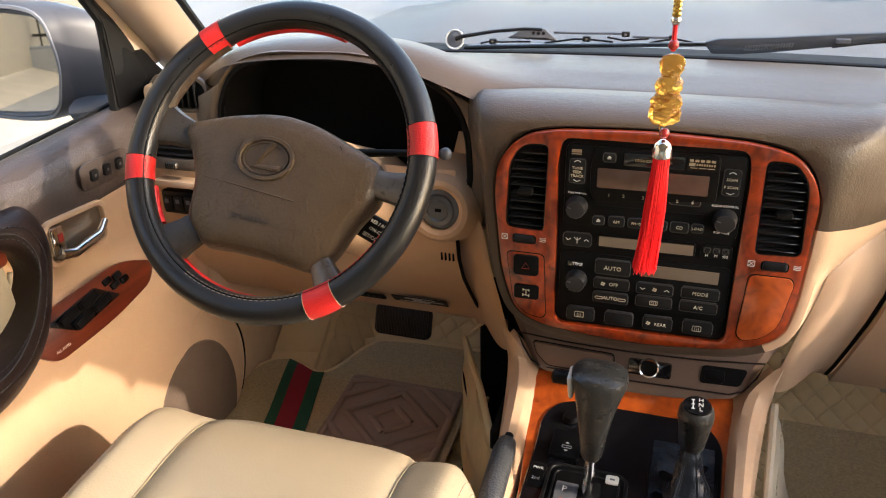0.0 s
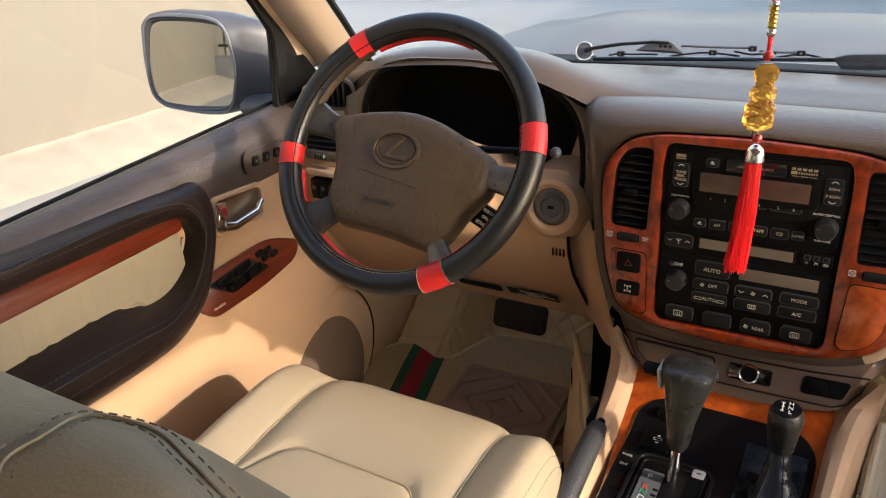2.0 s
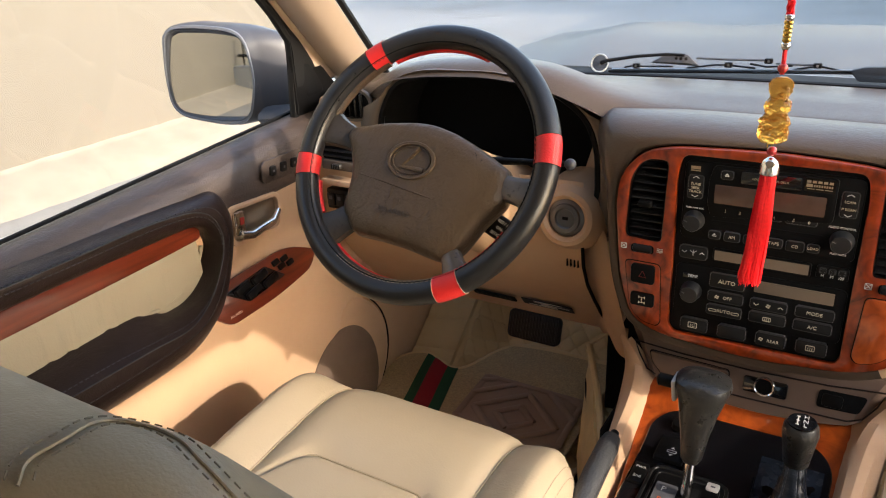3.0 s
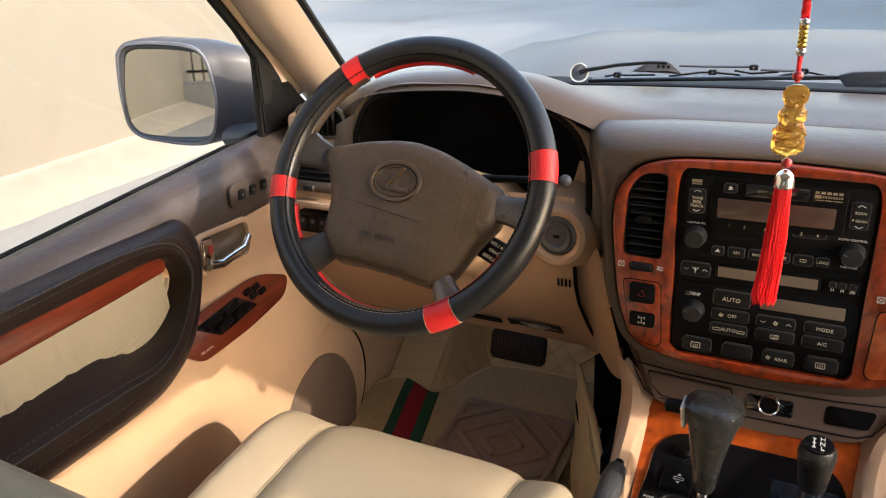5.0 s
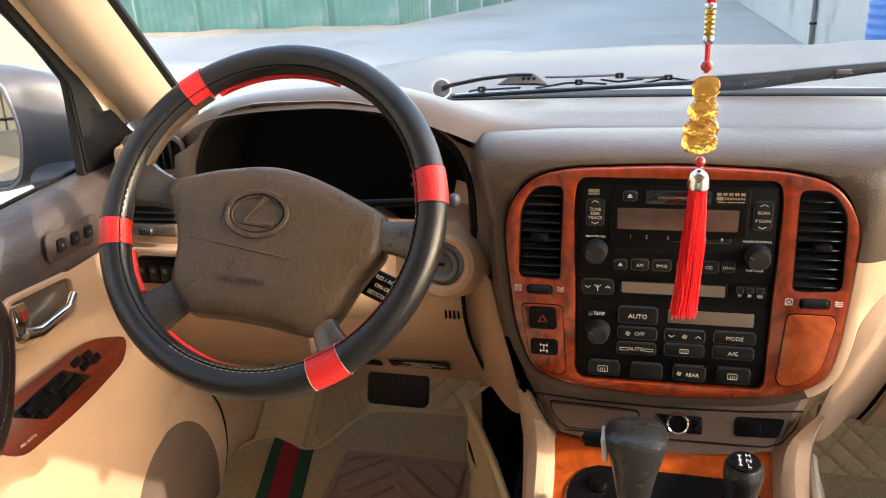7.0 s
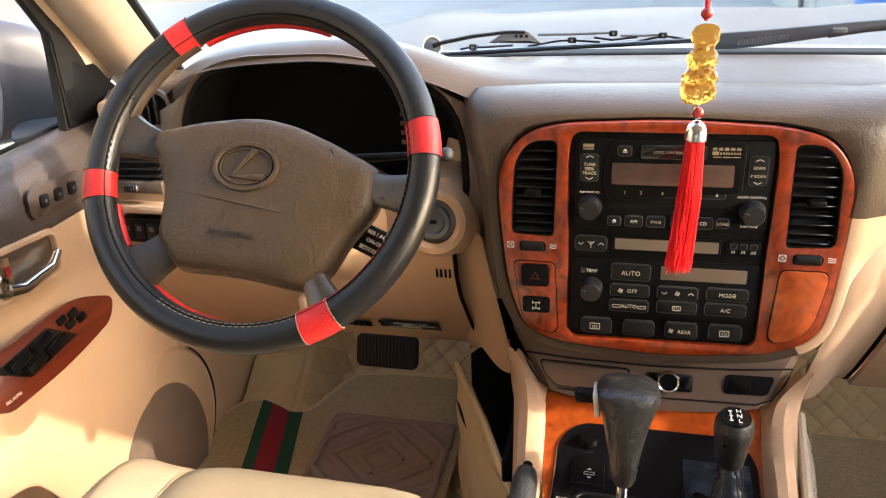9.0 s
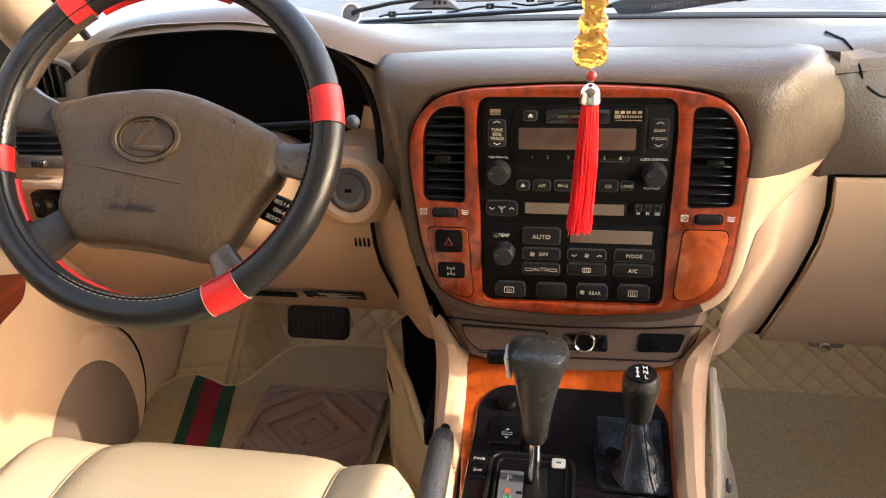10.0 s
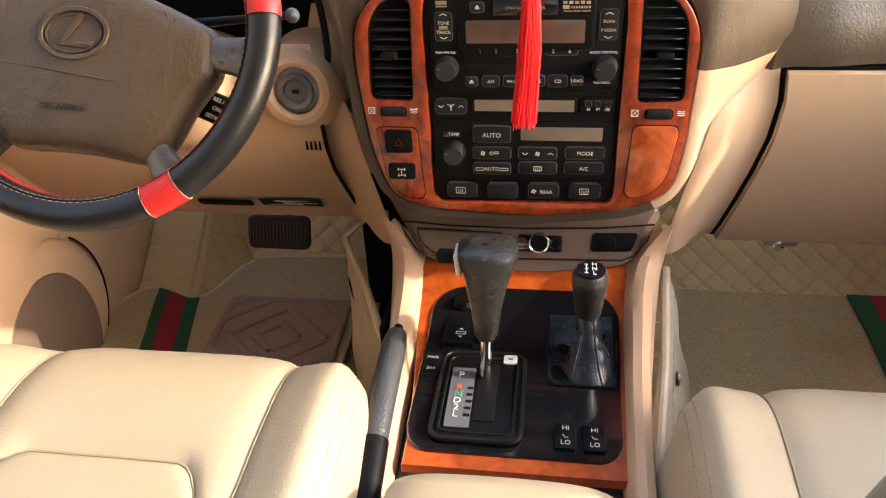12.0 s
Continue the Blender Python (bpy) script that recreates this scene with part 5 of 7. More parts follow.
def leg(side):
    """The upright that runs from the stack down along the console."""
    keys = [(0.0, 0.186, 0.915, 0.412, 0.012), (0.12, 0.181, 0.930, 0.386, 0.022), (0.26, 0.168, 0.930, 0.353, 0.036), (0.42, 0.158, 0.885, 0.338, 0.038), (0.62, 0.150, 0.80, 0.331, 0.031), (0.82, 0.144, 0.72, 0.323, 0.027), (1.0, 0.139, 0.60, 0.316, 0.026), (1.3, 0.137, 0.42, 0.305, 0.028)]
    secs = []
    for i in range(27):
        x, y, z, w = spline(keys, i * 0.05)
        f = smoothstep(0.30, 0.55, i * 0.05)
        secs.append([(side * (x + a * w), y + b * (1 - f), z + c * (0.25 + 0.75 * f if c < -0.02 else 1)) for a, b, c in ((-0.72, 0.02, -0.045), (-0.55, 0.006, -0.010), (-0.35, 0.0, -0.001), (0.0, 0.0, 0.002), (0.32, 0.003, -0.004), (0.52, 0.012, -0.03), (0.60, 0.035, -0.12), (0.66, 0.06, -0.33))])
    return loft(secs)


part("side_rail", leg(-1), BEIGE, console, "beige console side")
part("side_rail", leg(1), BEIGE, console, "beige console side")

# gear lever
gate = part("gear_gate", slab(rrect(0.104, 0.150, 0.018, 6, -0.038, 0.703), 0.004, 0.002), BLACK, console, "black gear gate with printed positions", pose(0, 0, cz(0.71) + 0.001))
part("gate_frame", ring_slab(rrect(0.104, 0.150, 0.018, 6, -0.038, 0.703), rrect(0.094, 0.140, 0.014, 6, -0.038, 0.703), 0.004, 0.0025), BUTTON, gate, "raised black frame", pose(0, 0, cz(0.71) + 0.003))
part("inner_frame", ring_slab(rrect(0.084, 0.128, 0.010, 5, -0.038, 0.702), rrect(0.079, 0.123, 0.008, 5, -0.038, 0.702), 0.002, 0.001), BUTTON, gate, "", pose(0, 0, cz(0.71) + 0.005))
GZ = cz(0.71) + 0.0055
part("gate_slot", slab(rrect(0.026, 0.095, 0.004, 4, -0.031, 0.705), 0.0012, 0.0005), MATT_BLACK, gate, "", Matrix.Translation((0, 0, GZ)))
part("position_strip", slab(rounded([(-0.074, 0.744), (-0.046, 0.744), (-0.045, 0.646), (-0.073, 0.646)], 0.003), 0.001), GREY_PLASTIC, gate, "grey position strip", Matrix.Translation((0, 0, GZ)))
for i, (tx, ink) in enumerate((("P", WHITE_INK), ("R", ORANGE_INK), ("N", GREEN_INK), ("D", WHITE_INK), ("2", WHITE_INK), ("L", WHITE_INK))):
    y = (0.731, 0.709, 0.698, 0.687, 0.676, 0.665)[i]
    lettering(tx, 0.0135, ink, axes((-0.0625, y, GZ + 0.0015), (1, 0, 0), (0, 1, 0)), gate)
    if i:
        part("position_lamp", slab(rrect(0.007, 0.004, 0.001, 2, -0.0495, y), 0.0006), MATT_BLACK, gate, "", Matrix.Translation((0, 0, GZ + 0.001)))
part("shift_lock", slab(rrect(0.0165, 0.016, 0.003, 3, -0.0065, 0.7635), 0.002, 0.0008), WHITE_INK, gate, "white shift lock cover", Matrix.Translation((0, 0, GZ)))
part("lock_print", rbox(0.006, 0.003, 0.0004, 0, 1), GREY_PLASTIC, gate, "", Matrix.Translation((-0.0065, 0.7635, GZ + 0.0021)))

lever = thing("gear_lever", "worn black leather automatic gear lever on a chrome shaft", "gear lever", (-0.034, 0.735, GZ))
part("shaft", tube([(-0.034, 0.730, GZ - 0.004), (-0.033, 0.737, GZ + 0.07)], 0.0068, 16), CHROME, lever, "chrome shaft")
secs = []
for t, cy, hw, hd, x in ((0.0, 0.738, 0.010, 0.012, 0), (0.06, 0.739, 0.0135, 0.016, 0), (0.3, 0.746, 0.017, 0.020, 0), (0.55, 0.755, 0.023, 0.025, 0.0), (0.75, 0.762, 0.029, 0.029, 0.001), (0.87, 0.765, 0.034, 0.031, 0.001), (0.945, 0.766, 0.033, 0.029, 0.0), (0.985, 0.766, 0.026, 0.022, -0.002), (1.0, 0.766, 0.012, 0.010, 0)):
    z = GZ + 0.056 + t * 0.110
    secs.append([(-0.033 + x + hw * math.copysign(abs(math.cos(a)) ** 0.7, math.cos(a)), cy + hd * math.copysign(abs(math.sin(a)) ** 0.8, math.sin(a)), z) for a in [2 * math.pi * i / 24 for i in range(24)]])
grip = part("grip", loft(secs, closed=True, caps=True), WORN_BLACK, lever, "black leather grip worn grey")
part("release_button", revolve([(0.004, 0), (0.0085, 0.003), (0.0085, 0.030)], 16), BLACK, lever, "black release button", axes((-0.090, 0.764, GZ + 0.147), (0, 1, 0), (0, 0, 1)))
part("button_collar", rbox(0.006, 0.030, 0.030, 0.0028, 2), WHITE_INK, lever, "pale button collar", pose(-0.0655, 0.764, GZ + 0.142, 0, -6))

# transfer lever with its gaiter
tl = thing("transfer_lever", "short transfer lever with leather knob and gaiter", "gear lever", (0.082, 0.79, 0.30))
GB = cz(0.79) + 0.004
base = rounded([(0.036, 0.848), (0.110, 0.848), (0.121, 0.840), (0.116, 0.727), (0.046, 0.727), (0.040, 0.734)], 0.010)
part("gaiter_frame", ring_slab([(0.0775 + (x - 0.0775) * 1.06, 0.7935 + (y - 0.7935) * 1.04) for x, y in base], base, 0.0022, 0.001), BLACK, tl, "", Matrix.Translation((0, 0, GB - 0.001)))
secs = []
for i in range(25):
    row = []
    for j in range(17):
        x, y = 0.039 + 0.078 * j / 16, 0.729 + 0.118 * i / 24
        row.append((x, y, GB - 0.0005 + cz(y) - cz(0.79) + 0.004 * noise.noise(Vector((x * 45, y * 30, 1))) * min(1, j / 3, (16 - j) / 3, i / 3, (24 - i) / 3)))
    secs.append(row)
part("gaiter_base", thick(loft(secs), 0.002), GAITER, tl, "creased black leather")


def gaiter_point(t, a):
    q = (1 - t) ** 2.0
    fold = 0.0016 * math.sin(a * 3 + t * 9) * (1 - t) + 0.0008 * math.sin(t * 26) * t
    return (0.083 + 0.003 * (1 - t) + (0.0125 + 0.019 * q + fold) * math.cos(a), 0.790 - 0.030 * (1 - t) + (0.0130 + 0.021 * q + fold) * math.sin(a), GB - 0.001 + 0.064 * t)


part("gaiter", loft([[gaiter_point(k / 24, 2 * math.pi * i / 40) for i in range(40)] for k in range(25)], closed=True, caps=True), GAITER, tl, "creased black leather gaiter")
for a in (-1.05, -2.25, -0.3):
    pts = [Vector(gaiter_point(k / 30, a)) for k in range(30)]
    part("gaiter_seam", tube(pts, 0.0012, 6), GAITER, tl)
    for da in (-0.16, 0.16):
        stitches([Vector(gaiter_point(k / 30, a + da)) for k in range(30)], tl, BLACK_THREAD, 0.0035, 0.002, 0.0005)
kn = part("knob", revolve([(0.012, 0), (0.0155, 0.006), (0.019, 0.035), (0.0215, 0.052), (0.0205, 0.062), (0.017, 0.067), (0.001, 0.068)], 28), WORN_BLACK, tl, "black stitched leather knob, scuffed", pose(0.083, 0.790, 0.358, 4))
part("knob_cap", revolve([(0.0165, 0), (0.0165, 0.002), (0.001, 0.0025)], 28), GLOSS_BLACK, kn, "", pose(0.083, 0.785, 0.4255, 4))
part("scuff", slab(rounded([(-0.004, -0.005), (0.003, -0.006), (0.005, 0.001), (0.002, 0.006), (-0.003, 0.004)], 0.002), 0.0006), SCUFF, kn, "pale worn patch", axes((0.084, 0.7695, 0.398), (1, 0, 0), (0, -0.14, 1)))
for tx, dy in (("H", 0.009), ("N", 0.0), ("L", -0.009)):
    lettering(tx, 0.0085, WHITE_INK, pose(0.087, 0.785 + dy, 0.4283, 4), kn)
b = tube([(0, -0.008, 0), (0, 0.008, 0)], 0.0007, 4)
for y in (-0.008, 0, 0.008):
    tube([(-0.002, y, 0), (0.002, y, 0)], 0.0007, 4, bm=b)
part("shift_diagram", b, WHITE_INK, kn, "", pose(0.078, 0.785, 0.4284, 4))


def console_switch(x, y, w_, d_, texts, label, tilt=2):
    s = part("switch", slab(rrect(w_, d_, 0.003, 4), 0.006, 0.002), BLACK, console, label, pose(x, y, cz(y) + 0.001, tilt))
    for tx, dy, size, ink in texts:
        lettering(tx, size, ink, pose(x, y + dy, cz(y) + 0.0072, tilt), s)
    return s


console_switch(0.060, 0.648, 0.023, 0.036, (("HI", 0.0105, 0.0085, WHITE_INK), ("LO", -0.0105, 0.0085, WHITE_INK)), "black seat heater switch")
console_switch(0.091, 0.647, 0.023, 0.036, (("HI", 0.0105, 0.0085, WHITE_INK), ("LO", -0.0105, 0.0085, WHITE_INK)), "black seat heater switch")
for x in (0.060, 0.091):
    b = tube([(-0.003, 0.002, 0), (-0.001, -0.002, 0), (0.003, -0.002, 0)], 0.0006, 4)
    part("seat_symbol", b, AMBER_INK, console, "", pose(x, 0.647, cz(0.648) + 0.0073))
console_switch(-0.101, 0.748, 0.021, 0.040, (("PWR", 0.010, 0.0066, WHITE_INK), ("2nd", -0.009, 0.0072, WHITE_INK)), "black transmission mode switch")
console_switch(-0.074, 0.815, 0.040, 0.056, (("OFF", 0.020, 0.0055, WHITE_INK),), "black height control switch")
part("height_knob", revolve([(0.011, 0), (0.010, 0.008), (0.001, 0.0085)], 24), BLACK, console, "", pose(-0.076, 0.856, cz(0.856) + 0.003))
b = ring_slab(rrect(0.013, 0.005, 0.001, 2), rrect(0.0118, 0.0038, 0.001, 2), 0.0004)
for s in (1, -1):
    b.faces.new([b.verts.new(p) for p in ((-0.003, s * 0.006, 0.0003), (0.003, s * 0.006, 0.0003), (0, s * 0.0095, 0.0003))])
part("height_symbol", b, WHITE_INK, console, "", pose(-0.072, 0.803, cz(0.82) + 0.0074, 2))

# hand brake
brake = thing("hand_brake", "black hand brake lever with perforated leather grip", "hand brake", (-0.14, 0.62, 0.25))
part("grip", tube([(-0.138, 0.595, 0.322), (-0.139, 0.62, 0.327), (-0.141, 0.68, 0.336), (-0.142, 0.735, 0.343), (-0.142, 0.752, 0.345), (-0.142, 0.758, 0.345)], [0.0135, 0.0148, 0.0154, 0.0150, 0.012, 0.005], 20), BRAKE_GRIP, brake, "black dimpled leather grip")
part("lever", tube([(-0.132, 0.42, 0.27), (-0.134, 0.52, 0.303), (-0.138, 0.60, 0.323)], [0.013, 0.014, 0.0155], 14), BLACK, brake)
part("button", revolve([(0.006, 0), (0.006, 0.008), (0.001, 0.009)], 14), BLACK, brake, "", axes((-0.142, 0.756, 0.346), (1, 0, 0), (0, 0, -1)))

# armrest box between the seats
secs = []
for y, w_, z in ((0.15, 0.10, 0.372), (0.30, 0.105, 0.375), (0.45, 0.107, 0.372), (0.515, 0.106, 0.366), (0.54, 0.104, 0.352), (0.552, 0.100, 0.33), (0.552, 0.098, 0.28)):
    secs.append([(0.0 + w_ * u, y, z - 0.012 * abs(u) ** 6 - 0.004 * u * u) for u in [i / 12 for i in range(-12, 13)]])
arm = thing("armrest", "cream leather armrest box between the seats", "armrest", (0, 0.35, 0.1))
part("lid", thick(loft(secs), 0.02), CREAM_LEATHER, arm, "padded cream leather lid")
part("box", rbox(0.19, 0.62, 0.30, 0.02, 2), BEIGE, arm, "", Matrix.Translation((0, 0.20, 0.17)))

# ---- steering wheel ----
WT = radians(34.5)
WHEEL = Matrix.Translation((-0.4253, 0.744, 0.710)) @ pose(0, 0, 0, 0, 0, 3) @ axes((0, 0, 0), (1, 0, 0), (0, math.sin(WT), math.cos(WT)))
COLUMN = axes((-0.428, 0.738, 0.705), (1, 0, 0), (0, math.sin(radians(27.7)), math.cos(radians(27.7))))
TURNED = WHEEL @ Matrix.Rotation(radians(-8), 4, "Z")
wheel = thing("steering_wheel", "black leather covered steering wheel with red bands and worn spokes", "steering wheel")
wheel.matrix_basis = WHEEL
RM, RR = 0.1805, 0.0168


def arc_tube(a0, a1, r, n, grow_r=1.0, R=RM, z=0.0):
    pts = [(R * math.cos(radians(a0 + (a1 - a0) * i / n)), R * math.sin(radians(a0 + (a1 - a0) * i / n)), z) for i in range(n + 1)]
    return tube(pts, r * grow_r, 18, caps=True)


BANDS = [(3.5, 15.5), (120.8, 129.5), (-177, -167), (-67.3, -56)]
part("rim_cover", tube([(RM * math.cos(2 * math.pi * i / 96), RM * math.sin(2 * math.pi * i / 96), 0) for i in range(96)], RR, 20, closed=True), BLACK_LEATHER, wheel, "black leather rim cover", WHEEL)
for a0, a1 in BANDS:
    bnd = part("band", arc_tube(a0, a1, RR, 8, 1.045), RED_LEATHER, wheel, "red leather band", WHEEL)
    for e in (a0, a1):
        part("band_seam", tube([((RM + RR * 1.05 * math.cos(q)) * math.cos(radians(e)), (RM + RR * 1.05 * math.cos(q)) * math.sin(radians(e)), RR * 1.05 * math.sin(q)) for q in [2 * math.pi * k / 20 for k in range(20)]], 0.00045, 5, closed=True), THREAD if a0 == -67.3 else DARK_THREAD, bnd, "", WHEEL)
for a0, a1 in ((68, 119), (-165, -148), (-128, -91)):
    part("lining", arc_tube(a0, a1, 0.0065, 16, 1.0, RM - 0.0115, -0.010), RED_LEATHER, wheel, "red lining inside the rim cover", WHEEL)
part("bare_rim", arc_tube(122, 160, 0.0100, 16, 1.0, RM - 0.0095, -0.005), BARE_RIM, wheel, "worn brown inner rim", WHEEL)


def rim_line(a0, a1, r, z, n=120):
    return [WHEEL @ Vector(((RM - r) * math.cos(radians(a0 + (a1 - a0) * i / n)), (RM - r) * math.sin(radians(a0 + (a1 - a0) * i / n)), z)) for i in range(n + 1)]


part("rim_seam", tube(rim_line(0, 360, 0.0122, 0.01155, 180)[:-1], 0.0009, 6, closed=True), MATT_BLACK, wheel, "dark sewn seam")
for k in range(2):
    stitches(rim_line(-56, 240, 0.0108 + 0.0030 * k, 0.0128 - 0.0022 * k, 200), wheel, GREY_THREAD, 0.0040, 0.0030, 0.00055)
    stitches(rim_line(-120, -67, 0.0108 + 0.0030 * k, 0.0128 - 0.0022 * k, 60), wheel, THREAD, 0.0040, 0.0030, 0.00055)
stitches(rim_line(-56, -28, 0.0138, 0.0108, 40), wheel, RED_LEATHER, 0.0045, 0.0022, 0.0007)

PAD = rounded([(-0.002, 0.0545), (0.031, 0.051), (0.067, 0.041), (0.096, 0.031), (0.1275, 0.0195), (0.134, -0.022), (0.122, -0.041), (0.112, -0.060), (0.104, -0.083), (0.097, -0.099), (0.079, -0.119), (0.020, -0.116), (-0.022, -0.117), (-0.062, -0.121), (-0.094, -0.093), (-0.095, -0.071), (-0.098, -0.045), (-0.106, -0.026), (-0.119, -0.004), (-0.1305, 0.010), (-0.126, 0.023), (-0.077, 0.0405), (-0.031, 0.0515)], 0.010, 3)
secs = []
for k, h in ((1.0, -0.034), (1.02, -0.016), (1.0, -0.006), (0.965, 0.001), (0.90, 0.005), (0.75, 0.008), (0.5, 0.0095), (0.25, 0.0095), (0.02, 0.0095)):
    secs.append([(x * k, y * k - 0.03 * (1 - k), h) for x, y in PAD])
hub = part("hub_pad", loft(secs, closed=True, caps=True), HUB, wheel, "brown grained airbag hub pad", TURNED)
part("pad_crease", tube([(-0.078, -0.0400, 0.0068), (-0.04, -0.0415, 0.0090), (0.0, -0.0435, 0.0095), (0.03, -0.045, 0.0093), (0.060, -0.0465, 0.0075)], 0.0014, 6), HUB, hub, "", TURNED)
rng = random.Random(11)
b = bmesh.new()
for k in range(34):
    u, v = rng.uniform(0.070, 0.098), rng.uniform(-0.006, 0.030)
    v = min(v, 0.034 - (u - 0.07) * 0.55)
    tube([(u, v, 0.0050), (u + rng.uniform(-.003, .004), v - rng.uniform(.001, .004), 0.0053), (u + rng.uniform(-.005, .003), v - rng.uniform(.003, .009), 0.0050)], rng.uniform(0.0005, 0.0011), 5, bm=b)
part("scratches", b, DARK_LEATHER, hub, "dark scratches in the hub's corner", TURNED)
b = ring_slab([(0.037 * math.cos(q), 0.027 * math.sin(q)) for q in [2 * math.pi * k / 40 for k in range(40)]], [(0.0315 * math.cos(q), 0.0215 * math.sin(q)) for q in [2 * math.pi * k / 40 for k in range(40)]], 0.0035, 0.0025)
part("emblem_ring", b, HUB, hub, "raised oval emblem", TURNED @ pose(-0.0065, -0.004, 0.0092, 0, 0, 6))
b = ring_slab([(0.0300 * math.cos(q), 0.0200 * math.sin(q)) for q in [2 * math.pi * k / 40 for k in range(40)]], [(0.0280 * math.cos(q), 0.0180 * math.sin(q)) for q in [2 * math.pi * k / 40 for k in range(40)]], 0.0020, 0.0015)
part("emblem_inner_ring", b, HUB, hub, "", TURNED @ pose(-0.0065, -0.004, 0.0092, 0, 0, 6))
part("emblem_bar", tube([(0.008, 0.019, 0), (-0.014, -0.010, 0), (0.022, -0.012, 0)], 0.0042, 8, squash=0.7), HUB, hub, "", TURNED @ pose(-0.0065, -0.004, 0.0098, 0, 0, 6))
lettering("SRS AIRBAG", 0.0095, SPOKE, TURNED @ pose(-0.0045, -0.0770, 0.0104, 0, 0, 3), hub)
part("airbag_mark", ring_slab(rrect(0.010, 0.010, 0.002, 2), rrect(0.007, 0.007, 0.001, 2), 0.0007), HUB, hub, "", TURNED @ pose(-0.0065, -0.0620, 0.0092, 0, 0, 3))


def spoke(a0, a1, w0, w1, material, label="worn dark brown spoke"):
    secs = []
    for k in range(9):
        t = k / 8
        r = 0.085 + t * (RM - 0.010 - 0.085)
        a = radians(a0 + (a1 - a0) * t)
        w = w0 + (w1 - w0) * t + 0.012 * t ** 4
        c, s = math.cos(a), math.sin(a)
        z = -0.012 + 0.008 * t
        secs.append([(r * c - s * w * e, r * s + c * w * e, z + h) for e, h in ((-1, -0.006), (-0.9, 0.002), (-0.5, 0.006), (0.5, 0.006), (0.9, 0.002), (1, -0.006), (0.5, -0.012), (-0.5, -0.012))])
    return part("spoke", loft(secs, closed=True, caps=True), material, wheel, label, TURNED)


spoke(-1, -0.6, 0.021, 0.0125, SPOKE_BARE, "worn metallic brown spoke with flaking leather")
spoke(177.6, 174.7, 0.015, 0.019, SPOKE)
spoke(-50.2, -50.3, 0.016, 0.010, SPOKE_BARE, "worn metallic brown spoke with flaking leather")
spoke(-126.3, -130.2, 0.0215, 0.019, SPOKE)
part("boss", revolve([(0.05, -0.10), (0.06, -0.06), (0.06, -0.03), (0.05, -0.02)], 32), BLACK, wheel, "", WHEEL @ Matrix.Translation((0, -0.02, 0)))

column = thing("steering_column", "beige steering column shroud with control stalks", "steering column", (-0.43, 0.86, 0.62))
part("shroud", revolve([(0.062, 0), (0.072, 0.03), (0.075, 0.10), (0.085, 0.22)], 28), BEIGE, column, "beige plastic shroud", COLUMN @ Matrix.Translation((0, -0.015, -0.085)) @ pose(0, 0, 0, 180))
part("stalk", tube([COLUMN @ Vector(p) for p in ((0.06, -0.03, -0.07), (0.10, -0.055, -0.06), (0.145, -0.068, -0.055))], [0.009, 0.0115, 0.0135], 14), BLACK, column, "black control stalk")
CRUISE = COLUMN @ pose(0.124, -0.063, -0.046, 0, 0, -22)
block_ = part("stalk_end", slab(rrect(0.052, 0.031, 0.007, 4), 0.014, 0.004, 3), BLACK, column, "black cruise control grip with white lettering", CRUISE @ Matrix.Translation((0, 0, -0.007)))
for tx, dy in (("RES / ACC", 0.0090), ("ON-OFF", 0.0), ("SET/COAST", -0.0090)):
    lettering(tx, 0.0060, WHITE_INK, CRUISE @ Matrix.Translation((0.004, dy, 0.0073)), block_)
st = part("stalk", tube([COLUMN @ Vector(p) for p in ((0.06, 0.03, -0.075), (0.13, 0.035, -0.072), (0.184, 0.038, -0.068))], [0.006, 0.0045, 0.004], 12), BLACK, column, "thin black stalk with a grey ball end")
b = bmesh.new()
bmesh.ops.create_uvsphere(b, u_segments=16, v_segments=10, radius=0.0078)
part("ball_end", b, ARM_GREY, st, "grey ball end", Matrix.Translation(COLUMN @ Vector((0.191, 0.038, -0.068))))
IGN = axes((-0.284, 0.924, 0.586), (1, 0, 0), (0, 0.12, 1))
ign = thing("ignition_lock", "metal ignition lock in a beige collar", "ignition lock", (-0.284, 0.93, 0.586))
part("collar", revolve([(0.066, -0.075), (0.058, -0.03), (0.050, -0.004), (0.043, 0.006), (0.036, 0.008), (0.030, 0.004), (0.029, 0.0)], 36), BEIGE, ign, "beige collar", IGN)
part("barrel", revolve([(0.029, 0.001), (0.0235, 0.004), (0.022, 0.008), (0.016, 0.009), (0.014, 0.006), (0.001, 0.006)], 32), LOCK_METAL, ign, "brushed metal lock", IGN)
part("keyhole", rbox(0.009, 0.0045, 0.001, 0, 1), MATT_BLACK, ign, "", IGN @ Matrix.Translation((0, 0, 0.0065)))
for i in range(4):
    part("sensor_slit", rbox(0.0025, 0.004, 0.013, 0.0005, 1), MATT_BLACK, dash, "", Matrix.Translation((-0.289 + i * 0.006, 0.9435, 0.503)))

# small grille and caution label at the lower edge of the knee panel
KN = axes((0, 1.035, 0.366), (1, 0, 0), (0, -0.66, 0.75))
grille = part("lower_grille", slab(rrect(0.088, 0.018, 0.002, 2, -0.470, -0.006), 0.003, 0.001), MATT_BLACK, knee, "narrow dark grille", KN)
for i in range(8):
    part("fin", rbox(0.002, 0.014, 0.004, 0, 1), BLACK, grille, "", KN @ Matrix.Translation((-0.504 + i * 0.0097, -0.006, 0.002)))
lab = part("caution_label", slab(rrect(0.098, 0.026, 0.002, 2, -0.362, -0.002), 0.001), BLACK, knee, "black label with unreadable print", KN)
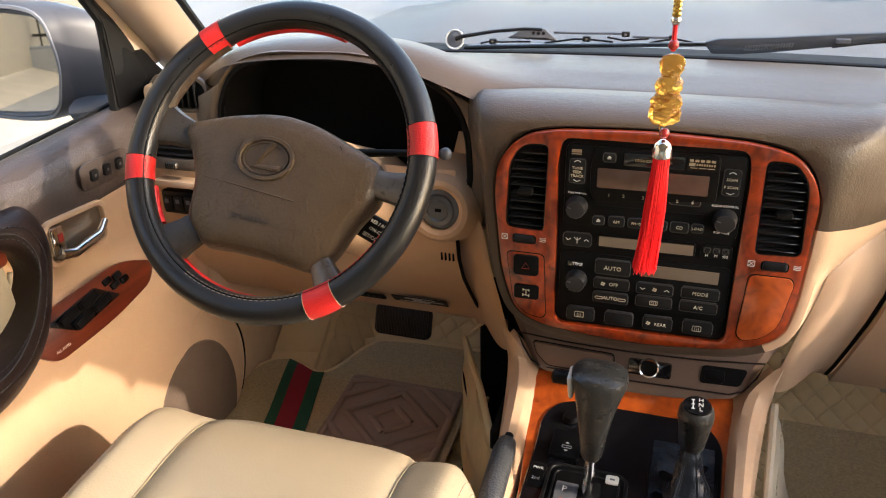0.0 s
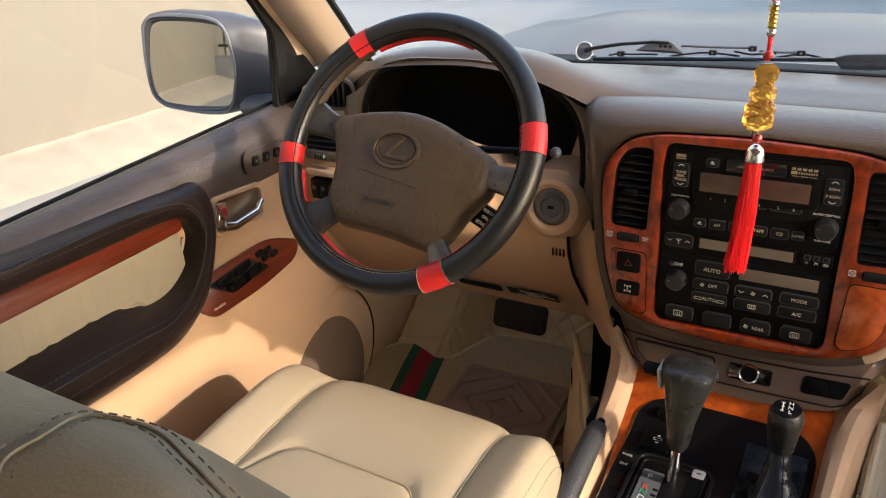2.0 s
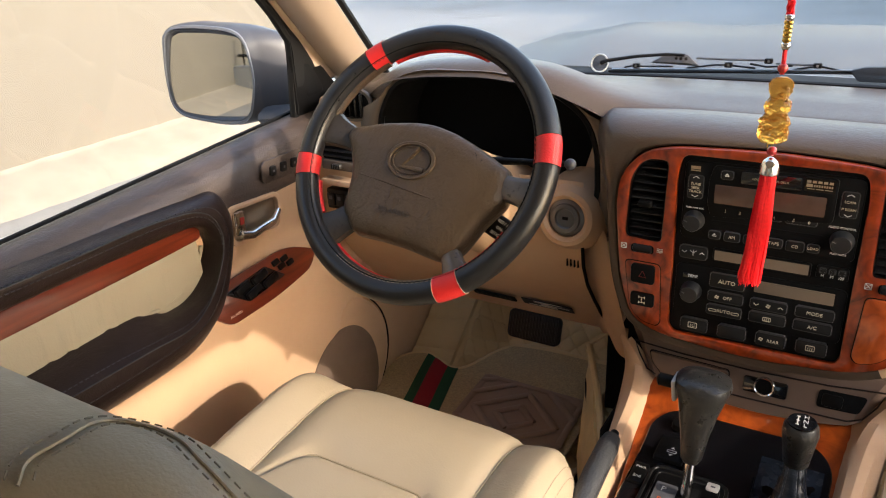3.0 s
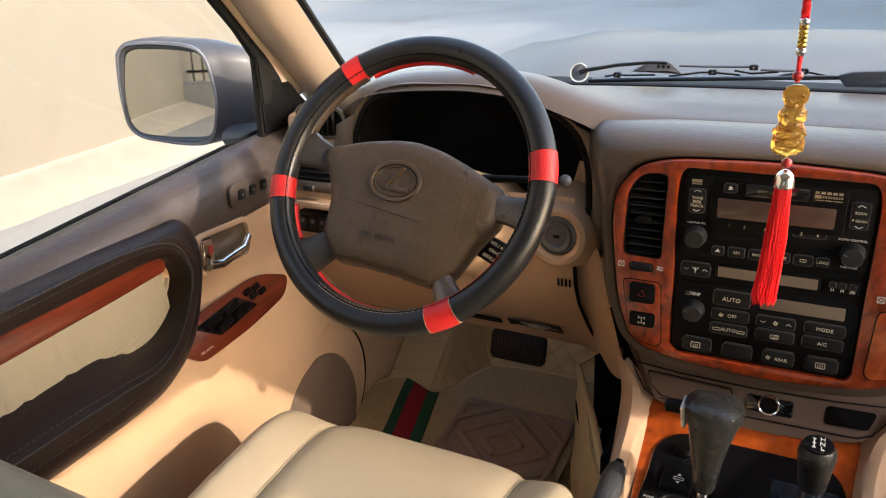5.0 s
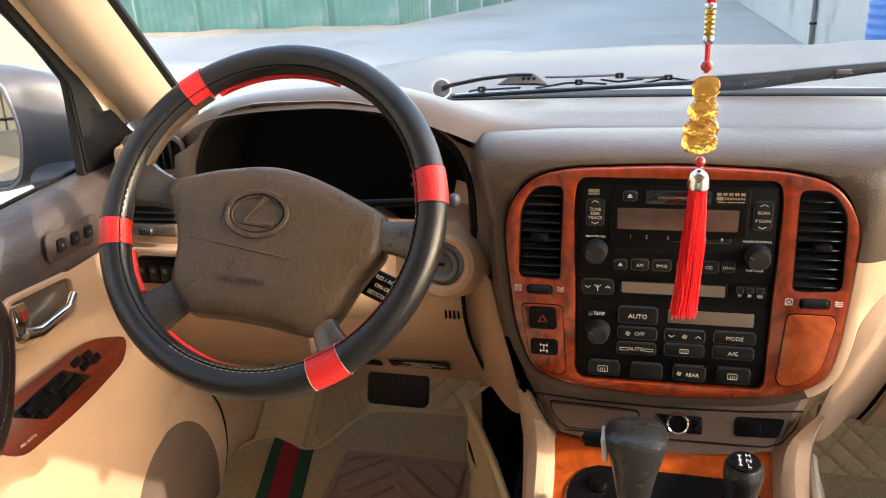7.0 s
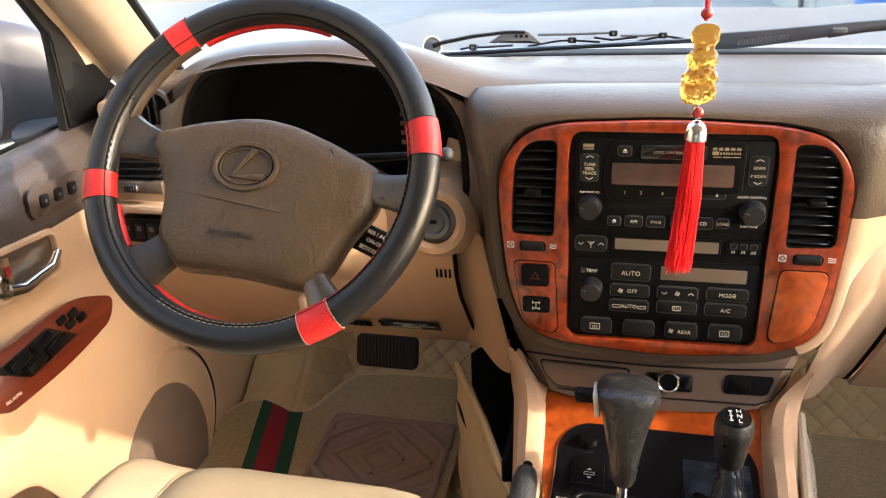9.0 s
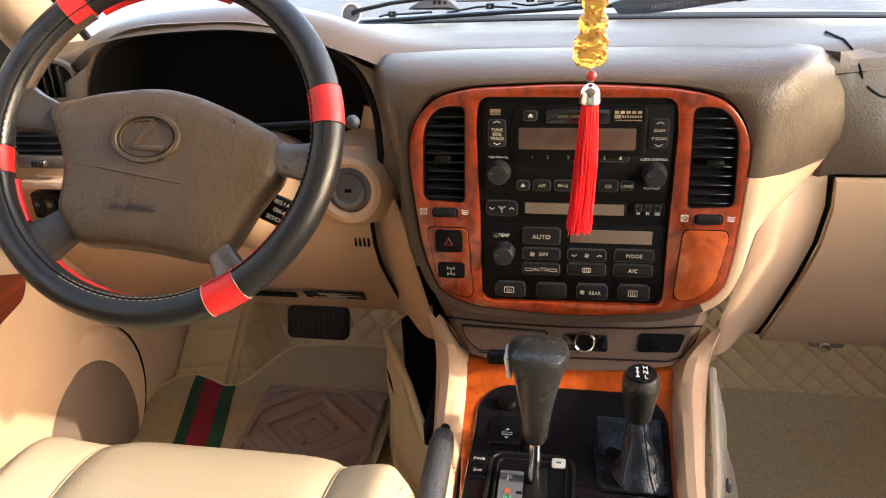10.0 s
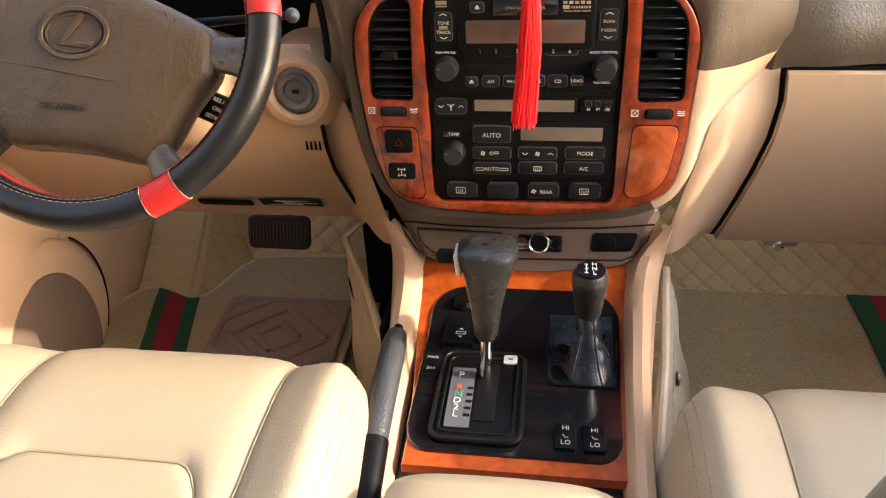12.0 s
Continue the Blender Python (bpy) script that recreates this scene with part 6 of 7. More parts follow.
for i in range(5):
    part("print_bar", rbox(0.030 if i % 2 else 0.055, 0.0022, 0.0004, 0, 1), WHITE_INK if i % 2 == 0 else AMBER_INK, lab, "", KN @ Matrix.Translation((-0.372 + 0.012 * (i % 3), -0.010 + i * 0.0042, 0.0012)))
part("bonnet_release", rbox(0.012, 0.02, 0.034, 0.003, 1), BEIGE, knee, "", Matrix.Translation((-0.505, 0.975, 0.42)))

# driver's outer vents and switches behind the wheel
outer = thing("outer_vent", "beige framed outer air vents with dark louvres", "air vent", (-0.70, 0.95, 0.6))
oval = rounded([(-0.742, 0.702), (-0.742, 0.742), (-0.690, 0.748), (-0.656, 0.738), (-0.656, 0.704), (-0.690, 0.698)], 0.014)
OV = axes((0, 0.952, 0), (1, 0, 0), (0, 0, 1))
part("round_mouth", slab(oval, 0.004), MATT_BLACK, outer, "dark oval demister vent", OV)
part("round_frame", ring_slab([((x + 0.70) * 1.16 - 0.70, (z - 0.722) * 1.28 + 0.722) for x, z in oval], oval, 0.006, 0.003), BROWN, outer, "beige oval frame", OV)
for i in range(6):
    part("slat", rbox(0.003, 0.010, 0.040, 0.001, 1), BUTTON, outer, "", Matrix.Translation((-0.728 + i * 0.0115, 0.945, 0.722)))
SH = Matrix.Translation((0, -0.025, 0.029)) @ Matrix.Diagonal((0.97, 1, 0.97, 1))
part("vent_mouth", rbox(0.085, 0.02, 0.052, 0.006, 2), MATT_BLACK, outer, "", SH @ Matrix.Translation((-0.725, 0.950, 0.640)))
for i in range(4):
    part("slat", rbox(0.083, 0.012, 0.003, 0.001, 1), BUTTON, outer, "", SH @ Matrix.Translation((-0.725, 0.942, 0.628 + i * 0.0105)) @ pose(0, 0, 0, 22))
part("vent_bar", rbox(0.085, 0.014, 0.020, 0.004, 2), BROWN, outer, "brown slider bar", SH @ Matrix.Translation((-0.725, 0.942, 0.610)))
part("vent_slider", rbox(0.020, 0.010, 0.009, 0.003, 2), SATIN, outer, "", SH @ Matrix.Translation((-0.729, 0.933, 0.610)))
for i in range(5):
    part("slider_rib", rbox(0.0012, 0.002, 0.008, 0, 1), BUTTON, outer, "", SH @ Matrix.Translation((-0.737 + i * 0.004, 0.9275, 0.610)))
part("vent_shelf", rbox(0.090, 0.03, 0.012, 0.003, 2), BEIGE, outer, "", SH @ Matrix.Translation((-0.725, 0.946, 0.577)))
block_ = part("switch_block", rbox(0.066, 0.02, 0.040, 0.004, 2), BLACK, outer, "black switch block", SH @ Matrix.Translation((-0.735, 0.950, 0.5415)))
for i in range(3):
    key_ = part("switch_key", rbox(0.018, 0.006, 0.024, 0.002, 2), BUTTON, block_, "", SH @ Matrix.Translation((-0.755 + i * 0.020, 0.939, 0.5415)))
    part("switch_mark", rbox(0.007, 0.001, 0.007, 0, 1), GREY_PLASTIC, block_, "", SH @ Matrix.Translation((-0.755 + i * 0.020, 0.9355, 0.546)))

# ---- driver's door ----
door = thing("front_door", "driver's door with brown sill, beige panel and dark leather armrest", "car door", (-0.79, 0.4, 0.0))
# inner panel, curved in section: (x, z) from the sill down
PANEL = [(-0.775, 0.640), (-0.770, 0.600), (-0.772, 0.56), (-0.778, 0.52), (-0.776, 0.49), (-0.765, 0.47), (-0.752, 0.44), (-0.750, 0.40), (-0.754, 0.34), (-0.758, 0.28), (-0.760, 0.20), (-0.762, 0.10), (-0.768, 0.03)]
secs = []
for i in range(45):
    y = -0.16 + i * 0.0273
    secs.append([(x - 0.03 * smoothstep(0.9, 1.06, y), y, z) for x, z in PANEL])
part("trim_panel", loft(secs), BEIGE, door, "beige moulded door panel")
SILL = [(-0.855, -0.028), (-0.84, -0.006), (-0.82, 0.0), (-0.80, -0.003), (-0.784, -0.012), (-0.773, -0.026)]
FOOT = [(-0.768, 0.624), (-0.768, 0.612), (-0.775, 0.602), (-0.80, 0.595)]


def crest(y):
    """Height of the sill's top along the door."""
    return 0.658 + 0.072 * (y - 0.39)


secs = []
for i in range(45):
    y = -0.16 + i * 0.0273
    low = 0.020 * smoothstep(0.35, 1.0, y) - 0.030 * smoothstep(0.55, 0.8, y)
    low = min(low, crest(y) - 0.660)
    secs.append([(x, y, crest(y) + z) for x, z in SILL] + [(x, y, z + low) for x, z in FOOT])
part("sill", loft(secs), DOOR_BROWN, door, "brown grained window sill")
part("window_seal", tube([(-0.842, -0.16 + i * 0.08, crest(-0.16 + i * 0.08) - 0.003) for i in range(15)], 0.0035, 6), RUBBER, door, "black rubber glass seal")
part("outer_skin", rbox(0.05, 1.2, 0.72, 0.02, 2), SILVER_PAINT, door, "", Matrix.Translation((-0.89, 0.44, 0.27)))
# corner triangle with tweeter
DX = axes((-0.80, 0, 0), (0, 1, 0), (0, 0, 1))
part("corner_trim", slab(rounded([(0.928, 0.695), (1.08, 0.700), (1.03, 0.748), (0.985, 0.803), (0.955, 0.838), (0.928, 0.836)], 0.008), 0.012, 0.005), BLACK, door, "black triangular corner trim", axes((-0.812, 0, 0), (0, 1, 0), (0, 0, 1)))
part("tweeter_grille", slab(rounded([(0.955, 0.722), (1.006, 0.726), (0.998, 0.748), (0.974, 0.782), (0.955, 0.794)], 0.016), 0.004, 0.003), BLACK, door, "dark tweeter grille", axes((-0.803, 0, 0), (0, 1, 0), (0, 0, 1)))
part("window_frame", tube([(-0.812, 0.931, 0.69), (-0.808, 0.936, 0.80), (-0.802, 0.929, 0.83), (-0.79, 0.882, 0.881), (-0.775, 0.829, 0.925), (-0.71, 0.549, 1.18), (-0.69, 0.46, 1.26)], 0.0085, 8), RUBBER, door, "black window frame")
# memory switches below the sill
MEM = axes((-0.7655, 0.832, 0.637), (0, 1, 0), (0.10, 0, 1))
mem = part("memory_switches", slab(rrect(0.100, 0.040, 0.012, 5), 0.003, 0.0015), DOOR_BROWN, door, "brown plate with three small memory keys", MEM)
for i in range(3):
    part("memory_key", slab(rrect(0.014, 0.017, 0.003, 3, -0.026 + i * 0.026, 0), 0.004, 0.001), BUTTON, mem, "", MEM @ Matrix.Translation((0, 0, 0.003)))
    part("key_mark", rbox(0.004, 0.004, 0.0004, 0, 1), GREY_PLASTIC, mem, "", MEM @ Matrix.Translation((-0.026 + i * 0.026, 0.0, 0.0072)))
# door handle
DH = axes((-0.772, 0.755, 0.568), (0, 1, -0.06), (0, 0.06, 1))
dh = part("inner_handle", ring_slab(rrect(0.122, 0.068, 0.016, 5), rrect(0.104, 0.052, 0.011, 5), 0.010, 0.004), BEIGE, door, "chrome door handle in a recess", DH)
part("handle_cup", slab(rrect(0.106, 0.054, 0.010, 4), 0.002), CUP, dh, "", DH)
part("handle_lever", tube([DH @ Vector(p) for p in ((-0.040, -0.016, 0.012), (-0.02, -0.020, 0.016), (0.03, -0.010, 0.018), (0.048, 0.004, 0.014))], [0.009, 0.008, 0.007, 0.005], 12), CHROME, dh, "chrome pull lever")
part("lock_tab", rbox(0.022, 0.040, 0.012, 0.003, 2), CHROME, dh, "", DH @ Matrix.Translation((-0.040, 0.004, 0.008)))
part("lock_mark", rbox(0.008, 0.012, 0.001, 0, 1), RED_INK, dh, "", DH @ Matrix.Translation((-0.037, 0.008, 0.0145)))
# window switch panel
SW = axes((-0.757, 0.0, 0.456), (0, 1, 0), (-0.30, 0, 1))
swp = part("switch_panel", slab(rounded([(0.618, -0.006), (0.650, -0.036), (0.76, -0.033), (0.856, -0.018), (0.880, 0.010), (0.815, 0.040), (0.655, 0.033)], [0.01, 0.015, 0.06, 0.03, 0.015, 0.05, 0.02], 5), 0.005, 0.002), WOOD_STRIP, door, "red-brown wood window switch panel", SW)
part("switch_bed", slab(rounded([(0.655, 0.017), (0.698, -0.0145), (0.790, -0.0045), (0.752, 0.0265)], 0.005), 0.002, 0.001), GLOSS_BLACK, swp, "", SW @ Matrix.Translation((0, 0, 0.005)))
for i in range(4):
    y_, z_ = (0.701, 0.743)[i % 2] + 0.010 - 0.020 * (i // 2), -0.0025 + 0.004 * (i % 2) + 0.0145 * (i // 2)
    part("window_switch", rbox(0.036, 0.012, 0.008, 0.002, 2), BLACK, swp, "", SW @ Matrix.Translation((y_, z_, 0.009)) @ pose(0, 0, 0, 0, 6, 12))
for i in range(4):
    part("lock_switch", rbox(0.016, 0.010, 0.006, 0.002, 2), BLACK, swp, "", SW @ Matrix.Translation((0.787 + 0.021 * (i % 2) - 0.010 * (i // 2), 0.0125 - 0.001 * (i % 2) + 0.011 * (i // 2), 0.007)) @ pose(0, 0, 0, 0, 0, 10))
lettering("ALL AUTO", 0.0055, WHITE_INK, SW @ Matrix.Translation((0.664, -0.022, 0.0054)), swp)
# armrest: dark leather loop round a cream insert with a wood strip
# stations from the rear round the loop: outer edge (y, z), stitched crest (x, y, z), inner edge (x, y, z)
LOOP = [(0, -0.10, 0.647, -0.737, -0.10, 0.640, -0.757, -0.10, 0.607), (1, 0.20, 0.646, -0.737, 0.20, 0.640, -0.757, 0.20, 0.607),
        (2, 0.40, 0.645, -0.737, 0.40, 0.640, -0.757, 0.40, 0.607), (3, 0.55, 0.645, -0.737, 0.51, 0.642, -0.757, 0.52, 0.607),
        (4, 0.634, 0.643, -0.736, 0.585, 0.638, -0.757, 0.60, 0.607), (5, 0.678, 0.640, -0.735, 0.628, 0.626, -0.758, 0.628, 0.600),
        (6, 0.697, 0.610, -0.733, 0.648, 0.602, -0.760, 0.641, 0.582), (7, 0.697, 0.568, -0.730, 0.649, 0.567, -0.762, 0.645, 0.560),
        (8, 0.677, 0.513, -0.722, 0.621, 0.524, -0.764, 0.634, 0.533), (9, 0.655, 0.472, -0.714, 0.586, 0.496, -0.765, 0.612, 0.509),
        (10, 0.626, 0.443, -0.706, 0.541, 0.482, -0.766, 0.585, 0.494), (11, 0.589, 0.418, -0.702, 0.482, 0.485, -0.766, 0.552, 0.492)]
LOOP += [(12, 0.54, 0.408, -0.700, 0.43, 0.487, -0.767, 0.518, 0.504), (13, 0.44, 0.404, -0.700, 0.36, 0.487, -0.767, 0.48, 0.512),
         (14, 0.20, 0.402, -0.700, 0.18, 0.486, -0.767, 0.28, 0.506), (15, -0.10, 0.400, -0.700, -0.10, 0.485, -0.767, -0.10, 0.500)]
secs, edge = [], ([], [], [])
for i in range(151):
    st = spline(LOOP, i * 0.1)
    o, c, n = Vector((-0.774, st[0], st[1])), Vector(st[2:5]), Vector(st[5:8])
    low = smoothstep(7.5, 11.0, i * 0.1)
    row = []
    for k in range(9):
        q = k / 8 * math.pi / 2
        across, rise = 1 - math.cos(q), math.sin(q)
        row.append((o.x + (c.x - o.x) * rise, o.y + (c.y - o.y) * across, o.z + (c.z - o.z) * across))
    for k in range(1, 10):
        q = k / 9 * math.pi / 2
        f, g = k / 9 * low + math.sin(q) * (1 - low), k / 9 * low + (1 - math.cos(q)) * (1 - low)
        row.append((c.x + (n.x - c.x) * g, c.y + (n.y - c.y) * f, c.z + (n.z - c.z) * f + 0.004 * low * math.sin(2 * q)))
    row.append((-0.785, n.y, n.z))
    secs.append(row)
    for line, a, b in zip(edge, (6, 8, 9), (7, 8, 10)):
        p, q = Vector(row[a]), Vector(row[b])
        line.append((p + q) / 2 + Vector((0.0006, 0, 0.0004)))
ar = part("armrest", loft(secs), DARK_LEATHER, door, "dark brown leather armrest loop")
for line in (edge[0], edge[2]):
    stitches(line, ar, BLACK_THREAD, 0.005, 0.003, 0.0008)
part("armrest_seam", tube(edge[1], 0.0010, 6), BLACK_THREAD, ar, "dark seam between the stitches")
part("insert_piping", tube([(-0.766, 0.636, 0.566), (-0.766, 0.632, 0.554), (-0.766, 0.612, 0.531), (-0.766, 0.583, 0.508), (-0.766, 0.55, 0.499), (-0.766, 0.521, 0.503)], 0.003, 8), INSERT_LEATHER, ar, "pale rolled end of the insert")
CREASES = [(0.075, 0.006, 0.010), (0.10, 0.005, -0.006), (0.185, 0.006, 0.012), (0.205, 0.005, 0.002), (0.29, 0.007, -0.010), (0.36, 0.006, 0.008), (0.385, 0.005, 0.012), (0.46, 0.006, -0.006), (0.53, 0.008, 0.004)]
secs = []
for i in range(141):
    y = -0.10 + i * 0.0052
    row = []
    for j in range(25):
        v = j / 24
        z = 0.468 + 0.126 * v
        x = -0.771 + 0.004 * math.sin(math.pi * v)
        for y0, w_, lean in CREASES:
            mid_ = y0 + lean * math.sin(3 * v)
            x -= 0.0042 * math.exp(-((y - mid_) / w_) ** 2) * (0.25 + 0.75 * (1 - v)) - 0.002 * math.exp(-((y - mid_ - w_ * 1.6) / w_) ** 2) * (1 - v)
        row.append((x + 0.0004 * noise.noise(Vector((y * 30, z * 14, 2))), y, z))
    secs.append(row)
part("insert", thick(loft(secs), 0.004), INSERT_LEATHER, ar, "cream gathered leather insert")
wood_s = [(-0.10, 0.562), (0.30, 0.566), (0.56, 0.574), (0.638, 0.578), (0.636, 0.606), (0.56, 0.616), (0.30, 0.614), (-0.10, 0.610)]
part("wood_strip", slab(rounded(wood_s, 0.01), 0.006, 0.003), WOOD_STRIP, ar, "red-brown wood strip", DX @ Matrix.Translation((0, 0, 0.031)))
# speaker grille
DL = axes((-0.768, 0, 0), (0, 1, 0), (0, 0, 1))
ELL = [2 * math.pi * k / 48 for k in range(48)]
pod = [[(0.930 + 0.166 * f * math.cos(q), 0.165 + 0.155 * f * math.sin(q), h) for q in ELL] for f, h in ((1.0, -0.020), (0.985, -0.006), (0.95, 0.001), (0.90, 0.005), (0.82, 0.007), (0.5, 0.0075), (0.02, 0.0075))]
part("speaker_pod", loft(pod, closed=True, caps=True), BEIGE, door, "beige moulded bulge round the speaker", DL)
part("door_gap", tube([DL @ Vector((0.930 + 0.170 * math.cos(radians(a)), 0.165 + 0.158 * math.sin(radians(a)), -0.006)) for a in range(-70, 46, 5)], 0.0018, 6), MATT_BLACK, door, "dark gap along the door's edge")
spk = [(0.926 + 0.113 * math.cos(q), 0.135 + 0.134 * math.sin(q)) for q in ELL]
part("speaker_grille", slab(spk, 0.006, 0.004, 3), SPEAKER, door, "brownish perforated speaker grille", DL @ Matrix.Translation((0, 0, 0.0045)))

# mirror outside the driver's window
mir = thing("door_mirror", "grey door mirror reflecting the wall and railing", "car mirror", (-0.95, 1.0, 0.66))
MR = axes((-1.055, 0.985, 0.732), (1, 0.145, -0.02), (0.02, 0.02, 1))
RIM_PTS = [(-0.113, 0.089), (-0.093, 0.104), (-0.046, 0.111), (0.042, 0.108), (0.073, 0.100), (0.089, 0.079), (0.101, 0.012), (0.083, -0.059), (0.062, -0.079), (0.005, -0.084), (-0.087, -0.076), (-0.116, -0.056), (-0.121, 0.010)]
GLASS_PTS = [(-0.094, 0.084), (-0.074, 0.094), (0.012, 0.094), (0.071, 0.088), (0.080, 0.073), (0.094, 0.009), (0.076, -0.056), (0.057, -0.066), (-0.021, -0.070), (-0.088, -0.064), (-0.106, -0.046), (-0.110, 0.010)]


def around(points, n=60, c=(-0.008, 0.010)):
    """An outline taken at even angles round a centre."""
    pts = rounded(points, 0.03, 5)
    out = []
    for i in range(n):
        a = -2 * math.pi * i / n
        d = Vector((math.cos(a), math.sin(a)))
        best = 0.0
        for k in range(len(pts)):
            p, q = Vector(pts[k]) - Vector(c), Vector(pts[(k + 1) % len(pts)]) - Vector(c)
            e = q - p
            den = d.x * e.y - d.y * e.x
            if abs(den) > 1e-12:
                s, w = (p.x * e.y - p.y * e.x) / den, (p.x * d.y - p.y * d.x) / den
                if s > 0 and -1e-6 <= w <= 1 + 1e-6:
                    best = max(best, s)
        out.append((c[0] + d.x * best, c[1] + d.y * best))
    return out


MO, MI = around(RIM_PTS), around(GLASS_PTS)


def shell(k, h, dx):
    return [((x + 0.008) * k - 0.008 + dx * smoothstep(0.0, 0.09, x), (y - 0.01) * (k if x < 0.05 else k * 0.97) + 0.01, h) for x, y in MO]


part("housing", loft([shell(1.0, 0.010, 0), shell(1.025, 0.004, 0.002), shell(1.035, -0.012, 0.012), shell(1.02, -0.035, 0.045), shell(0.96, -0.06, 0.060), shell(0.82, -0.085, 0.055), shell(0.55, -0.105, 0.04), shell(0.1, -0.115, 0.01)], closed=True, caps=False), MIRROR_SHELL, mir, "dark grey painted housing", MR)
def between(k, h):
    return [(a[0] + (b[0] - a[0]) * k, a[1] + (b[1] - a[1]) * k, h) for a, b in zip(MO, MI)]


part("rim", loft([between(0.0, 0.0095), between(0.06, 0.013), between(0.36, 0.014), between(0.46, 0.010)], closed=True), SEAL_GREY, mir, "pale grey rim", MR)
part("inner_rim", loft([between(0.46, 0.010), between(0.55, 0.0125), between(0.80, 0.010), between(0.97, 0.004), between(1.02, -0.012)], closed=True), GREY_PLASTIC, mir, "darker inner rim", MR)
MG = axes(MR @ Vector((0, 0, 0.001)), (1, 0.215, -0.02), (0.0, 0.045, 1))
part("mirror_glass", slab(MI, 0.002), MIRROR, mir, "mirror glass", MG)
part("foot", tube([(-0.955, 1.02, 0.665), (-0.90, 1.02, 0.672), (-0.84, 1.0, 0.69)], [0.04, 0.035, 0.04], 12, squash=0.5), MIRROR_SHELL, mir, "grey mirror foot")

# ---- seats ----
BASE = [(0.28, 0.352), (0.34, 0.350), (0.40, 0.352), (0.46, 0.356), (0.52, 0.362), (0.58, 0.367), (0.62, 0.367), (0.655, 0.360), (0.685, 0.345), (0.705, 0.322), (0.714, 0.295), (0.712, 0.24), (0.70, 0.16)]


def base_at(s):
    i = min(int(s), len(BASE) - 2)
    f = s - i
    p = [BASE[max(0, min(len(BASE) - 1, k))] for k in (i - 1, i, i + 1, i + 2)]
    return tuple(0.5 * (2 * p[1][c] + (p[2][c] - p[0][c]) * f + (2 * p[0][c] - 5 * p[1][c] + 4 * p[2][c] - p[3][c]) * f * f + (3 * p[1][c] - p[0][c] - 3 * p[2][c] + p[3][c]) * f ** 3) for c in (0, 1))


def cushion_point(cx, u, s, lift, bolster):
    """A point of the cushion: u across from its middle, s along from rear to front, lift out of the surface."""
    y, z = base_at(s)
    y2, z2 = base_at(min(12, s + 0.05))
    t = Vector((y2 - y, z2 - z))
    t = t.normalized() if t.length > 1e-9 else Vector((0, -1))
    d = lift + 0.0015 * noise.noise(Vector((u * 9 + cx * 3, s * 1.7, 0)))
    x = u
    if bolster:
        d += 0.014 * smoothstep(0.0, 0.06, abs(u) - 0.145) * smoothstep(9.5, 7.0, s)
        d -= 2.1 * max(0, abs(u) - 0.205) ** 1.25
        x = u - bolster * 0.55 * max(0, abs(u) - 0.23)
    return (cx + x, y - t.y * d - 0.040 * max(0, abs(u) - 0.08) ** 2 / 0.0256 * smoothstep(5, 9, s), z + t.x * d)


def cushion_patch(cx, u0, u1, s0, s1, crown, nu=22, ns=30, bolster=0):
    secs = []
    for i in range(nu + 1):
        a = i / nu
        u = u0 + (u1 - u0) * a
        row = []
        for j in range(ns + 1):
            b = j / ns
            e = 1 - max(abs(2 * a - 1) ** 7, abs(2 * b - 1) ** 12)
            row.append(cushion_point(cx, u, s0(u) + (s1(u) - s0(u)) * b, crown * (e ** 0.5 if e > 0 else 0), bolster))
        secs.append(row)
    return loft(secs)


def cross_seam(u):
    """Where the seam between the two cushions runs, turning back towards the bolsters."""
    return 3.95 - 1.9 * smoothstep(0.07, 0.150, abs(u)) ** 1.6


def rear_end(u):
    return 0.0


def front_end(u):
    return 12.0


def seat(cx, name, label):
    st = thing(name, label, "car seat", (cx, 0.4, 0.0))
    part("front_cushion", cushion_patch(cx, -0.145, 0.145, cross_seam, front_end, 0.008), CREAM_LEATHER, st, "cream leather thigh section")
    part("rear_cushion", cushion_patch(cx, -0.145, 0.145, rear_end, cross_seam, 0.010), CREAM_LEATHER, st, "cream leather seat centre")
    for s in (-1, 1):
        bo = part("bolster", cushion_patch(cx, s * 0.145, s * 0.30, rear_end, front_end, 0.0065, bolster=s), CREAM_LEATHER, st, "cream leather side bolster")
        for uu in (0.222, 0.232):
            stitches([cushion_point(cx, s * uu, k * 0.2, 0.0070, s) for k in range(2, 48)], bo, THREAD, 0.004, 0.003, 0.0006)
    for s in (-1, 1):
        part("seam", tube([cushion_point(cx, s * 0.145, k * 0.25, 0.0016, 0) for k in range(0, 47)], 0.0012, 6), SEAM_CREAM, st, "dark seam line")
    part("seam", tube([cushion_point(cx, -0.142 + 0.284 * k / 32, cross_seam(-0.142 + 0.284 * k / 32), 0.0016, 0) for k in range(33)], 0.0014, 6), SEAM_CREAM, st, "dark seam line")
    part("seat_base", rbox(0.40, 0.36, 0.16, 0.02, 2), GREY_PLASTIC, st, "", Matrix.Translation((cx, 0.46, 0.12)))
    return st


drv = seat(-0.387, "driver_seat", "cream leather driver's seat with side bolsters")
pas = seat(0.405, "passenger_seat", "cream leather passenger's seat with side bolsters")


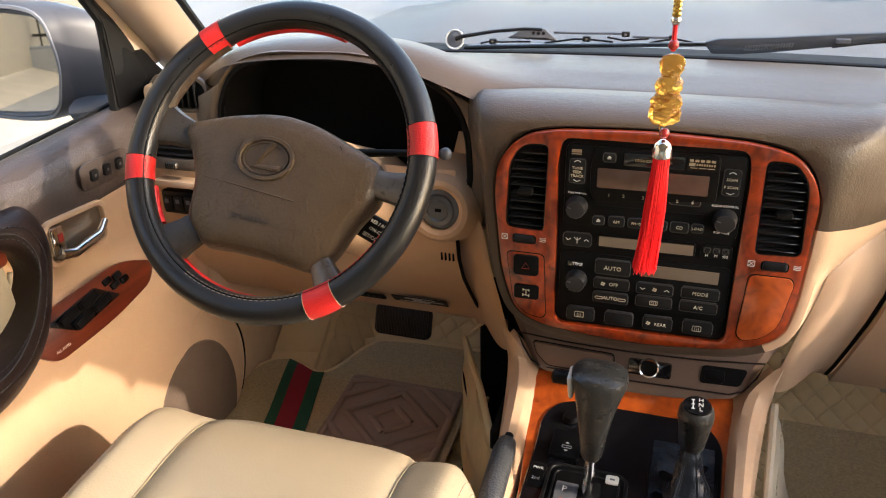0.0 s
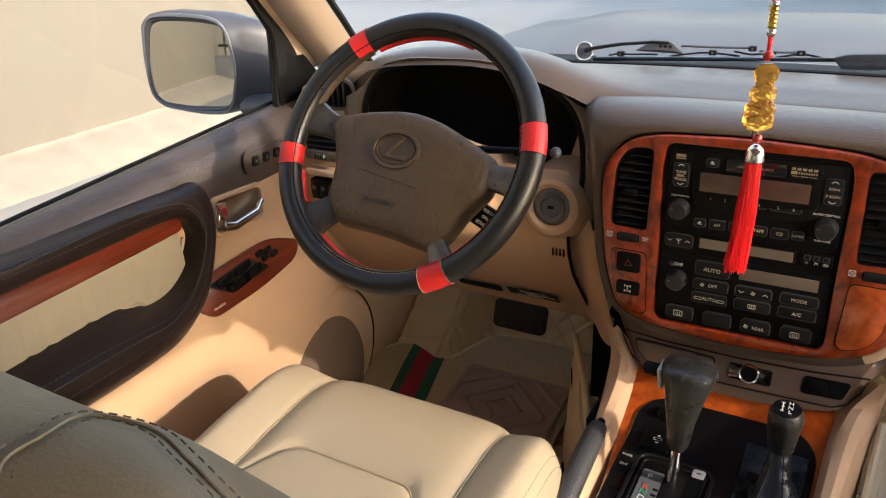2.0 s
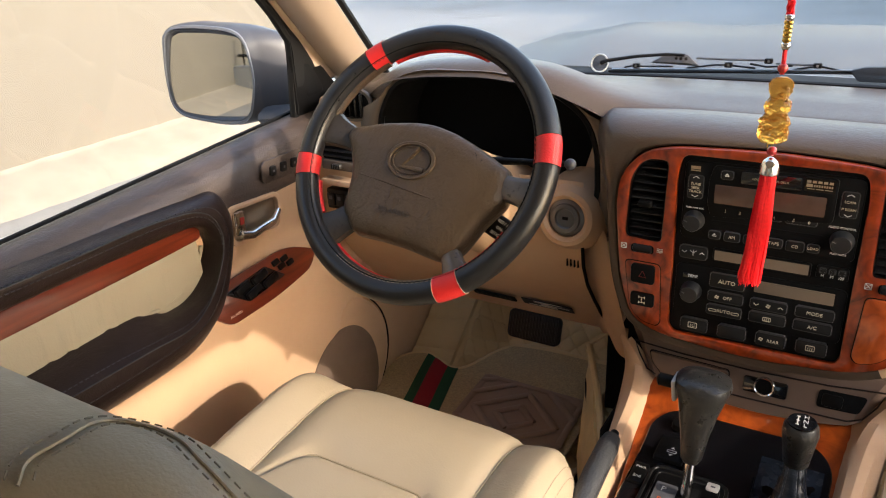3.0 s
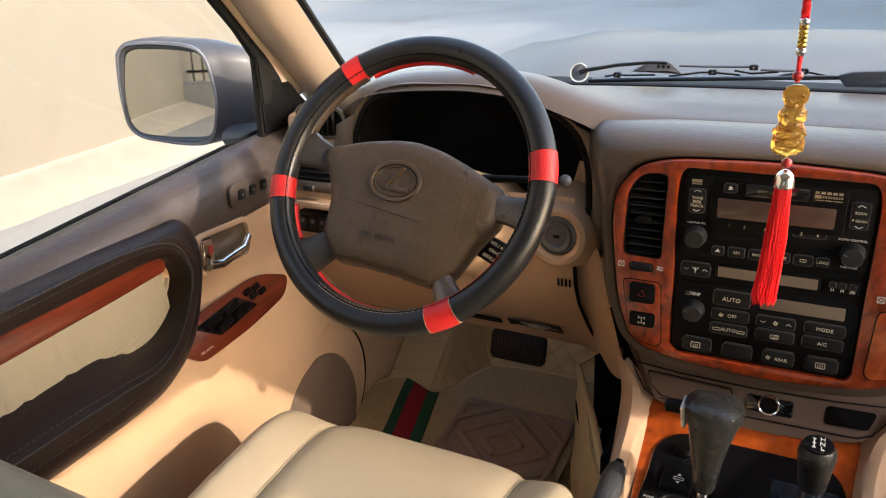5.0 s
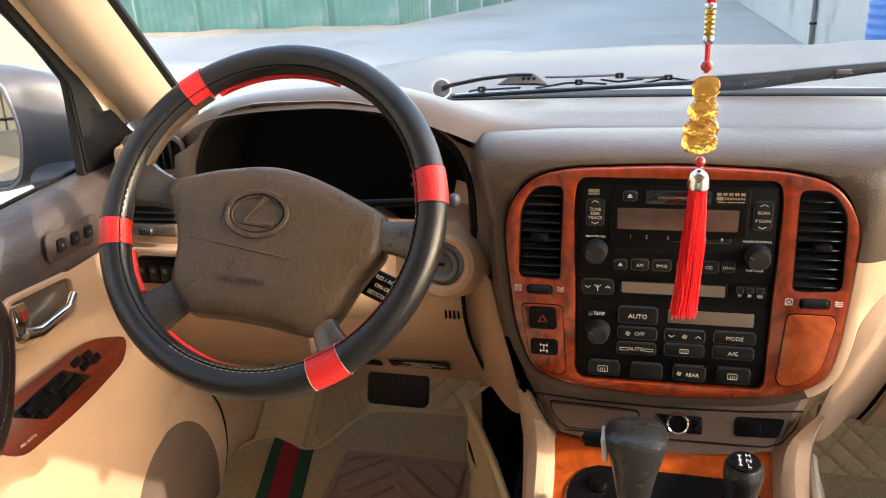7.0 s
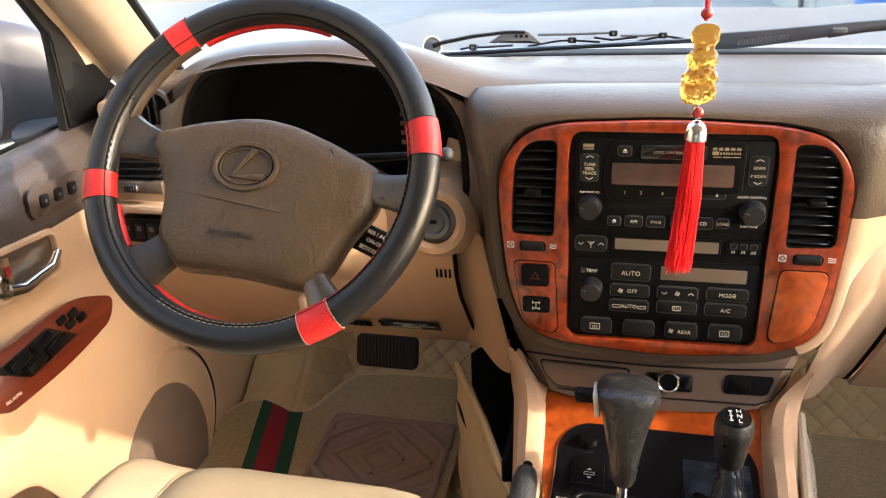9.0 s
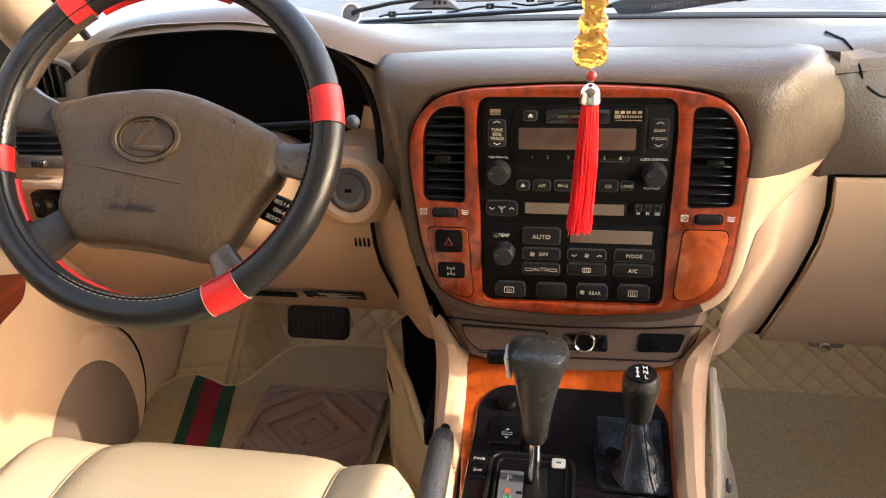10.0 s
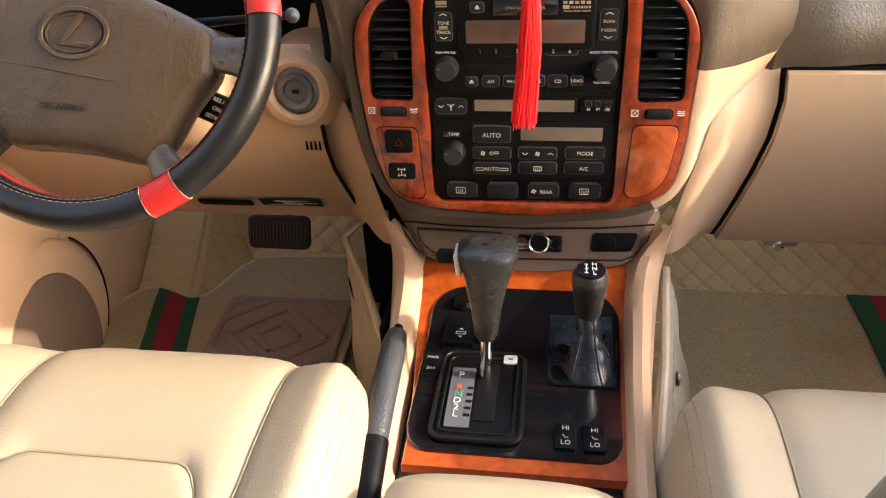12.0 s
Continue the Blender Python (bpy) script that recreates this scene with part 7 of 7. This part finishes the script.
def backrest(st, cx, lean=0.275, tall=0.405):
    def surf(t, a):
        y, z = 0.380 - lean * t, 0.355 + tall * t
        w_ = 0.255 * (1 - 0.06 * t)
        c, s = math.cos(a), math.sin(a)
        px = w_ * math.copysign(abs(c) ** 0.55, c)
        py = 0.070 * math.copysign(abs(s) ** 0.6, s)
        fr = 0.020 * smoothstep(0.10, 0.2, abs(px)) if s > 0 else 0
        k2 = math.sqrt(max(0.0, 1 - max(0, (t - 0.82) / 0.18) ** 2))
        return (cx + px * (0.55 + 0.45 * k2), y - 0.065 + (py + fr) * (0.15 + 0.85 * k2), z + py * 0.45 - 0.03 * max(0, (t - 0.82) / 0.18) ** 2)
    secs = [[surf(k / 26, 2 * math.pi * i / 44) for i in range(44)] for k in range(27)]
    ob = part("backrest", loft(secs, closed=True, caps=True), SHADED_LEATHER, st, "leather backrest in a shade-darkened tone, with double stitching")
    path = [(0.0, 0.72, 0.22), (1.0, 0.80, 0.31), (2.0, 0.85, 0.436), (3.0, 0.878, 0.66), (4.0, 0.884, 0.87), (5.0, 0.890, 1.02), (6.0, 0.905, 1.11), (7.0, 0.935, 1.08), (8.0, 0.965, 0.94), (9.0, 0.985, 0.77), (10.0, 0.992, 0.47)]
    mid, rows = [], ([], [])
    for i in range(101):
        t, a = spline(path, i * 0.1)
        p = Vector(surf(t, a))
        nrm = (Vector(surf(t + 0.002, a)) - p).cross(Vector(surf(t, a + 0.01)) - p)
        t2, a2 = spline(path, min(10, i * 0.1 + 0.05))
        go = Vector(surf(t2, a2)) - p
        if nrm.length < 1e-12 or go.length < 1e-9:
            continue
        nrm = nrm.normalized()
        if nrm.z < 0:
            nrm = -nrm
        aside = nrm.cross(go.normalized())
        mid.append(p + nrm * 0.0005)
        for row, k in zip(rows, (-0.0075, 0.0075)):
            row.append(p + aside * k + nrm * 0.0008)
    for row in rows:
        stitches(row, ob, BACK_THREAD, 0.0050, 0.0035, 0.0007)
    part("seam", tube(mid, 0.0014, 6), SHADED_LEATHER, ob)


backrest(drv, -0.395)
# Passenger backrest and head restraint are unseen, added to shade the driver's side.
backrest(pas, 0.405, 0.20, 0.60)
for x in (0.355, 0.455):
    part("restraint_post", tube([(x, 0.125, 0.93), (x, 0.105, 1.03)], 0.006, 10), CHROME, pas, "chrome post")
secs = []
for t, w_, d_ in ((0.0, 0.085, 0.030), (0.08, 0.11, 0.045), (0.3, 0.13, 0.055), (0.7, 0.125, 0.055), (0.92, 0.10, 0.042), (1.0, 0.06, 0.02)):
    secs.append([(0.405 + w_ * math.copysign(abs(math.cos(a)) ** 0.6, math.cos(a)), 0.105 - 0.03 * t + d_ * math.sin(a), 0.985 + 0.185 * t) for a in [2 * math.pi * i / 28 for i in range(28)]])
part("head_restraint", loft(secs, closed=True, caps=True), SHADED_LEATHER, pas, "unseen leather head restraint that shades the driver's door")

# ---- floor mats, pedal, flaps ----


def floor_z(y, x=0.5):
    start = 1.17 + 0.125 * smoothstep(-0.68, -0.58, x)
    return 0.030 + 0.012 * smoothstep(1.0, 1.16, y) + 0.95 * max(0, y - start) ** 1.12


def sheet(name, xf, y0, y1, ny, nx, material, parent, label, lift=0.0, relief=None, thickness=0.006, rise=True):
    secs = []
    for j in range(ny + 1):
        y = y0 + (y1 - y0) * j / ny
        a, b = xf(y)
        secs.append([(a + (b - a) * i / nx, y, floor_z(y, a + (b - a) * i / nx if rise else 0.5) + lift + (relief(a + (b - a) * i / nx, y) if relief else 0)) for i in range(nx + 1)])
    return part(name, thick(loft(secs), thickness), material, parent, label)


def quilting(x, y, p=0.047, h=0.010):
    if -0.672 < x < -0.655:
        return h * 0.2
    if x < -0.672:
        a = (y - 0.12 * x) / 0.062 % 1
        return h * min(1, min(a, 1 - a) * 9) ** 0.5
    a, b = ((x + y * 1.15) / p) % 1, ((x - y * 1.15) / p) % 1
    da, db = min(a, 1 - a), min(b, 1 - b)
    return h * min(1, (min(da, db) * 6.5)) ** 0.5


for side, cx in ((-1, -0.50), (1, 0.49)):
    foot = thing("footwell_mat", "beige quilted footwell liner", "car mat", (cx, 1.2, 0.0))
    x0, x1 = (-0.775, -0.285) if side < 0 else (0.19, 0.775)
    sheet("liner", lambda y: (x0, x1), 0.62, 1.62, 230, 170, QUILT, foot, "beige quilted vinyl", 0.0, quilting)


def mat_edge(x):
    """The mat's front edge, stepped back on the footrest side."""
    return spline([(-0.80, 1.06), (-0.775, 1.15), (-0.735, 1.185), (-0.69, 1.175), (-0.645, 1.158), (-0.615, 1.18), (-0.585, 1.27), (-0.55, 1.305), (-0.30, 1.315)], x)[0]


mat = thing("carpet_mat", "beige carpet mat with green and red stripe and brown heel pad", "car mat", (-0.52, 1.1, 0.03))


def cut_sheet(name, x0, x1, y0, nx, ny, material, label, lift, skew=0.0, thickness=0.005, inset=0.0):
    secs = []
    for i in range(nx + 1):
        x = x0 + (x1 - x0) * i / nx
        ye = mat_edge(x) - inset
        row = []
        for j in range(ny + 1):
            y = y0 + (ye - y0) * j / ny
            xx = x + skew * (ye - y)
            row.append((xx, y, floor_z(y, 0.5) + 0.030 + lift))
        secs.append(row)
    return part(name, thick(loft(secs), thickness), material, mat, label)


cut_sheet("carpet", -0.798, -0.31, 0.66, 60, 40, CARPET, "beige loop carpet", 0.005)
for a, b, mt, lb in ((0.0, 0.024, GREEN_BAND, "green stripe"), (0.024, 0.068, RED_BAND, "red stripe"), (0.068, 0.093, GREEN_BAND, "green stripe")):
    cut_sheet("stripe", -0.723 + a, -0.723 + b, 0.70, 6, 30, mt, lb, 0.0125, 0.24, 0.003, 0.004)
part("edging", tube([(-0.798 + i * 0.0061, mat_edge(-0.798 + i * 0.0061), floor_z(mat_edge(-0.798 + i * 0.0061), 0.5) + 0.034) for i in range(81)], 0.0075, 8), QUILT, mat, "tan bound edge")
HP0, HP1, HPF = -0.556, -0.332, 1.160
pad_p = sheet("heel_pad", lambda y: (HP0, HP1), 0.80, HPF, 24, 10, PAD_VINYL, mat, "brown ribbed heel pad", 0.0425, None, 0.005, False)


def rib(p, q, r=0.0055):
    part("rib", tube([(p[0] + (q[0] - p[0]) * k / 5, p[1] + (q[1] - p[1]) * k / 5, floor_z(p[1] + (q[1] - p[1]) * k / 5) + 0.0440) for k in range(6)], r, 8, squash=0.40), PAD_VINYL, pad_p)


for p, q in (((HP0, HPF), (HP1, HPF)), ((HP0, HPF), (HP0, 0.80)), ((HP1, HPF), (HP1, 0.80))):
    rib(p, q, 0.007)
HX, HY = (HP0 + HP1) / 2, 1.060
for hw, hd in ((0.092, 0.076), (0.042, 0.034)):
    ring = [(HX - hw, HY), (HX, HY + hd), (HX + hw, HY), (HX, HY - hd)]
    for k in range(4):
        rib(ring[k], ring[(k + 1) % 4], 0.008)
for sx in (-1, 1):
    for k in range(2):
        o = 0.046 * k
        rib((HX + sx * 0.116, HY + 0.035 + o), (HX + sx * (0.040 + o), HY + 0.096), 0.008)
        rib((HX + sx * 0.116, HY - 0.035 - o), (HX + sx * (0.040 + o), HY - 0.096), 0.008)
rib((HP0, 0.90), (HP1, 0.90))
pm = thing("carpet_mat", "beige carpet mat with green and red stripe", "car mat", (0.5, 1.0, 0.03))
sheet("carpet", lambda y: (0.255, 0.765), 0.60, 1.275, 40, 30, CARPET, pm, "beige loop carpet", 0.027)
for a, b, mt, lb in ((0.0, 0.036, GREEN_BAND, "green stripe"), (0.036, 0.082, RED_BAND, "red stripe"), (0.082, 0.118, GREEN_BAND, "green stripe")):
    sheet("stripe", lambda y, a=a, b=b: (0.575 + a, 0.575 + b), 0.60, 1.27, 30, 4, mt, pm, lb, 0.0345, None, 0.004)
pedal = thing("brake_pedal", "wide black rubber brake pedal with vertical ribs", "pedal", (-0.46, 1.2, 0.2))
PD = axes((-0.460, 1.20, 0.212), (1, 0, 0), (0, 0.32, 0.95))
part("pad", slab(rrect(0.118, 0.062, 0.012, 4), 0.012, 0.004), KNOB, pedal, "", PD)
for i in range(17):
    part("rib", rbox(0.0032, 0.053, 0.004, 0.001, 1), KNOB, pedal, "", PD @ Matrix.Translation((-0.052 + i * 0.0065, 0, 0.0125)))
part("arm", tube([(-0.45, 1.215, 0.20), (-0.45, 1.30, 0.33), (-0.45, 1.33, 0.5)], 0.010, 8), BLACK, pedal)

def flap(name, corners, label, holes, material=TAN_VINYL):
    a, b, c, d = (Vector(p) for p in corners)
    secs = []
    for i in range(17):
        u = i / 16
        row = []
        for j in range(9):
            v = j / 8
            p = a.lerp(b, v).lerp(d.lerp(c, v), u)
            row.append(p + Vector((0.006 * math.sin(u * 6 + v * 3) + 0.004 * math.sin(v * 9 + u * 2), 0, 0.004 * math.sin(u * 8))))
        secs.append(row)
    th = thing(name, label, "car mat", c)
    f = part("flap", thick(loft(secs), 0.008), material, th)
    if material is PALE_LEATHER:
        stitches([a.lerp(d, k / 20).lerp(b.lerp(c, k / 20), 0.10) + Vector((0.008, 0, 0.006)) for k in range(21)], th, PALE_LEATHER, 0.006, 0.004, 0.0008)
    part("binding", tube([a, a.lerp(d, 0.5) + Vector((0.004, 0, 0.003)), d], 0.006, 8), QUILT if material is TAN_VINYL else material, th)
    if material is TAN_VINYL:
        for u0, u1, v0, v1 in ((0.02, 0.60, 0.42, 0.25), (0.70, 0.77, 0.24, 0.27)):
            slit = [a.lerp(b, v0 + (v1 - v0) * k / 6).lerp(d.lerp(c, v0 + (v1 - v0) * k / 6), u0 + (u1 - u0) * k / 6) + Vector((-0.004, 0, 0.003)) for k in range(7)]
            part("slit", tube(slit, [0.0015, 0.004, 0.005, 0.005, 0.005, 0.004, 0.0015], 6), MATT_BLACK, th, "dark torn slit")
    for p in holes:
        part("snap", revolve([(0.010, 0), (0.010, 0.003), (0.006, 0.005), (0.003, 0.003)], 20), SATIN, th, "small metal snap", axes(p, (0, 1, 0), (0, 0, 1)))
    return th


driver_flap = flap("mat_flap", [(-0.304, 1.10, 0.262), (-0.300, 1.085, 0.10), (-0.190, 0.78, 0.10), (-0.168, 0.80, 0.262)], "tan vinyl mat flap standing against the console", [(-0.206, 0.852, 0.215)])
flap("mat_flap", [(0.200, 0.985, 0.302), (0.262, 1.0, 0.05), (0.262, 0.60, 0.05), (0.166, 0.66, 0.215)], "pale leather mat flap with a metal snap leaning on the console", [(0.212, 0.862, 0.205)], PALE_LEATHER)
part("top_fold", tube([(-0.303, 1.102, 0.264), (-0.277, 1.106, 0.289), (-0.246, 1.110, 0.314)], 0.0055, 8, squash=0.6), QUILT, driver_flap, "frayed folded top edge")

# Black sheets stand in for the shade between flap and tunnel.
part("gap_shade_side", rbox(0.012, 0.40, 0.30, 0.004, 1), MATT_BLACK, car, "black sheet standing in for shade beside the tunnel", Matrix.Translation((-0.178, 1.02, 0.15)))
part("gap_shade_foot", rbox(0.16, 0.44, 0.012, 0.004, 1), MATT_BLACK, car, "black sheet standing in for shade in the gap", Matrix.Translation((-0.235, 1.02, 0.012)))
part("gap_shade_end", rbox(0.14, 0.012, 0.33, 0.004, 1), MATT_BLACK, car, "black sheet standing in for shade in the gap", Matrix.Translation((-0.235, 1.21, 0.165)))
# kick panel beside the driver's footwell
part("kick_panel", rbox(0.03, 0.34, 0.62, 0.012, 2), BEIGE, car, "beige footwell side panel", Matrix.Translation((-0.795, 1.22, 0.29)))
part("kick_panel", rbox(0.03, 0.5, 0.62, 0.012, 2), BEIGE, car, "beige footwell side panel", Matrix.Translation((0.795, 1.22, 0.29)))

# ---- hanging pendant ----
pend = thing("hanging_pendant", "red tassel pendant with amber charm on a red cord", "pendant", (0.0125, 0.752, 0.95))
PX, PY = 0.0125, 0.752
cord = bmesh.new()
for k in range(3):
    tube([(PX + 0.0022 * math.cos(i * 0.9 + k * 2.09), PY + 0.0022 * math.sin(i * 0.9 + k * 2.09), 0.902 + i * 0.0035) for i in range(100)], 0.0020, 6, bm=cord)
part("cord", cord, SILK_RED, pend, "twisted red cord")
part("spacer", revolve([(0.004, 0), (0.0045, 0.002), (0.0035, 0.004), (0.0045, 0.006), (0.0035, 0.008), (0.0045, 0.010), (0.0035, 0.012), (0.0045, 0.014), (0.0035, 0.016), (0.0045, 0.018), (0.004, 0.020)], 16), GOLD, pend, "gold coil spacer", Matrix.Translation((PX, PY, 0.882)))
for z, r in ((0.905, 0.0048), (0.878, 0.0048)):
    b = bmesh.new()
    bmesh.ops.create_uvsphere(b, u_segments=16, v_segments=10, radius=r)
    part("silver_bead", b, CHROME, pend, "silver bead", Matrix.Translation((PX, PY, z)))
part("thread", tube([(PX, PY, 0.850), (PX, PY, 0.878)], 0.0022, 8), SILK_RED, pend)
for z in (0.856, 0.770):
    b = bmesh.new()
    bmesh.ops.create_uvsphere(b, u_segments=18, v_segments=12, radius=0.0052)
    part("red_bead", b, RED_BEAD, pend, "red bead", Matrix.Translation((PX, PY, z)))
CARVED = [(-0.1, 0.0015, 0.0012, 0.0010), (0.05, 0.0060, 0.0012, 0.0020), (0.3, 0.0098, 0.0012, 0.0026), (0.9, 0.0124, 0.0010, 0.0030), (1.6, 0.0112, 0.0008, 0.0046), (2.3, 0.0088, 0.0004, 0.0064), (3.1, 0.0134, -0.0004, 0.0078),
          (4.1, 0.0112, -0.0004, 0.0064), (5, 0.0148, -0.0012, 0.0090), (5.7, 0.0140, -0.0014, 0.0074), (6.3, 0.0156, -0.0014, 0.0084), (7, 0.0150, -0.0018, 0.0072), (7.5, 0.0104, -0.0024, 0.0050), (7.7, 0.003, -0.003, 0.002)]


def carved(u):
    """Half-width, sideways lean and half-depth of the charm, from its top down."""
    k = min(max(i for i, c in enumerate(CARVED) if c[0] <= u), len(CARVED) - 2)
    f = smoothstep(CARVED[k][0], CARVED[k + 1][0], u)
    return [p + (q - p) * f for p, q in zip(CARVED[k][1:], CARVED[k + 1][1:])]


secs = []
for i in range(78):
    u = i * 0.1
    hw, lean, hd = carved(u)
    z = 0.0375 - 0.0091 * u
    row = []
    for j in range(64):
        a = 2 * math.pi * j / 64
        q = Vector((lean + hw * math.copysign(abs(math.cos(a)) ** 0.8, math.cos(a)), hd * math.sin(a), z))
        cut = (0.0020 * noise.noise(q * 170) + 0.0017 * noise.noise(q * 360)) * min(1, 0.35 + u / 3)
        row.append(q + Vector((0.7 * math.cos(a), math.sin(a), 0)) * cut)
    secs.append(row)
b = loft(secs, closed=True, caps=True)
part("charm_loop", tube([(PX - 0.003 + 0.0022 * math.cos(k * math.pi / 8), PY, 0.7755 + 0.0035 * math.sin(k * math.pi / 8)) for k in range(16)], 0.0006, 6, closed=True), GOLD, pend, "thin gold loop")
part("charm", b, AMBER, pend, "carved translucent amber charm", Matrix.Translation((PX, PY, 0.81)))
part("bell_cap", revolve([(0.0095, 0), (0.0102, 0.001), (0.0095, 0.008), (0.0075, 0.014), (0.003, 0.018), (0.001, 0.0185)], 24), CHROME, pend, "silver bell cap", Matrix.Translation((PX, PY, 0.745)))
b = bmesh.new()
rng = random.Random(5)
for k in range(430):
    a, q = rng.uniform(0, 2 * math.pi), math.sqrt(rng.random())
    r0, r1 = 0.0078 * q, 0.0118 * q + rng.uniform(-0.0012, 0.0012)
    z1 = 0.614 + rng.uniform(0, 0.016)
    w_ = rng.uniform(-0.0012, 0.0012)
    tube([(PX + r0 * math.cos(a), PY + r0 * math.sin(a), 0.747), (PX + (r0 * 0.4 + r1 * 0.6) * math.cos(a) - 0.0015 + w_, PY + r1 * 0.8 * math.sin(a), 0.69),
          (PX + r1 * 0.95 * math.cos(a) - 0.0035, PY + r1 * 0.9 * math.sin(a) + w_, 0.65), (PX + r1 * math.cos(a) - 0.006 + w_, PY + r1 * math.sin(a), z1)], 0.00042, 4, bm=b, caps=False)
tube([(PX - 0.011, PY, 0.66), (PX - 0.0145, PY - 0.001, 0.645), (PX - 0.0135, PY - 0.001, 0.625), (PX - 0.0165, PY, 0.609)], 0.0004, 4, bm=b, caps=False)
part("tassel", b, SILK_RED, pend, "bright red silk tassel")
